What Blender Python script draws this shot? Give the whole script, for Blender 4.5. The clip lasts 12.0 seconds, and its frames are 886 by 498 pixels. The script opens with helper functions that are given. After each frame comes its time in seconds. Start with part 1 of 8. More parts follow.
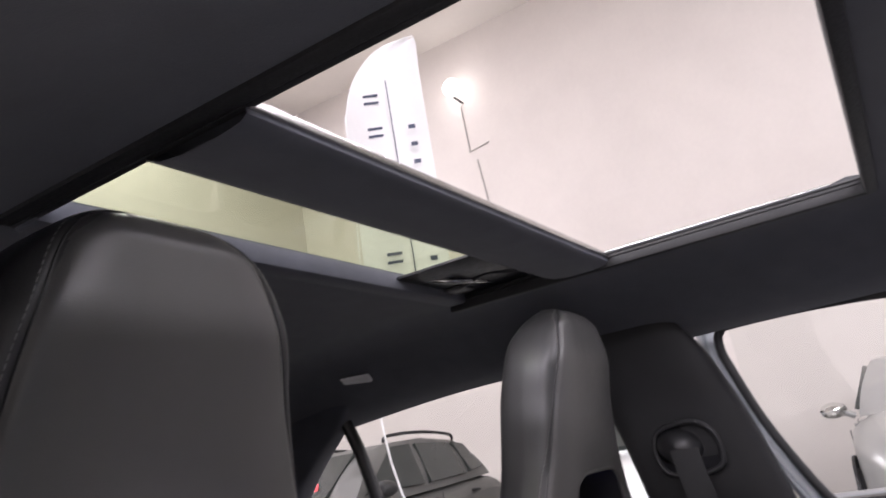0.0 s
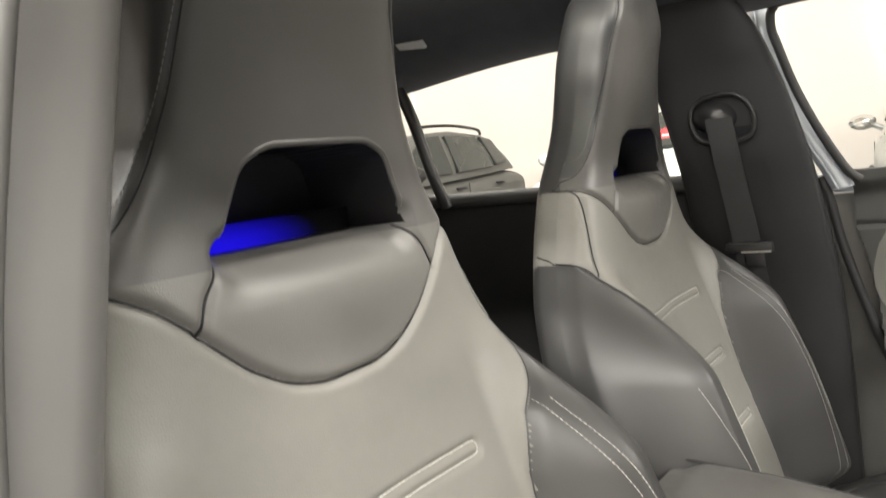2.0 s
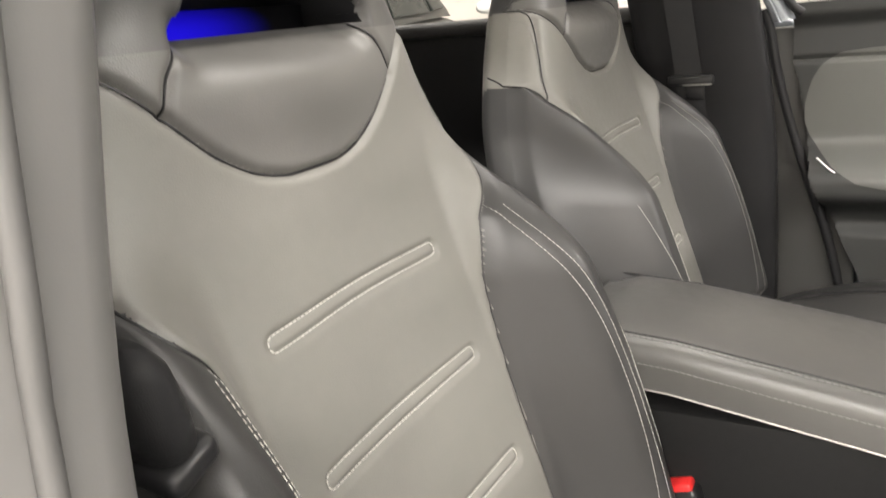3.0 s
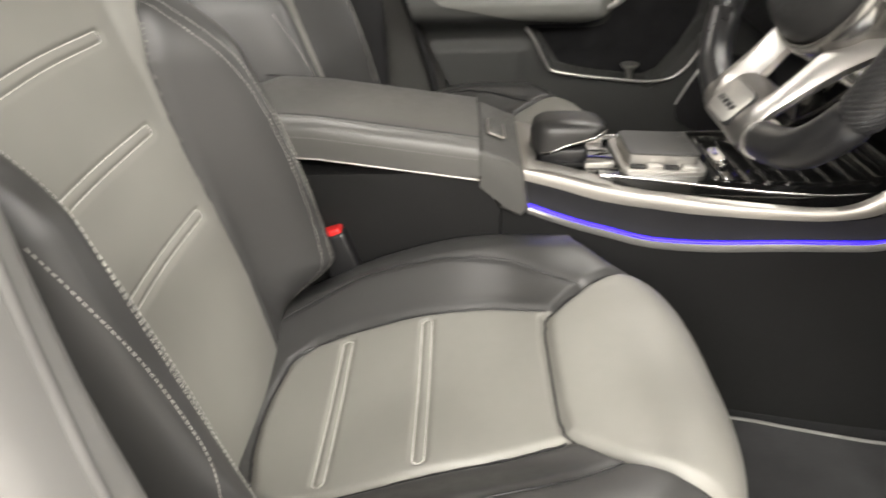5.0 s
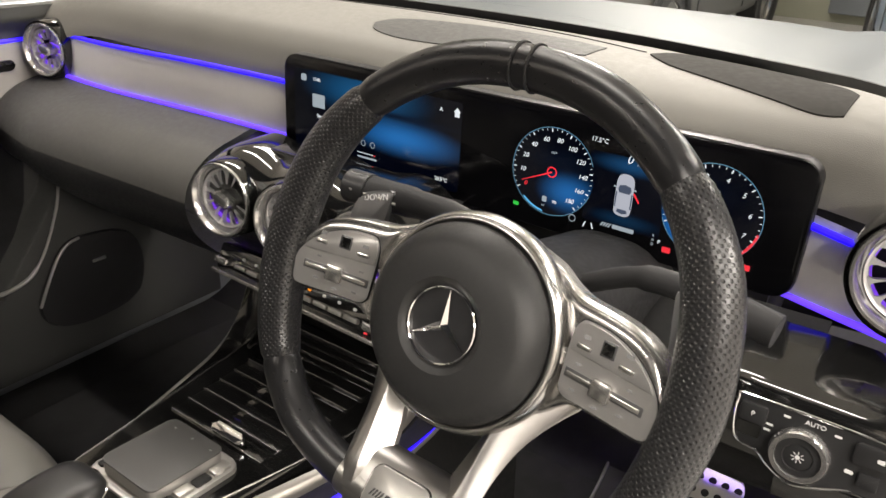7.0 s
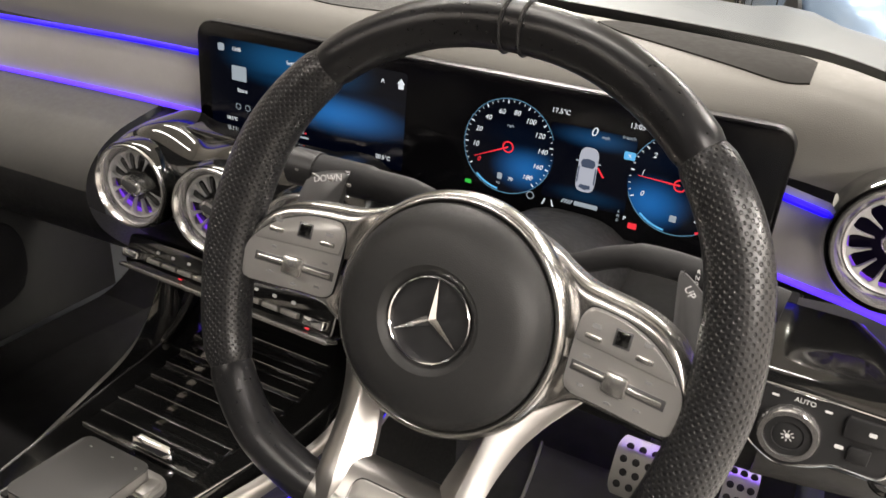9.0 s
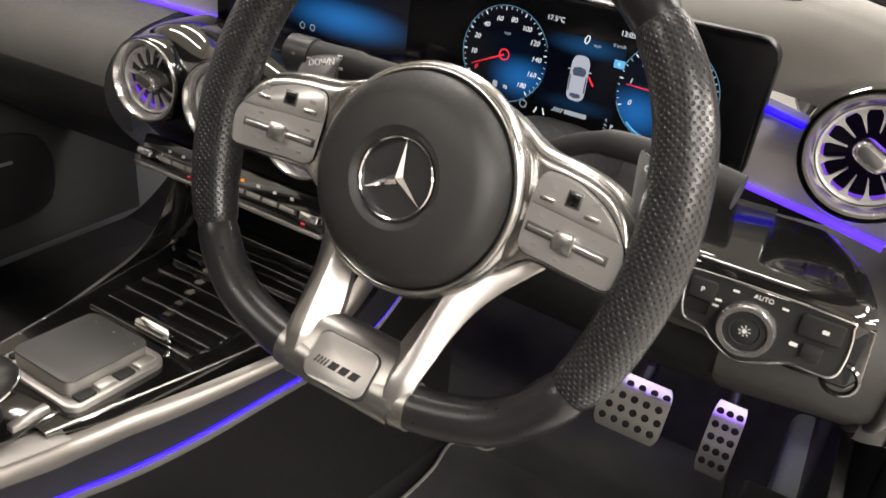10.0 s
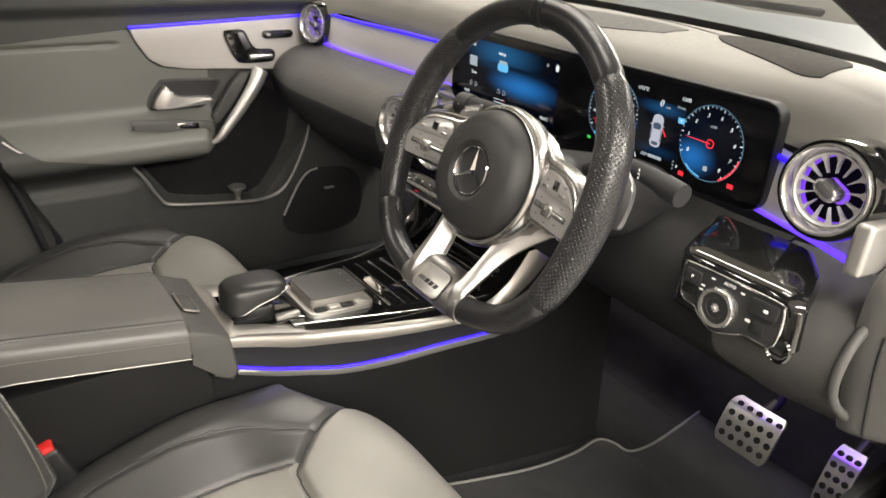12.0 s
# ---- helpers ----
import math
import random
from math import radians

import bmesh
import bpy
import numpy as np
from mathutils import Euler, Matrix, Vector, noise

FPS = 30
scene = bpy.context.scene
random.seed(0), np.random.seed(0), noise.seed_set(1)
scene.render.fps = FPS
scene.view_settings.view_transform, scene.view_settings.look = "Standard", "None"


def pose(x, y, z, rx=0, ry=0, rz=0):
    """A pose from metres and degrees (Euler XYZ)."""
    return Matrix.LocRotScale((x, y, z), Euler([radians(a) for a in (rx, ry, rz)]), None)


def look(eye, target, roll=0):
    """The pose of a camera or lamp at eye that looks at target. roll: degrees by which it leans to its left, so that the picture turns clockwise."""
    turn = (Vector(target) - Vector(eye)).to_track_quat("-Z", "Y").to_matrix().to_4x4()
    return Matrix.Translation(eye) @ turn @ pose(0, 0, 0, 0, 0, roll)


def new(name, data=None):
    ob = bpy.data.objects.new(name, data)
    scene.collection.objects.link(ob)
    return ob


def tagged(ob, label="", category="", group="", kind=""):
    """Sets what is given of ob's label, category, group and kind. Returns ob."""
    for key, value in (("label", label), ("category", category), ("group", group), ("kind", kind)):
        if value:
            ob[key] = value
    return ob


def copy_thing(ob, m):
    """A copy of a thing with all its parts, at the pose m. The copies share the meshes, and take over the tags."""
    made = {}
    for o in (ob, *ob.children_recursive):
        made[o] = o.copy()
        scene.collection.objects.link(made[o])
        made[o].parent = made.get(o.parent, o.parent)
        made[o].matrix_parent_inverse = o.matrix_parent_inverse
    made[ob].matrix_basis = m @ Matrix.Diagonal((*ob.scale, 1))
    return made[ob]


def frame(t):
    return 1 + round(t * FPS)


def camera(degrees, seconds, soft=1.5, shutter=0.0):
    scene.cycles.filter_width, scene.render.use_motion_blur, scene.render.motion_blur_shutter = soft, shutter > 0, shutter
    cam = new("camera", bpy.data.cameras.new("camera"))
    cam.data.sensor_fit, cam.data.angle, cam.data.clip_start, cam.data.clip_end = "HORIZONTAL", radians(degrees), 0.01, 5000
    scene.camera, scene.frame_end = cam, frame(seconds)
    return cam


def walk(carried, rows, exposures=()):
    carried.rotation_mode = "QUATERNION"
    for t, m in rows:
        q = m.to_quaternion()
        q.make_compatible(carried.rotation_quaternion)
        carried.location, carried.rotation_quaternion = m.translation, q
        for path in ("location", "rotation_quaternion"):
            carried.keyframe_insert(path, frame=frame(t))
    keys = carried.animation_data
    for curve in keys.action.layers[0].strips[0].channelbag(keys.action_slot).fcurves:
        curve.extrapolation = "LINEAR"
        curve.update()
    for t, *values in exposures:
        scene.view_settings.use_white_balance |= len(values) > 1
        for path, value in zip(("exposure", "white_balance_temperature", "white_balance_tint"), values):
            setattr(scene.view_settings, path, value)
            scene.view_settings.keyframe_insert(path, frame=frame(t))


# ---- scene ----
cam = camera(60.7, 12.0, 1.5, 0.3)
PATH = [
    (0, (0.651, -0.274, 1.144), (-1.026, -1.213, 1.695), -9.9),
    (0.5, (0.676, -0.297, 1.141), (-0.953, -1.385, 1.547), -10.0),
    (1, (0.727, -0.291, 1.125), (-0.9, -1.437, 1.324), -8.0),
    (1.5, (0.75, -0.289, 1.108), (-0.893, -1.43, 1.12), -7.0),
    (2, (0.749, -0.279, 1.079), (-0.893, -1.403, 0.877), -6.9),
    (2.5, (0.758, -0.286, 1.051), (-0.88, -1.361, 0.647), -6.5),
    (3, (0.775, -0.293, 1.04), (-0.872, -1.263, 0.451), -5.9),
    (3.2, (0.781, -0.293, 1.029), (-0.874, -1.209, 0.378), -5.9),
    (4.8, (0.936, -0.266, 0.999), (-0.797, -0.497, 0.029), -2.9),
    (5, (0.97, -0.268, 1.012), (-0.782, -0.327, 0.051), -1.5),
    (5.5, (0.975, -0.309, 1.064), (-0.71, 0.219, 0.125), 1.7),
    (6, (0.818, -0.41, 1.177), (-0.626, 0.655, 0.292), 2.4),
    (6.5, (0.699, -0.39, 1.198), (-0.503, 0.959, 0.34), 1.9),
    (6.7, (0.659, -0.375, 1.2), (-0.465, 1.037, 0.34), 2.1),
    (8.3, (0.516, -0.342, 1.189), (-0.307, 1.263, 0.324), 3.1),
    (8.5, (0.517, -0.34, 1.187), (-0.283, 1.271, 0.313), 3.4),
    (9, (0.529, -0.346, 1.174), (-0.241, 1.269, 0.28), 4.4),
    (9.5, (0.552, -0.362, 1.157), (-0.208, 1.243, 0.237), 5.7),
    (10, (0.595, -0.372, 1.128), (-0.228, 1.177, 0.167), 6.9),
    (10.5, (0.669, -0.371, 1.119), (-0.234, 1.117, 0.134), 6.5),
    (11, (0.749, -0.38, 1.131), (-0.299, 1.034, 0.18), 5.1),
    (11.5, (0.844, -0.422, 1.147), (-0.475, 0.794, 0.263), 3.4),
    (12, (0.978, -0.466, 1.193), (-0.515, 0.575, 0.364), 2.6),
]
walk(cam, [(t, look(eye, target, roll)) for t, eye, target, roll in PATH], [(0, -0.15, 6050, 21), (0.5, 0.05, 5700, 8), (1, 0.38, 6100, 12), (1.5, 0.55, 6500, 12), (2, 0.6, 6700, 7), (3, 0.55, 6700, 9), (5, 0.4, 6700, 7), (5.5, 0.5, 6700, 7), (6, 0.28, 6800, 8), (6.5, 0.12, 6950, 9), (9, 0.02, 6900, 11), (10, 0.1, 6900, 11), (12, 0.3, 6950, 9)])

# ---- light ----
world = bpy.data.worlds.new("world")
scene.world = world
world.use_nodes = True
world.node_tree.nodes["Background"].inputs[0].default_value = (0.8, 0.85, 1.0, 1)
world.node_tree.nodes["Background"].inputs[1].default_value = 0.05


def area_lamp(name, x, y, z, sx, sy, watts, tilt=(0, 0, 0), colour=(1.0, 0.96, 0.93)):
    data = bpy.data.lights.new(name, "AREA")
    data.shape, data.size, data.size_y, data.energy, data.color = "RECTANGLE", sx, sy, watts, colour
    lamp = new(name, data)
    lamp.matrix_basis = pose(x, y, z, *tilt)
    return lamp


LAMP_W = 320.0
for ly in (-8.0, -6.5, 1.6, 5.0):
    area_lamp("showroom_tube", -3.6, ly, 7.85, 6.0, 0.35, LAMP_W)
area_lamp("showroom_tube", -0.2, -0.5, 7.85, 3.0, 0.35, 190.0)
AISLE_W = 150.0
for lx, ly in ((2.5, -1.6), (2.5, 2.4), (4.4, 0.4)):
    area_lamp("aisle_tube", lx, ly, 3.36, 0.30, 3.0, AISLE_W)
for ly in (-2.2, 2.2):
    area_lamp("side_tube", 5.5, ly, 3.30, 0.30, 3.0, 225.0, (0, 55, 0))
for lx, watts in ((-1.6, 190.0), (1.4, 110.0)):
    area_lamp("front_tube", lx, 6.2, 3.76, 1.5, 0.30, watts, (-55, 0, 0))


# ---- materials ----
def mat(name, col, rough=0.5, metal=0.0, vary=0.12, scale=8.0, fine=0.0, fine_scale=600.0, coat=0.0, cells=False, emit=0.0, emit_col=None, spec=0.5, sheen=0.0, rvary=0.08):
    """A procedural surface: colour varied at two scales, roughness varied, fine relief."""
    m = bpy.data.materials.new(name)
    m.use_nodes = True
    t = m.node_tree
    n, l = t.nodes, t.links
    b = n["Principled BSDF"]
    b.inputs["Roughness"].default_value, b.inputs["Metallic"].default_value = rough, metal
    b.inputs["Coat Weight"].default_value, b.inputs["Coat Roughness"].default_value = coat, 0.04
    b.inputs["Specular IOR Level"].default_value = spec
    b.inputs["Sheen Weight"].default_value, b.inputs["Sheen Roughness"].default_value = sheen, 0.5
    co = n.new("ShaderNodeTexCoord")
    big = n.new("ShaderNodeTexNoise")
    big.inputs["Scale"].default_value, big.inputs["Detail"].default_value = scale, 4
    l.new(co.outputs["Object"], big.inputs["Vector"])
    small = n.new("ShaderNodeTexNoise")
    small.inputs["Scale"].default_value, small.inputs["Detail"].default_value = scale * 14, 3
    l.new(co.outputs["Object"], small.inputs["Vector"])
    add = n.new("ShaderNodeMath")
    add.operation = "MULTIPLY_ADD"
    add.inputs[1].default_value = 0.4
    l.new(small.outputs["Fac"], add.inputs[0])
    l.new(big.outputs["Fac"], add.inputs[2])
    ramp = n.new("ShaderNodeMapRange")
    ramp.inputs[1].default_value, ramp.inputs[2].default_value = 0.4, 1.0
    ramp.inputs[3].default_value, ramp.inputs[4].default_value = 1 - vary, 1 + vary
    l.new(add.outputs[0], ramp.inputs[0])
    tint = n.new("ShaderNodeMix")
    tint.data_type, tint.blend_type = "RGBA", "MULTIPLY"
    tint.inputs[0].default_value = 1.0
    tint.inputs[6].default_value = (*col, 1)
    l.new(ramp.outputs[0], tint.inputs[7])
    l.new(tint.outputs[2], b.inputs["Base Color"])
    rr = n.new("ShaderNodeMapRange")
    rr.inputs[1].default_value, rr.inputs[2].default_value = 0.3, 0.7
    rr.inputs[3].default_value, rr.inputs[4].default_value = max(0.0, rough - rvary), min(1.0, rough + rvary)
    l.new(small.outputs["Fac"], rr.inputs[0])
    if rvary:
        l.new(rr.outputs[0], b.inputs["Roughness"])
    if fine:
        if cells:
            tex = n.new("ShaderNodeTexVoronoi")
            tex.feature = "DISTANCE_TO_EDGE"
            out = tex.outputs["Distance"]
        else:
            tex = n.new("ShaderNodeTexNoise")
            out = tex.outputs["Fac"]
        tex.inputs["Scale"].default_value = fine_scale
        l.new(co.outputs["Object"], tex.inputs["Vector"])
        bump = n.new("ShaderNodeBump")
        bump.inputs["Strength"].default_value, bump.inputs["Distance"].default_value = fine, 0.0008
        l.new(out, bump.inputs["Height"])
        l.new(bump.outputs[0], b.inputs["Normal"])
    if emit:
        b.inputs["Emission Color"].default_value = (*(emit_col or col), 1)
        b.inputs["Emission Strength"].default_value = emit
    return m


def glass(name, tint, gloss=0.06):
    """A thin clear pane: see-through with a slight mirror."""
    m = bpy.data.materials.new(name)
    m.use_nodes = True
    t = m.node_tree
    n, l = t.nodes, t.links
    n.remove(n["Principled BSDF"])
    clear, shine, mix = n.new("ShaderNodeBsdfTransparent"), n.new("ShaderNodeBsdfGlossy"), n.new("ShaderNodeMixShader")
    clear.inputs[0].default_value = (*tint, 1)
    shine.inputs["Roughness"].default_value = 0.01
    mix.inputs[0].default_value = gloss
    l.new(clear.outputs[0], mix.inputs[1])
    l.new(shine.outputs[0], mix.inputs[2])
    l.new(mix.outputs[0], n["Material Output"].inputs[0])
    return m


LEATHER_HEAD = mat("headrest_cover_leather", (0.092, 0.090, 0.087), 0.37, vary=0.08, scale=6, fine=0.12, fine_scale=520, cells=True, rvary=0.04)
AIRBAG = mat("airbag_plastic", (0.019, 0.019, 0.019), 0.5, spec=0.4, vary=0.06, scale=20, fine=0.2, fine_scale=900, cells=True)
LEATHER_PALE = mat("seat_centre_leather", (0.190, 0.185, 0.169), 0.44, vary=0.10, scale=6, fine=0.2, fine_scale=520, cells=True, rvary=0.05)
LEATHER_MID = mat("neck_leather", (0.145, 0.141, 0.133), 0.40, vary=0.10, scale=6, fine=0.2, fine_scale=520, cells=True, rvary=0.05)
LEATHER = mat("seat_leather", (0.042, 0.0415, 0.0410), 0.40, vary=0.08, scale=6, fine=0.12, fine_scale=520, cells=True, rvary=0.04)
STITCH = mat("stitch_thread", (0.17, 0.168, 0.16), 0.8, vary=0.2, scale=300)
STITCH_BAR = mat("bar_thread", (0.55, 0.54, 0.50), 0.7, vary=0.2, scale=300)
JAMB = mat("jamb_trim", (0.155, 0.152, 0.147), 0.5, vary=0.06, scale=6, fine=0.04, fine_scale=600, cells=True)
GUNMETAL = mat("paddle_metal", (0.16, 0.16, 0.165), 0.35, 0.8, vary=0.05, scale=20, rvary=0.0)
WHEEL_LEATHER = mat("wheel_leather", (0.013, 0.013, 0.014), 0.30, vary=0.10, scale=20, rvary=0.03)
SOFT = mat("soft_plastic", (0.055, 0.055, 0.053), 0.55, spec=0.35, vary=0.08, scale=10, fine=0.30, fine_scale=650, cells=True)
# Soft dash plastic, its colour paled for the light falling on the top.
SOFT_TOP_LIT = mat("dash_top_plastic_lit", (0.168, 0.164, 0.151), 0.6, spec=0.35, vary=0.08, scale=9, fine=0.3, fine_scale=650, cells=True)
DOOR_LOW = mat("door_lining_plastic", (0.050, 0.051, 0.049), 0.55, spec=0.25, vary=0.08, scale=10, fine=0.30, fine_scale=650, cells=True)
HARD = mat("hard_plastic", (0.024, 0.024, 0.025), 0.5, spec=0.15, vary=0.1, scale=12, fine=0.25, fine_scale=900, cells=True)
DARK = mat("black_plastic", (0.014, 0.014, 0.015), 0.42, vary=0.1, scale=15)
PIANO = mat("piano_black", (0.006, 0.006, 0.006), 0.09, vary=0.2, scale=15, coat=1.0, rvary=0.0)
SATIN = mat("satin_silver", (0.50, 0.49, 0.475), 0.27, 0.95, vary=0.05, scale=20, rvary=0.0)
TRIM = mat("console_trim_silver", (0.40, 0.385, 0.36), 0.43, 0.9, vary=0.05, scale=14, rvary=0.02)
BAND = mat("dash_band", (0.60, 0.59, 0.58), 0.42, 0.12, vary=0.05, scale=14, rvary=0.02)
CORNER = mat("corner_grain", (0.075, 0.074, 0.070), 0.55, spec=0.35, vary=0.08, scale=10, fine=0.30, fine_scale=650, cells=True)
# The same soft grain, its colour darkened for shade on the lower dash.
KNEE_SHADED = mat("knee_grain_shaded", (0.048, 0.047, 0.045), 0.55, spec=0.3, vary=0.08, scale=10, fine=0.30, fine_scale=650, cells=True)
BOWL = mat("deep_black_plastic", (0.010, 0.010, 0.012), 0.6, spec=0.1, vary=0.1)
BLADE = mat("vent_blade_silver", (0.50, 0.495, 0.50), 0.38, 0.35, vary=0.04, scale=40, rvary=0.0)
# HARD plastic again, its colour darkened to hold the shade low in the footwell.
CONSOLE_SHADED = mat("console_plastic_shaded", (0.012, 0.012, 0.012), 0.6, spec=0.12, vary=0.1, scale=12, fine=0.25, fine_scale=900, cells=True)
INLAY = mat("dash_inlay_plastic", (0.030, 0.029, 0.027), 0.75, spec=0.06, vary=0.08, scale=10)
SCREEN = mat("screen_glass", (0.003, 0.003, 0.004), 0.16, vary=0.2, scale=15, spec=0.22, rvary=0.0)
BRUSHED = mat("grey_trim", (0.42, 0.41, 0.39), 0.36, 0.75, vary=0.05, scale=14, rvary=0.0)
CHROME = mat("chrome", (0.80, 0.80, 0.80), 0.10, 1.0, vary=0.03, scale=30, rvary=0.0)
PEDAL = mat("pedal_steel", (0.56, 0.55, 0.53), 0.36, 0.9, vary=0.08, scale=40, rvary=0.0)
RUBBER = mat("rubber", (0.012, 0.012, 0.013), 0.6, vary=0.1, scale=30)
HEADLINER = mat("headliner_cloth", (0.056, 0.059, 0.073), 0.9, vary=0.15, scale=25, fine=0.5, fine_scale=900, sheen=0.15)
CARPET = mat("carpet", (0.013, 0.013, 0.014), 0.95, vary=0.35, scale=30, fine=0.9, fine_scale=800, sheen=0.06, spec=0.2)
MATT = mat("mat_pile", (0.026, 0.026, 0.027), 0.95, vary=0.3, scale=22, fine=0.9, fine_scale=700, sheen=0.08, spec=0.2)
BELT = mat("belt_webbing", (0.020, 0.020, 0.021), 0.7, vary=0.1, scale=60, fine=0.5, fine_scale=900)
PAINT = mat("silver_blue_paint", (0.22, 0.24, 0.265), 0.32, 0.45, vary=0.04, scale=5, coat=0.5, rvary=0.0)
# The car's silver, darkened here to offset strong light on the bonnet.
BONNET_DIM = mat("bonnet_paint_dimmed", (0.080, 0.090, 0.100), 0.5, 0.2, vary=0.04, scale=5, coat=0.15, rvary=0.0)
DOOR_LEATHER = mat("door_leather", (0.104, 0.105, 0.096), 0.48, vary=0.08, scale=6, fine=0.25, fine_scale=520, cells=True)
WALL_DARK = mat("olive_wall", (0.26, 0.26, 0.20), 0.7, vary=0.10, scale=1.0)
WALL = mat("showroom_wall", (0.66, 0.62, 0.58), 0.85, vary=0.05, scale=1.2, fine=0.1, fine_scale=120)
CEIL = mat("showroom_ceiling", (0.74, 0.71, 0.66), 0.9, vary=0.05, scale=1.0)
CONCRETE = mat("showroom_floor", (0.34, 0.33, 0.31), 0.35, vary=0.12, scale=2.0, fine=0.1, fine_scale=90)
LED = mat("ambient_led", (0.05, 0.02, 0.3), 0.4, emit=1.5, emit_col=(0.008, 0.0, 1.0))
LED_GLOW = mat("ambient_led_soft", (0.1, 0.05, 0.4), 0.4, emit=1.5, emit_col=(0.10, 0.035, 1.0))
LED_VENT = mat("vent_led", (0.1, 0.05, 0.4), 0.4, emit=0.7, emit_col=(0.24, 0.06, 1.0))
PLATE = mat("door_plate_satin", (0.40, 0.385, 0.36), 0.45, 0.25, vary=0.05, scale=14, rvary=0.02)
FRAME_PAINT = mat("frame_paint", (0.30, 0.325, 0.345), 0.35, 0.2, vary=0.04, scale=8, coat=0.3, rvary=0.0)
SEAL = mat("seal_grey", (0.10, 0.098, 0.095), 0.6, vary=0.1, scale=20)
RED = mat("red_button", (0.75, 0.03, 0.03), 0.4, vary=0.05)
ICON = mat("white_print", (0.75, 0.75, 0.75), 0.6)
GLASS = glass("clear_glass", (0.93, 0.95, 0.94))
GLASS_TINT = glass("green_tinted_glass", (0.74, 0.78, 0.66), 0.07)


# ---- mesh helpers ----
def thing(name, label="", category="", at=(0, 0, 0), group="", kind=""):
    ob = new(name)
    ob.empty_display_size = 0.05
    ob.location = at
    return tagged(ob, label, category, group, kind)


def base_of(ob):
    m = ob.matrix_basis.copy()
    while ob.parent:
        ob = ob.parent
        m = ob.matrix_basis @ m
    return m


def to_mesh(name, geo, sharp=38):
    me = bpy.data.meshes.new(name)
    if isinstance(geo, bmesh.types.BMesh):
        bmesh.ops.recalc_face_normals(geo, faces=geo.faces)
        geo.to_mesh(me)
        geo.free()
    else:
        me.from_pydata([tuple(map(float, v)) for v in geo[0]], [], geo[1])
        bm = bmesh.new()
        bm.from_mesh(me)
        bmesh.ops.recalc_face_normals(bm, faces=bm.faces)
        bm.to_mesh(me)
        bm.free()
    me.shade_smooth()
    me.set_sharp_from_angle(angle=radians(sharp))
    return me


def part(name, geo, material, parent=None, label="", sharp=38, local=False):
    """One mesh object; in world metres unless local, where it is in its thing's own frame."""
    me = to_mesh(name, geo, sharp)
    me.materials.append(material)
    ob = new(name, me)
    if parent is not None:
        ob.parent = parent
        if not local:
            me.transform(base_of(parent).inverted())
    return tagged(ob, label)


def structure(name, geo, material, label, category, sharp=38):
    return tagged(part(name, geo, material, None, label, sharp), label, category, "", "structure")


def join(*geos):
    vs, fs = [], []
    for g in geos:
        if isinstance(g, bmesh.types.BMesh):
            g.verts.index_update()
            v, f = [tuple(x.co) for x in g.verts], [[x.index for x in y.verts] for y in g.faces]
            g.free()
        else:
            v, f = g
        k = len(vs)
        vs += [tuple(x) for x in v]
        fs += [[i + k for i in y] for y in f]
    return vs, fs


def moved(geo, m):
    if isinstance(geo, bmesh.types.BMesh):
        geo.transform(m)
        return geo
    return [tuple(m @ Vector(v)) for v in geo[0]], geo[1]


def box(x0, x1, y0, y1, z0, z1, bev=0.003, seg=2):
    bm = bmesh.new()
    bmesh.ops.create_cube(bm, size=1.0, matrix=Matrix.Translation(((x0 + x1) / 2, (y0 + y1) / 2, (z0 + z1) / 2)) @ Matrix.Diagonal((abs(x1 - x0), abs(y1 - y0), abs(z1 - z0), 1)))
    if bev:
        bmesh.ops.bevel(bm, geom=bm.edges[:], offset=min(bev, 0.49 * min(abs(x1 - x0), abs(y1 - y0), abs(z1 - z0))), segments=seg, profile=0.5, affect="EDGES")
    return bm


def prism(poly, m, h, bev=0.002, seg=2):
    """A flat outline (x, y), raised by h along z, its rim rounded, laid by the matrix m."""
    bm = bmesh.new()
    low = [bm.verts.new((x, y, 0)) for x, y in poly]
    top = [bm.verts.new((x, y, h)) for x, y in poly]
    n = len(poly)
    bm.faces.new(low[::-1])
    cap = bm.faces.new(top)
    for i in range(n):
        bm.faces.new((low[i], low[(i + 1) % n], top[(i + 1) % n], top[i]))
    if bev:
        bmesh.ops.bevel(bm, geom=list(cap.edges), offset=bev, segments=seg, profile=0.5, affect="EDGES")
    bm.transform(m)
    return bm


def round_rect(w, h, r, k=5, cx=0.0, cy=0.0):
    out = []
    for sx, sy, a in ((1, 1, 0), (-1, 1, 90), (-1, -1, 180), (1, -1, 270)):
        for i in range(k + 1):
            g = radians(a + 90 * i / k)
            out.append((cx + sx * (w / 2 - r) + r * math.cos(g), cy + sy * (h / 2 - r) + r * math.sin(g)))
    return out


def spline(pts, n=24, closed=False):
    """Catmull-Rom through the points."""
    p = np.array(pts, float)
    k = len(p)
    out = []
    for i in range(k if closed else k - 1):
        if closed:
            a, b, c, d = p[i - 1], p[i], p[(i + 1) % k], p[(i + 2) % k]
        else:
            a, b, c, d = p[max(i - 1, 0)], p[i], p[i + 1], p[min(i + 2, k - 1)]
        for j in range(n):
            t = j / n
            out.append(0.5 * (2 * b + (c - a) * t + (2 * a - 5 * b + 4 * c - d) * t * t + (3 * b - a - 3 * c + d) * t**3))
    if not closed:
        out.append(p[-1])
    return np.array(out)


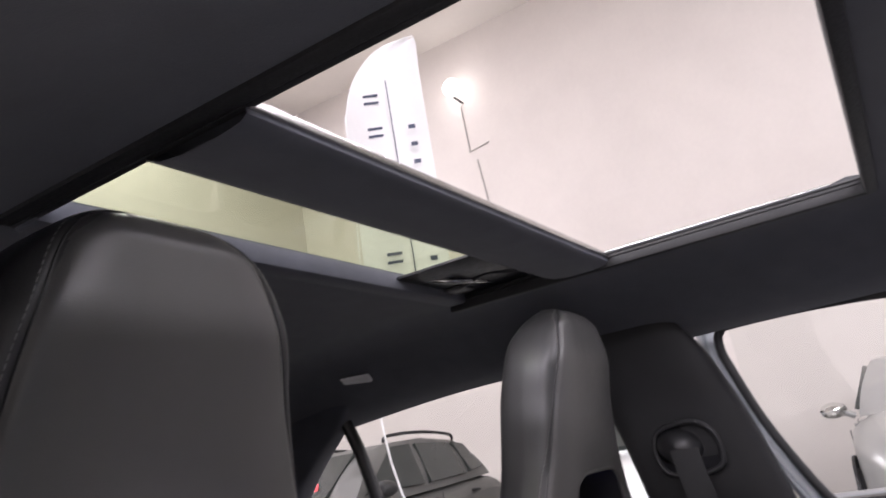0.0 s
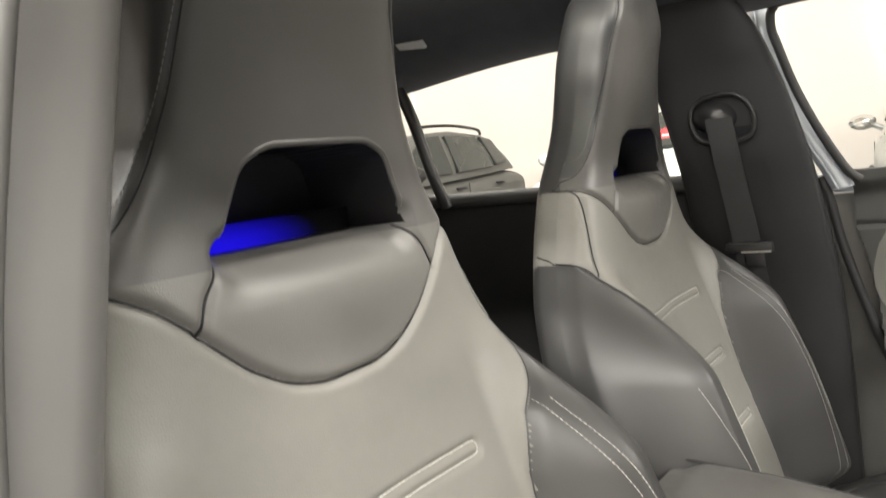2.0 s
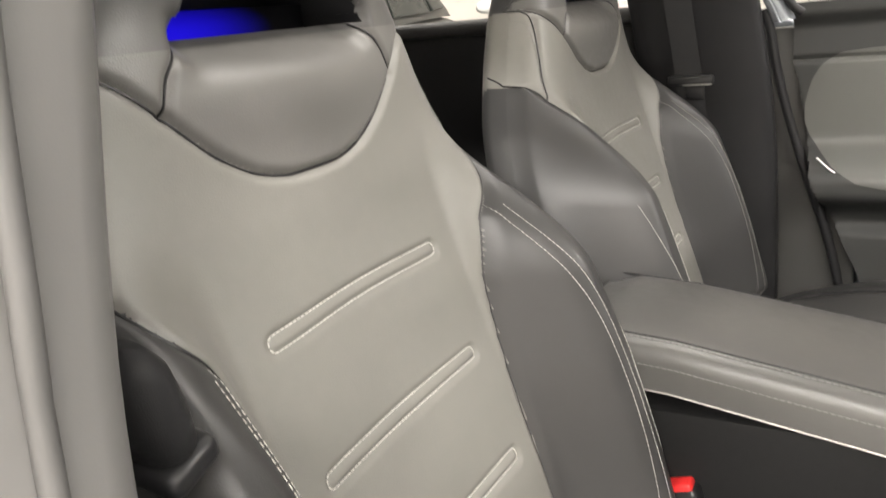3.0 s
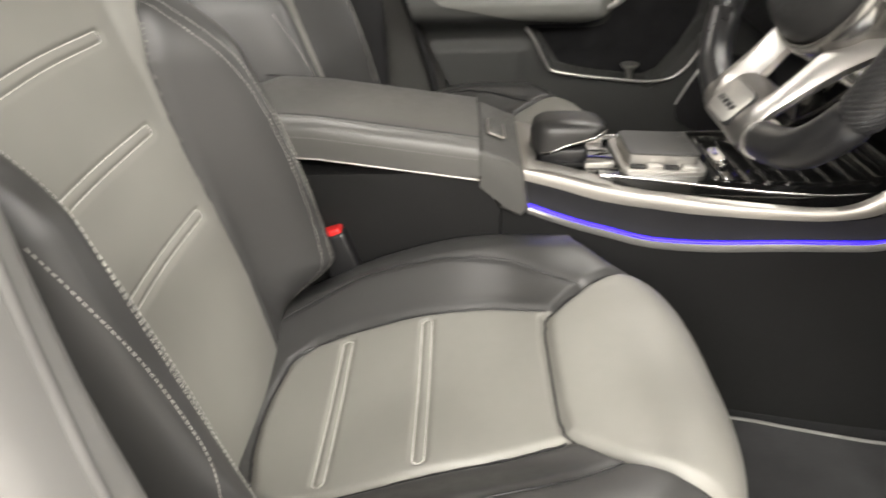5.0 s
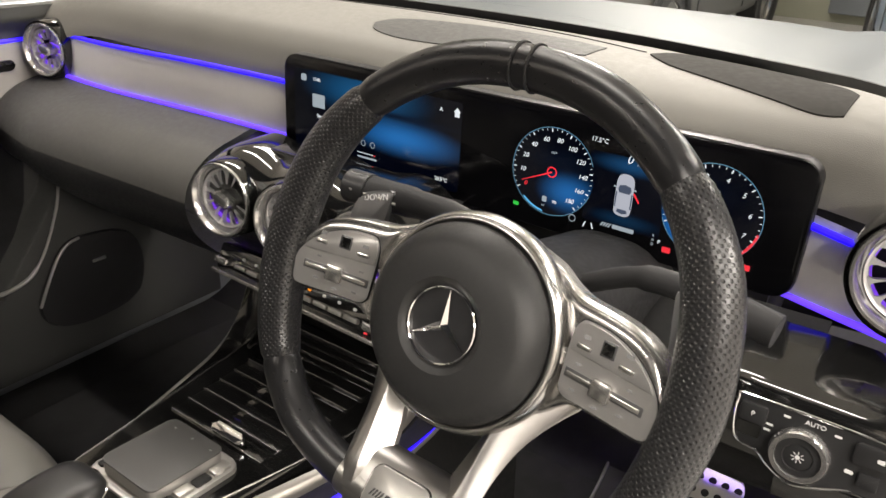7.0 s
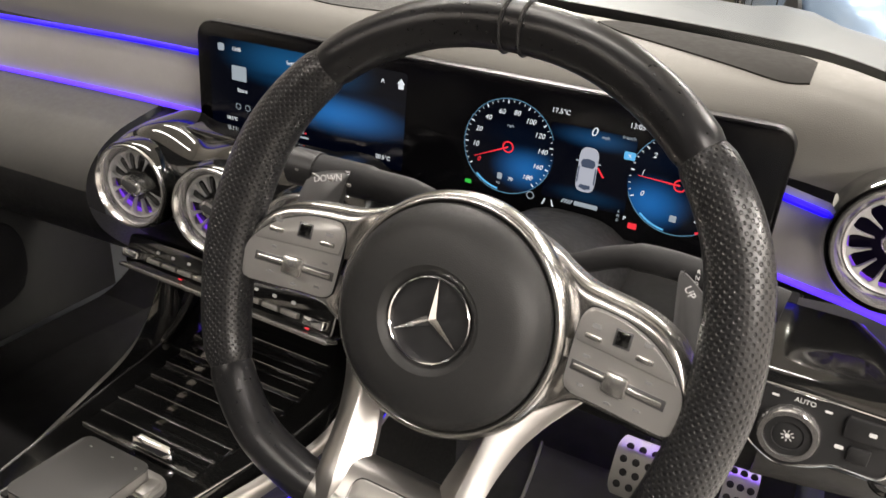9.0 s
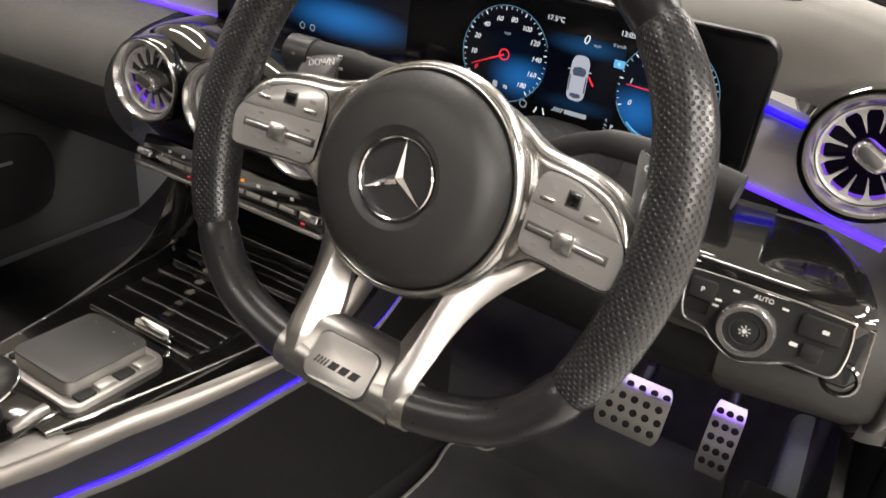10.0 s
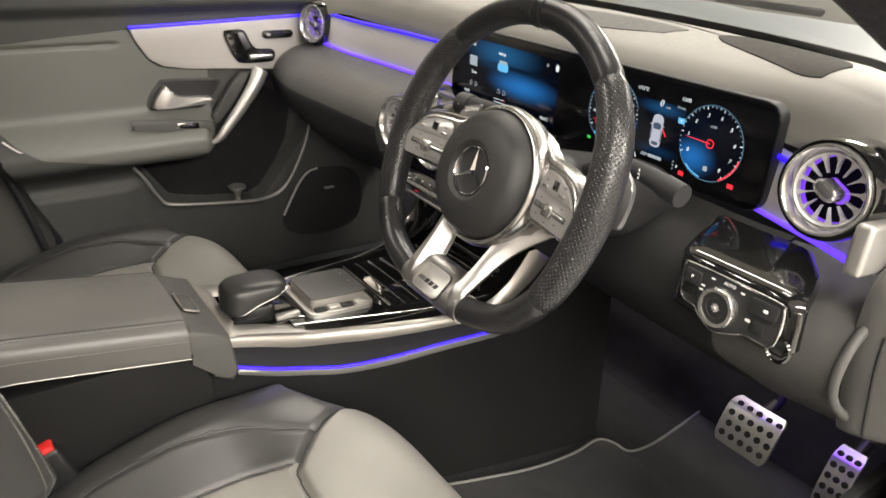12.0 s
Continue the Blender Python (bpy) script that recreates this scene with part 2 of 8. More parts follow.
def tube(pts, r, n=12, closed=False, up=(0, 0, 1), flat=1.0, caps=True):
    """A swept round (or flattened) bar; r: one radius, or one for each point."""
    p = np.array(pts, float)
    k = len(p)
    r = np.broadcast_to(np.array(r, float), (k,))
    vs, fs = [], []
    for i in range(k):
        a, b = (p[i - 1], p[(i + 1) % k]) if closed else (p[max(i - 1, 0)], p[min(i + 1, k - 1)])
        d = (b - a) / (np.linalg.norm(b - a) + 1e-9)
        s = np.cross(d, up)
        s = s / (np.linalg.norm(s) + 1e-9)
        u = np.cross(s, d)
        for j in range(n):
            g = 2 * math.pi * j / n
            vs.append(p[i] + r[i] * (math.cos(g) * s + flat * math.sin(g) * u))
    for i in range(k if closed else k - 1):
        for j in range(n):
            q = (i + 1) % k
            fs.append([i * n + j, i * n + (j + 1) % n, q * n + (j + 1) % n, q * n + j])
    if not closed and caps:
        fs += [list(range(n))[::-1], [(k - 1) * n + j for j in range(n)]]
    return vs, fs


def lathe(prof, n=40, m=Matrix(), squash=1.0, caps=False):
    """Rings of (radius, height) round the z axis, laid by m."""
    vs, fs = [], []
    for r, h in prof:
        for j in range(n):
            g = 2 * math.pi * j / n
            vs.append(tuple(m @ Vector((r * math.cos(g), squash * r * math.sin(g), h))))
    for i in range(len(prof) - 1):
        for j in range(n):
            fs.append([i * n + j, i * n + (j + 1) % n, (i + 1) * n + (j + 1) % n, (i + 1) * n + j])
    for i in (0, len(prof) - 1) if caps else ():
        if prof[i][0] > 0:
            fs.append([i * n + j for j in range(n)])
    return vs, fs


def sheet(pts, keep=None):
    """A surface through a grid of points, rows by columns; keep: which cells."""
    p = np.array(pts, float)
    a, b = p.shape[:2]
    fs = [[i * b + j, i * b + j + 1, (i + 1) * b + j + 1, (i + 1) * b + j] for i in range(a - 1) for j in range(b - 1) if keep is None or keep[i][j]]
    return p.reshape(-1, 3), fs


def slab(pts, off, keep=None):
    """A sheet with thickness: the grid and its copy moved by off (a vector or a grid), closed along every rim."""
    p = np.array(pts, float)
    q = p + np.array(off, float)
    a, b = p.shape[:2]
    k = np.ones((a - 1, b - 1), bool) if keep is None else np.array(keep, bool)
    n = a * b
    fs = []
    for i in range(a - 1):
        for j in range(b - 1):
            if not k[i, j]:
                continue
            c = [i * b + j, i * b + j + 1, (i + 1) * b + j + 1, (i + 1) * b + j]
            fs.append(c)
            fs.append([x + n for x in c[::-1]])
            for e, (di, dj) in enumerate(((-1, 0), (0, 1), (1, 0), (0, -1))):
                u, v = i + di, j + dj
                if not (0 <= u < a - 1 and 0 <= v < b - 1) or not k[u, v]:
                    s, t = c[e], c[(e + 1) % 4]
                    fs.append([t, s, s + n, t + n])
    return np.concatenate([p.reshape(-1, 3), q.reshape(-1, 3)]), fs


def frame3(origin, xdir, ydir):
    """A matrix with its x and y axes along the two given ways."""
    x = Vector(xdir).normalized()
    z = x.cross(Vector(ydir)).normalized()
    y = z.cross(x)
    return Matrix(((x.x, y.x, z.x, origin[0]), (x.y, y.y, z.y, origin[1]), (x.z, y.z, z.z, origin[2]), (0, 0, 0, 1)))


def words(body, size, m, material, parent, name="lettering", align="CENTER", depth=0.0002, shear=0.0):
    cu = bpy.data.curves.new(name, "FONT")
    cu.body, cu.size, cu.align_x, cu.align_y, cu.extrude, cu.shear, cu.resolution_u = body, size, align, "CENTER", depth, shear, 3
    ob = bpy.data.objects.new(name, cu)
    scene.collection.objects.link(ob)
    me = bpy.data.meshes.new_from_object(ob.evaluated_get(bpy.context.evaluated_depsgraph_get()))
    bpy.data.objects.remove(ob)
    bpy.data.curves.remove(cu)
    me.transform(m)
    me.transform(base_of(parent).inverted())
    me.materials.append(material)
    ob = new(name, me)
    ob.parent = parent
    return ob


def curve_dist(px, pz, pts):
    """The distance of points from a polyline, as arrays."""
    best = np.full(np.shape(px), 9.0)
    for (x0, z0), (x1, z1) in zip(pts[:-1], pts[1:]):
        dx, dz = x1 - x0, z1 - z0
        t = np.clip(((px - x0) * dx + (pz - z0) * dz) / (dx * dx + dz * dz + 1e-12), 0, 1)
        best = np.minimum(best, np.hypot(px - x0 - t * dx, pz - z0 - t * dz))
    return best


def bar_dist(px, pz, half, cz, h):
    """The distance from the outline of a long thin rounded bar."""
    d = np.hypot(np.maximum(np.abs(px) - (half - h), 0), pz - cz) - h
    return np.abs(d)


def stitches(pts, gap=0.0065, length=0.0042, wide=0.0009, high=0.0007, normal=(0, 0, 1)):
    """A row of short threads along a line of points, with one normal or a normal for each."""
    p = np.array(pts, float)
    nn = np.broadcast_to(np.array(normal, float), p.shape)
    seg = np.linalg.norm(np.diff(p, axis=0), axis=1)
    run = np.r_[0, np.cumsum(seg)]
    vs, fs = [], []
    d = 0.0
    while d + length < run[-1]:
        ends = [np.array([np.interp(x, run, p[:, c]) for c in range(3)]) for x in (d, d + length)]
        n = np.array([np.interp(d, run, nn[:, c]) for c in range(3)])
        n = n / (np.linalg.norm(n) + 1e-9)
        t = ends[1] - ends[0]
        s = np.cross(t / (np.linalg.norm(t) + 1e-9), n)
        k = len(vs)
        for e in ends:
            vs += [e - s * wide / 2, e + s * wide / 2, e + s * wide / 2 + n * high, e - s * wide / 2 + n * high]
        fs += [[k + 3, k + 2, k + 6, k + 7], [k, k + 3, k + 7, k + 4], [k + 1, k + 5, k + 6, k + 2], [k, k + 1, k + 2, k + 3], [k + 4, k + 7, k + 6, k + 5]]
        d += gap
    return vs, fs


# ---- front seats ----
BACK_Y = np.array([(0.47, -0.492), (0.50, -0.50), (0.56, -0.52), (0.657, -0.551), (0.753, -0.583), (0.848, -0.615), (0.93, -0.640), (1.0, -0.652), (1.06, -0.656), (1.106, -0.652), (1.2, -0.641), (1.27, -0.630), (1.30, -0.630), (1.318, -0.638), (1.329, -0.655), (1.334, -0.675)])
BACK_W = np.array([(0.47, 0.225), (0.50, 0.235), (0.6, 0.272), (0.7, 0.285), (0.8, 0.278), (0.88, 0.254), (0.93, 0.228), (0.98, 0.203), (1.03, 0.180), (1.08, 0.150), (1.13, 0.127), (1.2, 0.116), (1.25, 0.111), (1.275, 0.1015), (1.295, 0.088), (1.312, 0.068), (1.325, 0.044), (1.334, 0.012)])
BACK_D = np.array([(0.47, 0.11), (0.8, 0.13), (0.95, 0.115), (1.03, 0.105), (1.1, 0.098), (1.2, 0.098), (1.27, 0.092), (1.31, 0.07), (1.325, 0.04), (1.334, 0.01)])
SEAM_BOLSTER = [(0.255, 0.962), (0.216, 0.943), (0.196, 0.90), (0.167, 0.86), (0.153, 0.81), (0.148, 0.76), (0.143, 0.69), (0.139, 0.625), (0.134, 0.56), (0.120, 0.512), (0.112, 0.47)]
SEAM_YOKE = [(0.0, 0.942), (0.03, 0.943), (0.06, 0.951), (0.09, 0.968), (0.113, 0.988), (0.123, 0.998), (0.145, 1.018), (0.182, 1.040)]
SEAM_NECK = [(0.123, 0.998), (0.114, 1.02), (0.096, 1.04)]
SEAM_HEAD = [(0.0, 1.331), (0.042, 1.322), (0.071, 1.300), (0.090, 1.25), (0.103, 1.19), (0.119, 1.13), (0.144, 1.08), (0.179, 1.038)]
SEAM_SIDE = [(0.175, 1.038), (0.188, 0.98), (0.206, 0.925)]
RIDGE = [(0.174, 0.868), (0.186, 0.82), (0.196, 0.775), (0.200, 0.73), (0.200, 0.66), (0.196, 0.60), (0.188, 0.54), (0.180, 0.50)]
RIDGE_OUTER = [(0.236, 0.80), (0.233, 0.75), (0.226, 0.69), (0.223, 0.63), (0.224, 0.58), (0.215, 0.52)]
BACK_BARS = (0.657, 0.753, 0.848)


def lerp(table, z):
    """A smooth curve through a table of heights and values."""
    x, y = table[:, 0], table[:, 1]
    h, d = np.diff(x), np.diff(y) / np.diff(x)
    m = np.r_[d[0], [0.0 if a * b <= 0 else (p + q) / (p / b + q / a) for a, b, p, q in zip(d[:-1], d[1:], h[:-1], h[1:])], d[-1]]
    i = np.clip(np.searchsorted(x, z, side="right") - 1, 0, len(x) - 2)
    t = np.clip((z - x[i]) / h[i], 0, 1)
    return y[i] * (1 + 2 * t) * (1 - t) ** 2 + h[i] * m[i] * t * (1 - t) ** 2 + y[i + 1] * t * t * (3 - 2 * t) - h[i] * m[i + 1] * t * t * (1 - t)


def smooth01(x):
    x = np.clip(x, 0, 1)
    return x * x * (3 - 2 * x)


def back_front(s, z, seams=True):
    """How far forward the seat back's face lies at s across and z up."""
    w, d = lerp(BACK_W, z), lerp(BACK_D, z)
    u = np.clip(np.abs(s) / w, 0, 1)
    a = np.abs(s)
    y = lerp(BACK_Y, z) - d / 2 * (1 - np.clip(1 - u**4, 0, 1) ** 0.25)
    wing = smooth01((a - 0.135) / 0.075) * (1 - smooth01((u - 0.80) / 0.2))
    y = y + 0.092 * wing * (1 - smooth01((z - 0.80) / 0.16)) * smooth01((z - 0.47) / 0.08)
    y = y - 0.010 * np.exp(-((a / 0.12) ** 2)) * np.exp(-(((z - 0.78) / 0.2) ** 2))
    y = y + 0.012 * np.exp(-((a / 0.10) ** 2)) * np.exp(-(((z - 1.0) / 0.035) ** 2))
    rim = 1 - smooth01((a - 0.080) / 0.030)
    y = y - 0.036 * np.clip((z - 1.006) / 0.036, 0, 1) ** 2 * rim * (1 - smooth01((z - 1.042) / 0.020))
    if seams:
        for line, depth in ((SEAM_BOLSTER, 0.006), (SEAM_YOKE, 0.006), (SEAM_NECK, 0.0035), (SEAM_HEAD, 0.0022), (SEAM_SIDE, 0.003)):
            y = y - depth * np.exp(-((curve_dist(a, z, line) / 0.0034) ** 2))
        for cz in BACK_BARS:
            y = y - 0.0035 * np.exp(-((bar_dist(s, z, 0.107, cz, 0.0055) / 0.0026) ** 2))
        y = y + 0.0012 * np.sin(s * 31 + 2) * np.sin(z * 27 + 1) * (1 - u**4)
    return y


def back_cell(s, z):
    """Which panel of the cover a place of the seat back belongs to."""
    a = abs(s)
    if z > 0.94:
        yoke = np.interp(a, [p[0] for p in SEAM_YOKE], [p[1] for p in SEAM_YOKE])
        if z > yoke:
            if z > 1.036 and a > np.interp(-z, [-p[1] for p in SEAM_HEAD], [p[0] for p in SEAM_HEAD]):
                return "headrest_side"
            return "headrest" if z > 1.036 else "neck_panel"
    edge = np.interp(-z, [-p[1] for p in SEAM_BOLSTER], [p[0] for p in SEAM_BOLSTER])
    return "bolster" if a > edge else "centre_panel"


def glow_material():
    """Blue emission painted to fade away from a lamp at the outer corner of the opening."""
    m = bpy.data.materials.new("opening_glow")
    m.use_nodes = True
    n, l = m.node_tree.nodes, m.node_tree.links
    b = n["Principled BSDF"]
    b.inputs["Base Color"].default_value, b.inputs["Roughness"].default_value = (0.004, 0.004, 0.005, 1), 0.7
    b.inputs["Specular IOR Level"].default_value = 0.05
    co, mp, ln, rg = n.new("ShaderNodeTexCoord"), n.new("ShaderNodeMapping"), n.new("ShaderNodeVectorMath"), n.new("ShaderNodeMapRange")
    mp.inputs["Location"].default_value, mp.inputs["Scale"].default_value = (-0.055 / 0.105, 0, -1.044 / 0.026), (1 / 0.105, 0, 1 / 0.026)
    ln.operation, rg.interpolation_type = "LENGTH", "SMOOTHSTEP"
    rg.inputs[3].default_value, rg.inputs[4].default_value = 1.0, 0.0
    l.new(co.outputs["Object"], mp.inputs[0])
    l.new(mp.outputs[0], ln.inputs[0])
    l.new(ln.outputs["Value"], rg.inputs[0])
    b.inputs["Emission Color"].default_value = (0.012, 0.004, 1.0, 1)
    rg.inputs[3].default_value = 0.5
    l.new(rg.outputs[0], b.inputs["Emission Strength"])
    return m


def seat_back(seat):
    nu, zs = 210, np.concatenate([np.linspace(0.47, 1.28, 330), 1.28 + 0.054 * np.sin(np.linspace(0, math.pi / 2, 22))[1:]])
    us = np.sin(np.linspace(-math.pi / 2, math.pi / 2, nu + 1))
    us = 0.45 * us + 0.55 * np.linspace(-1, 1, nu + 1)
    Z = np.repeat(zs[:, None], nu + 1, 1)
    S = lerp(BACK_W, Z) * us[None]
    front = np.stack([S, back_front(S, Z), Z], -1)
    d, u4 = lerp(BACK_D, Z), np.clip(1 - np.abs(us[None]) ** 4, 0, 1) ** 0.25
    rear = np.stack([S, lerp(BACK_Y, Z) - d + d / 2 * (1 - u4) + 0 * S, Z], -1)
    zc, sc = (zs[:-1] + zs[1:]) / 2, None
    hole = np.zeros((len(zs) - 1, nu), bool)
    groups = {}
    for i in range(len(zs) - 1):
        h = 0.103 - (zc[i] - 1.040) / 0.068 * 0.031 - 0.020 * max(0.0, (zc[i] - 1.094) / 0.016) ** 2
        for j in range(nu):
            s = (S[i, j] + S[i, j + 1]) / 2
            if 1.040 < zc[i] < 1.110 and abs(s) < h:
                hole[i, j] = True
                continue
            name = back_cell(s, zc[i])
            if name in ("bolster", "headrest_side"):
                name += "+" if s > 0 else "-"
            groups.setdefault(name, []).append((i, j))
    n = nu + 1

    def pick(grid, cells):
        index, vs, fs = {}, [], []
        for i, j in cells:
            f = []
            for a, b in ((i, j), (i, j + 1), (i + 1, j + 1), (i + 1, j)):
                if (a, b) not in index:
                    index[(a, b)] = len(vs)
                    vs.append(grid[a, b])
                f.append(index[(a, b)])
            fs.append(f)
        return vs, fs

    for name, cells in groups.items():
        part(name.rstrip("+-"), pick(front, cells), LEATHER_PALE if name == "centre_panel" else LEATHER_MID if name == "neck_panel" else LEATHER_HEAD if name == "headrest" else LEATHER, seat, sharp=60, local=True)
    # the shell behind, with the walls of the opening under the headrest
    flat = np.concatenate([front.reshape(-1, 3), rear.reshape(-1, 3)])
    fs, liner, shoulder, m = [], [], {-1: [], 1: []}, len(zs) * n
    for i in range(len(zs) - 1):
        for j in range(nu):
            if not hole[i, j]:
                wraps = abs(us[j] + us[j + 1]) / 2 > 0.86 - 0.5 * (zc[i] - 0.94) and back_cell(S[i, j], zc[i]) == "centre_panel"
                (shoulder[1 if us[j] > 0 else -1] if wraps else fs).append([m + i * n + j, m + (i + 1) * n + j, m + (i + 1) * n + j + 1, m + i * n + j + 1])
                continue
            liner.append([m + i * n + j, m + (i + 1) * n + j, m + (i + 1) * n + j + 1, m + i * n + j + 1])
            c = [i * n + j, i * n + j + 1, (i + 1) * n + j + 1, (i + 1) * n + j]
            for e, (di, dj) in enumerate(((-1, 0), (0, 1), (1, 0), (0, -1))):
                if not hole[i + di, j + dj]:
                    s, t = c[e], c[(e + 1) % 4]
                    liner.append([s, t, t + m, s + m])
    part("back_shell", trim((flat, fs)), LEATHER, seat, sharp=50, local=True)
    for side in (-1, 1):
        part("shoulder_panel", trim((flat, shoulder[side])), LEATHER_PALE, seat, "pale leather wrapping round the shoulder", 50, local=True)
    part("opening_liner", trim((flat, liner)), DARK, seat, "black liner of the opening under the headrest", 50, local=True)
    edge = [(0.0, 1.040), (0.05, 1.040), (0.092, 1.041), (0.1015, 1.046)] + [(0.103 - (z - 1.040) / 0.068 * 0.031 - 0.020 * max(0.0, (z - 1.094) / 0.016) ** 2, z) for z in (1.056, 1.068, 1.080, 1.092, 1.100, 1.105, 1.1085)] + [(0.045, 1.1105), (0.02, 1.111), (0.0, 1.111)]
    fine = spline(edge[4:] + [(-x, z) for x, z in edge[-2:3:-1]], 5)
    part("opening_edge", tube(np.stack([fine[:, 0], back_front(fine[:, 0], fine[:, 1], False) - 0.0012, fine[:, 1]], -1), 0.0026, 10, up=(0, 1, 0)), LEATHER_HEAD, seat, "rolled leather edge of the opening", local=True)
    lines = []
    for line in (SEAM_BOLSTER, SEAM_YOKE, SEAM_NECK, SEAM_HEAD, SEAM_SIDE):
        fine = spline(line, 12)
        for sign in (-1, 1):
            s, z = fine[:, 0] * sign, fine[:, 1]
            lines.append(tube(np.stack([s, back_front(s, z) + 0.0003, z], -1), 0.0007 if line is SEAM_HEAD else 0.0011, 6, up=(0, 1, 0)))
    part("seam", join(*lines), DARK, seat, "dark seam lines of the cover", local=True)
    # Strip that carries the painted spill of the slot's blue lamp.
    part("glow_strip", box(-0.086, 0.086, -0.716, -0.710, 1.034, 1.060, 0.001), glow_material(), seat, "blue glow in the opening, its fading painted as emission", local=True)
    # threads
    for label, thread, group in (("fine dark grey stitching", STITCH, ((SEAM_HEAD, 0.005), (SEAM_SIDE, 0.005))), ("pale contrast stitching", STITCH_BAR, ((RIDGE, 0.0), (RIDGE, 0.009), (RIDGE_OUTER, 0.0)))):
        rows = []
        for line, off in group:
            fine = spline(line, 14)
            for sign in (-1, 1):
                s, z = (fine[:, 0] + off) * sign, fine[:, 1]
                rows.append(stitches(np.stack([s, back_front(s, z) + 0.0002, z], -1), gap=0.0052, length=0.0034, wide=0.0007, high=0.0005, normal=(0, 1, 0.25)))
        tagged(part("stitching", join(*rows), thread, seat, label, local=True), kind="stuff")
    for cz in BACK_BARS:
        out = np.array(round_rect(0.214, 0.011, 0.0054, 6, 0, cz) + [round_rect(0.214, 0.011, 0.0054, 6, 0, cz)[0]])
        out = np.array([out[0] + (out[-1] - out[0]) * 0] + [p for a, b in zip(out[:-1], out[1:]) for p in np.linspace(a, b, 12)[1:]])
        y = back_front(out[:, 0], out[:, 1]) + 0.0004
        part("piped_bar", stitches(np.stack([out[:, 0], y, out[:, 1]], -1), 0.0046, 0.0036, 0.0011, 0.0008, (0, 1, 0.25)), STITCH_BAR, seat, "pale stitched bar", local=True)


CUSH = np.array([(-0.585, 0.455), (-0.52, 0.470), (-0.46, 0.484), (-0.405, 0.499), (-0.312, 0.527), (-0.24, 0.541), (-0.18, 0.549), (-0.11, 0.560), (-0.07, 0.560), (-0.04, 0.549), (-0.02, 0.524), (-0.01, 0.485), (-0.01, 0.44), (-0.016, 0.38)])
CUSH_SHIFT = 0.020
CUSH_PAD = [(0.0, -0.183), (0.05, -0.183), (0.09, -0.180), (0.104, -0.170), (0.137, -0.134), (0.160, -0.09), (0.176, -0.03), (0.182, -0.005)]
CUSH_INSERT = [(0.106, -0.180), (0.120, -0.24), (0.129, -0.33), (0.131, -0.40), (0.124, -0.445), (0.104, -0.472), (0.05, -0.484), (0.0, -0.488)]
CUSH_WELT = [(0.178, -0.50), (0.200, -0.40), (0.194, -0.30), (0.176, -0.215), (0.140, -0.135)]
CUSH_BARS = (-0.405, -0.312)


def cushion_pts(S, V, half, seams=True):
    """The cushion's face: S across, V along its centre curve."""
    curve = spline(CUSH, 12)
    run = np.r_[0, np.cumsum(np.linalg.norm(np.diff(curve, axis=0), axis=1))]
    y, z = np.interp(V * run[-1], run, curve[:, 0]), np.interp(V * run[-1], run, curve[:, 1])
    a, u = np.abs(S - CUSH_SHIFT), np.clip(np.abs(S) / half, 0, 1)
    front = smooth01((y + 0.16) / 0.12)
    z = z + 0.036 * smooth01((a - 0.120) / 0.085) * (1 - smooth01((y + 0.29) / 0.30)) * (0.35 + 0.65 * smooth01((y + 0.53) / 0.16))
    z = z - 0.024 * smooth01((a - 0.13) / 0.10) * smooth01((y + 0.11) / 0.10)
    y = y - 0.026 * front * np.clip(a / 0.17, 0, 1.35) ** 3
    z = z - 0.008 * np.exp(-((a / 0.1) ** 2)) * (1 - front)
    drop = 1 - np.clip(1 - u**5, 0, 1) ** 0.2
    z, y = z - 0.085 * drop, y - 0.03 * drop * front
    if seams:
        for line, depth in ((CUSH_PAD, 0.010), (CUSH_INSERT, 0.006), (CUSH_WELT, 0.0025)):
            z = z - depth * np.exp(-((curve_dist(a, y, line) / 0.005) ** 2)) * (V < 0.86)
        for cy in CUSH_BARS:
            z = z - 0.0035 * np.exp(-((bar_dist(S - CUSH_SHIFT, y, 0.112, cy, 0.0055) / 0.0026) ** 2))
        z = z + 0.0016 * np.sin(S * 33 + 1) * np.sin(y * 24) * (1 - u**4)
    return np.stack([S, y, z], -1)


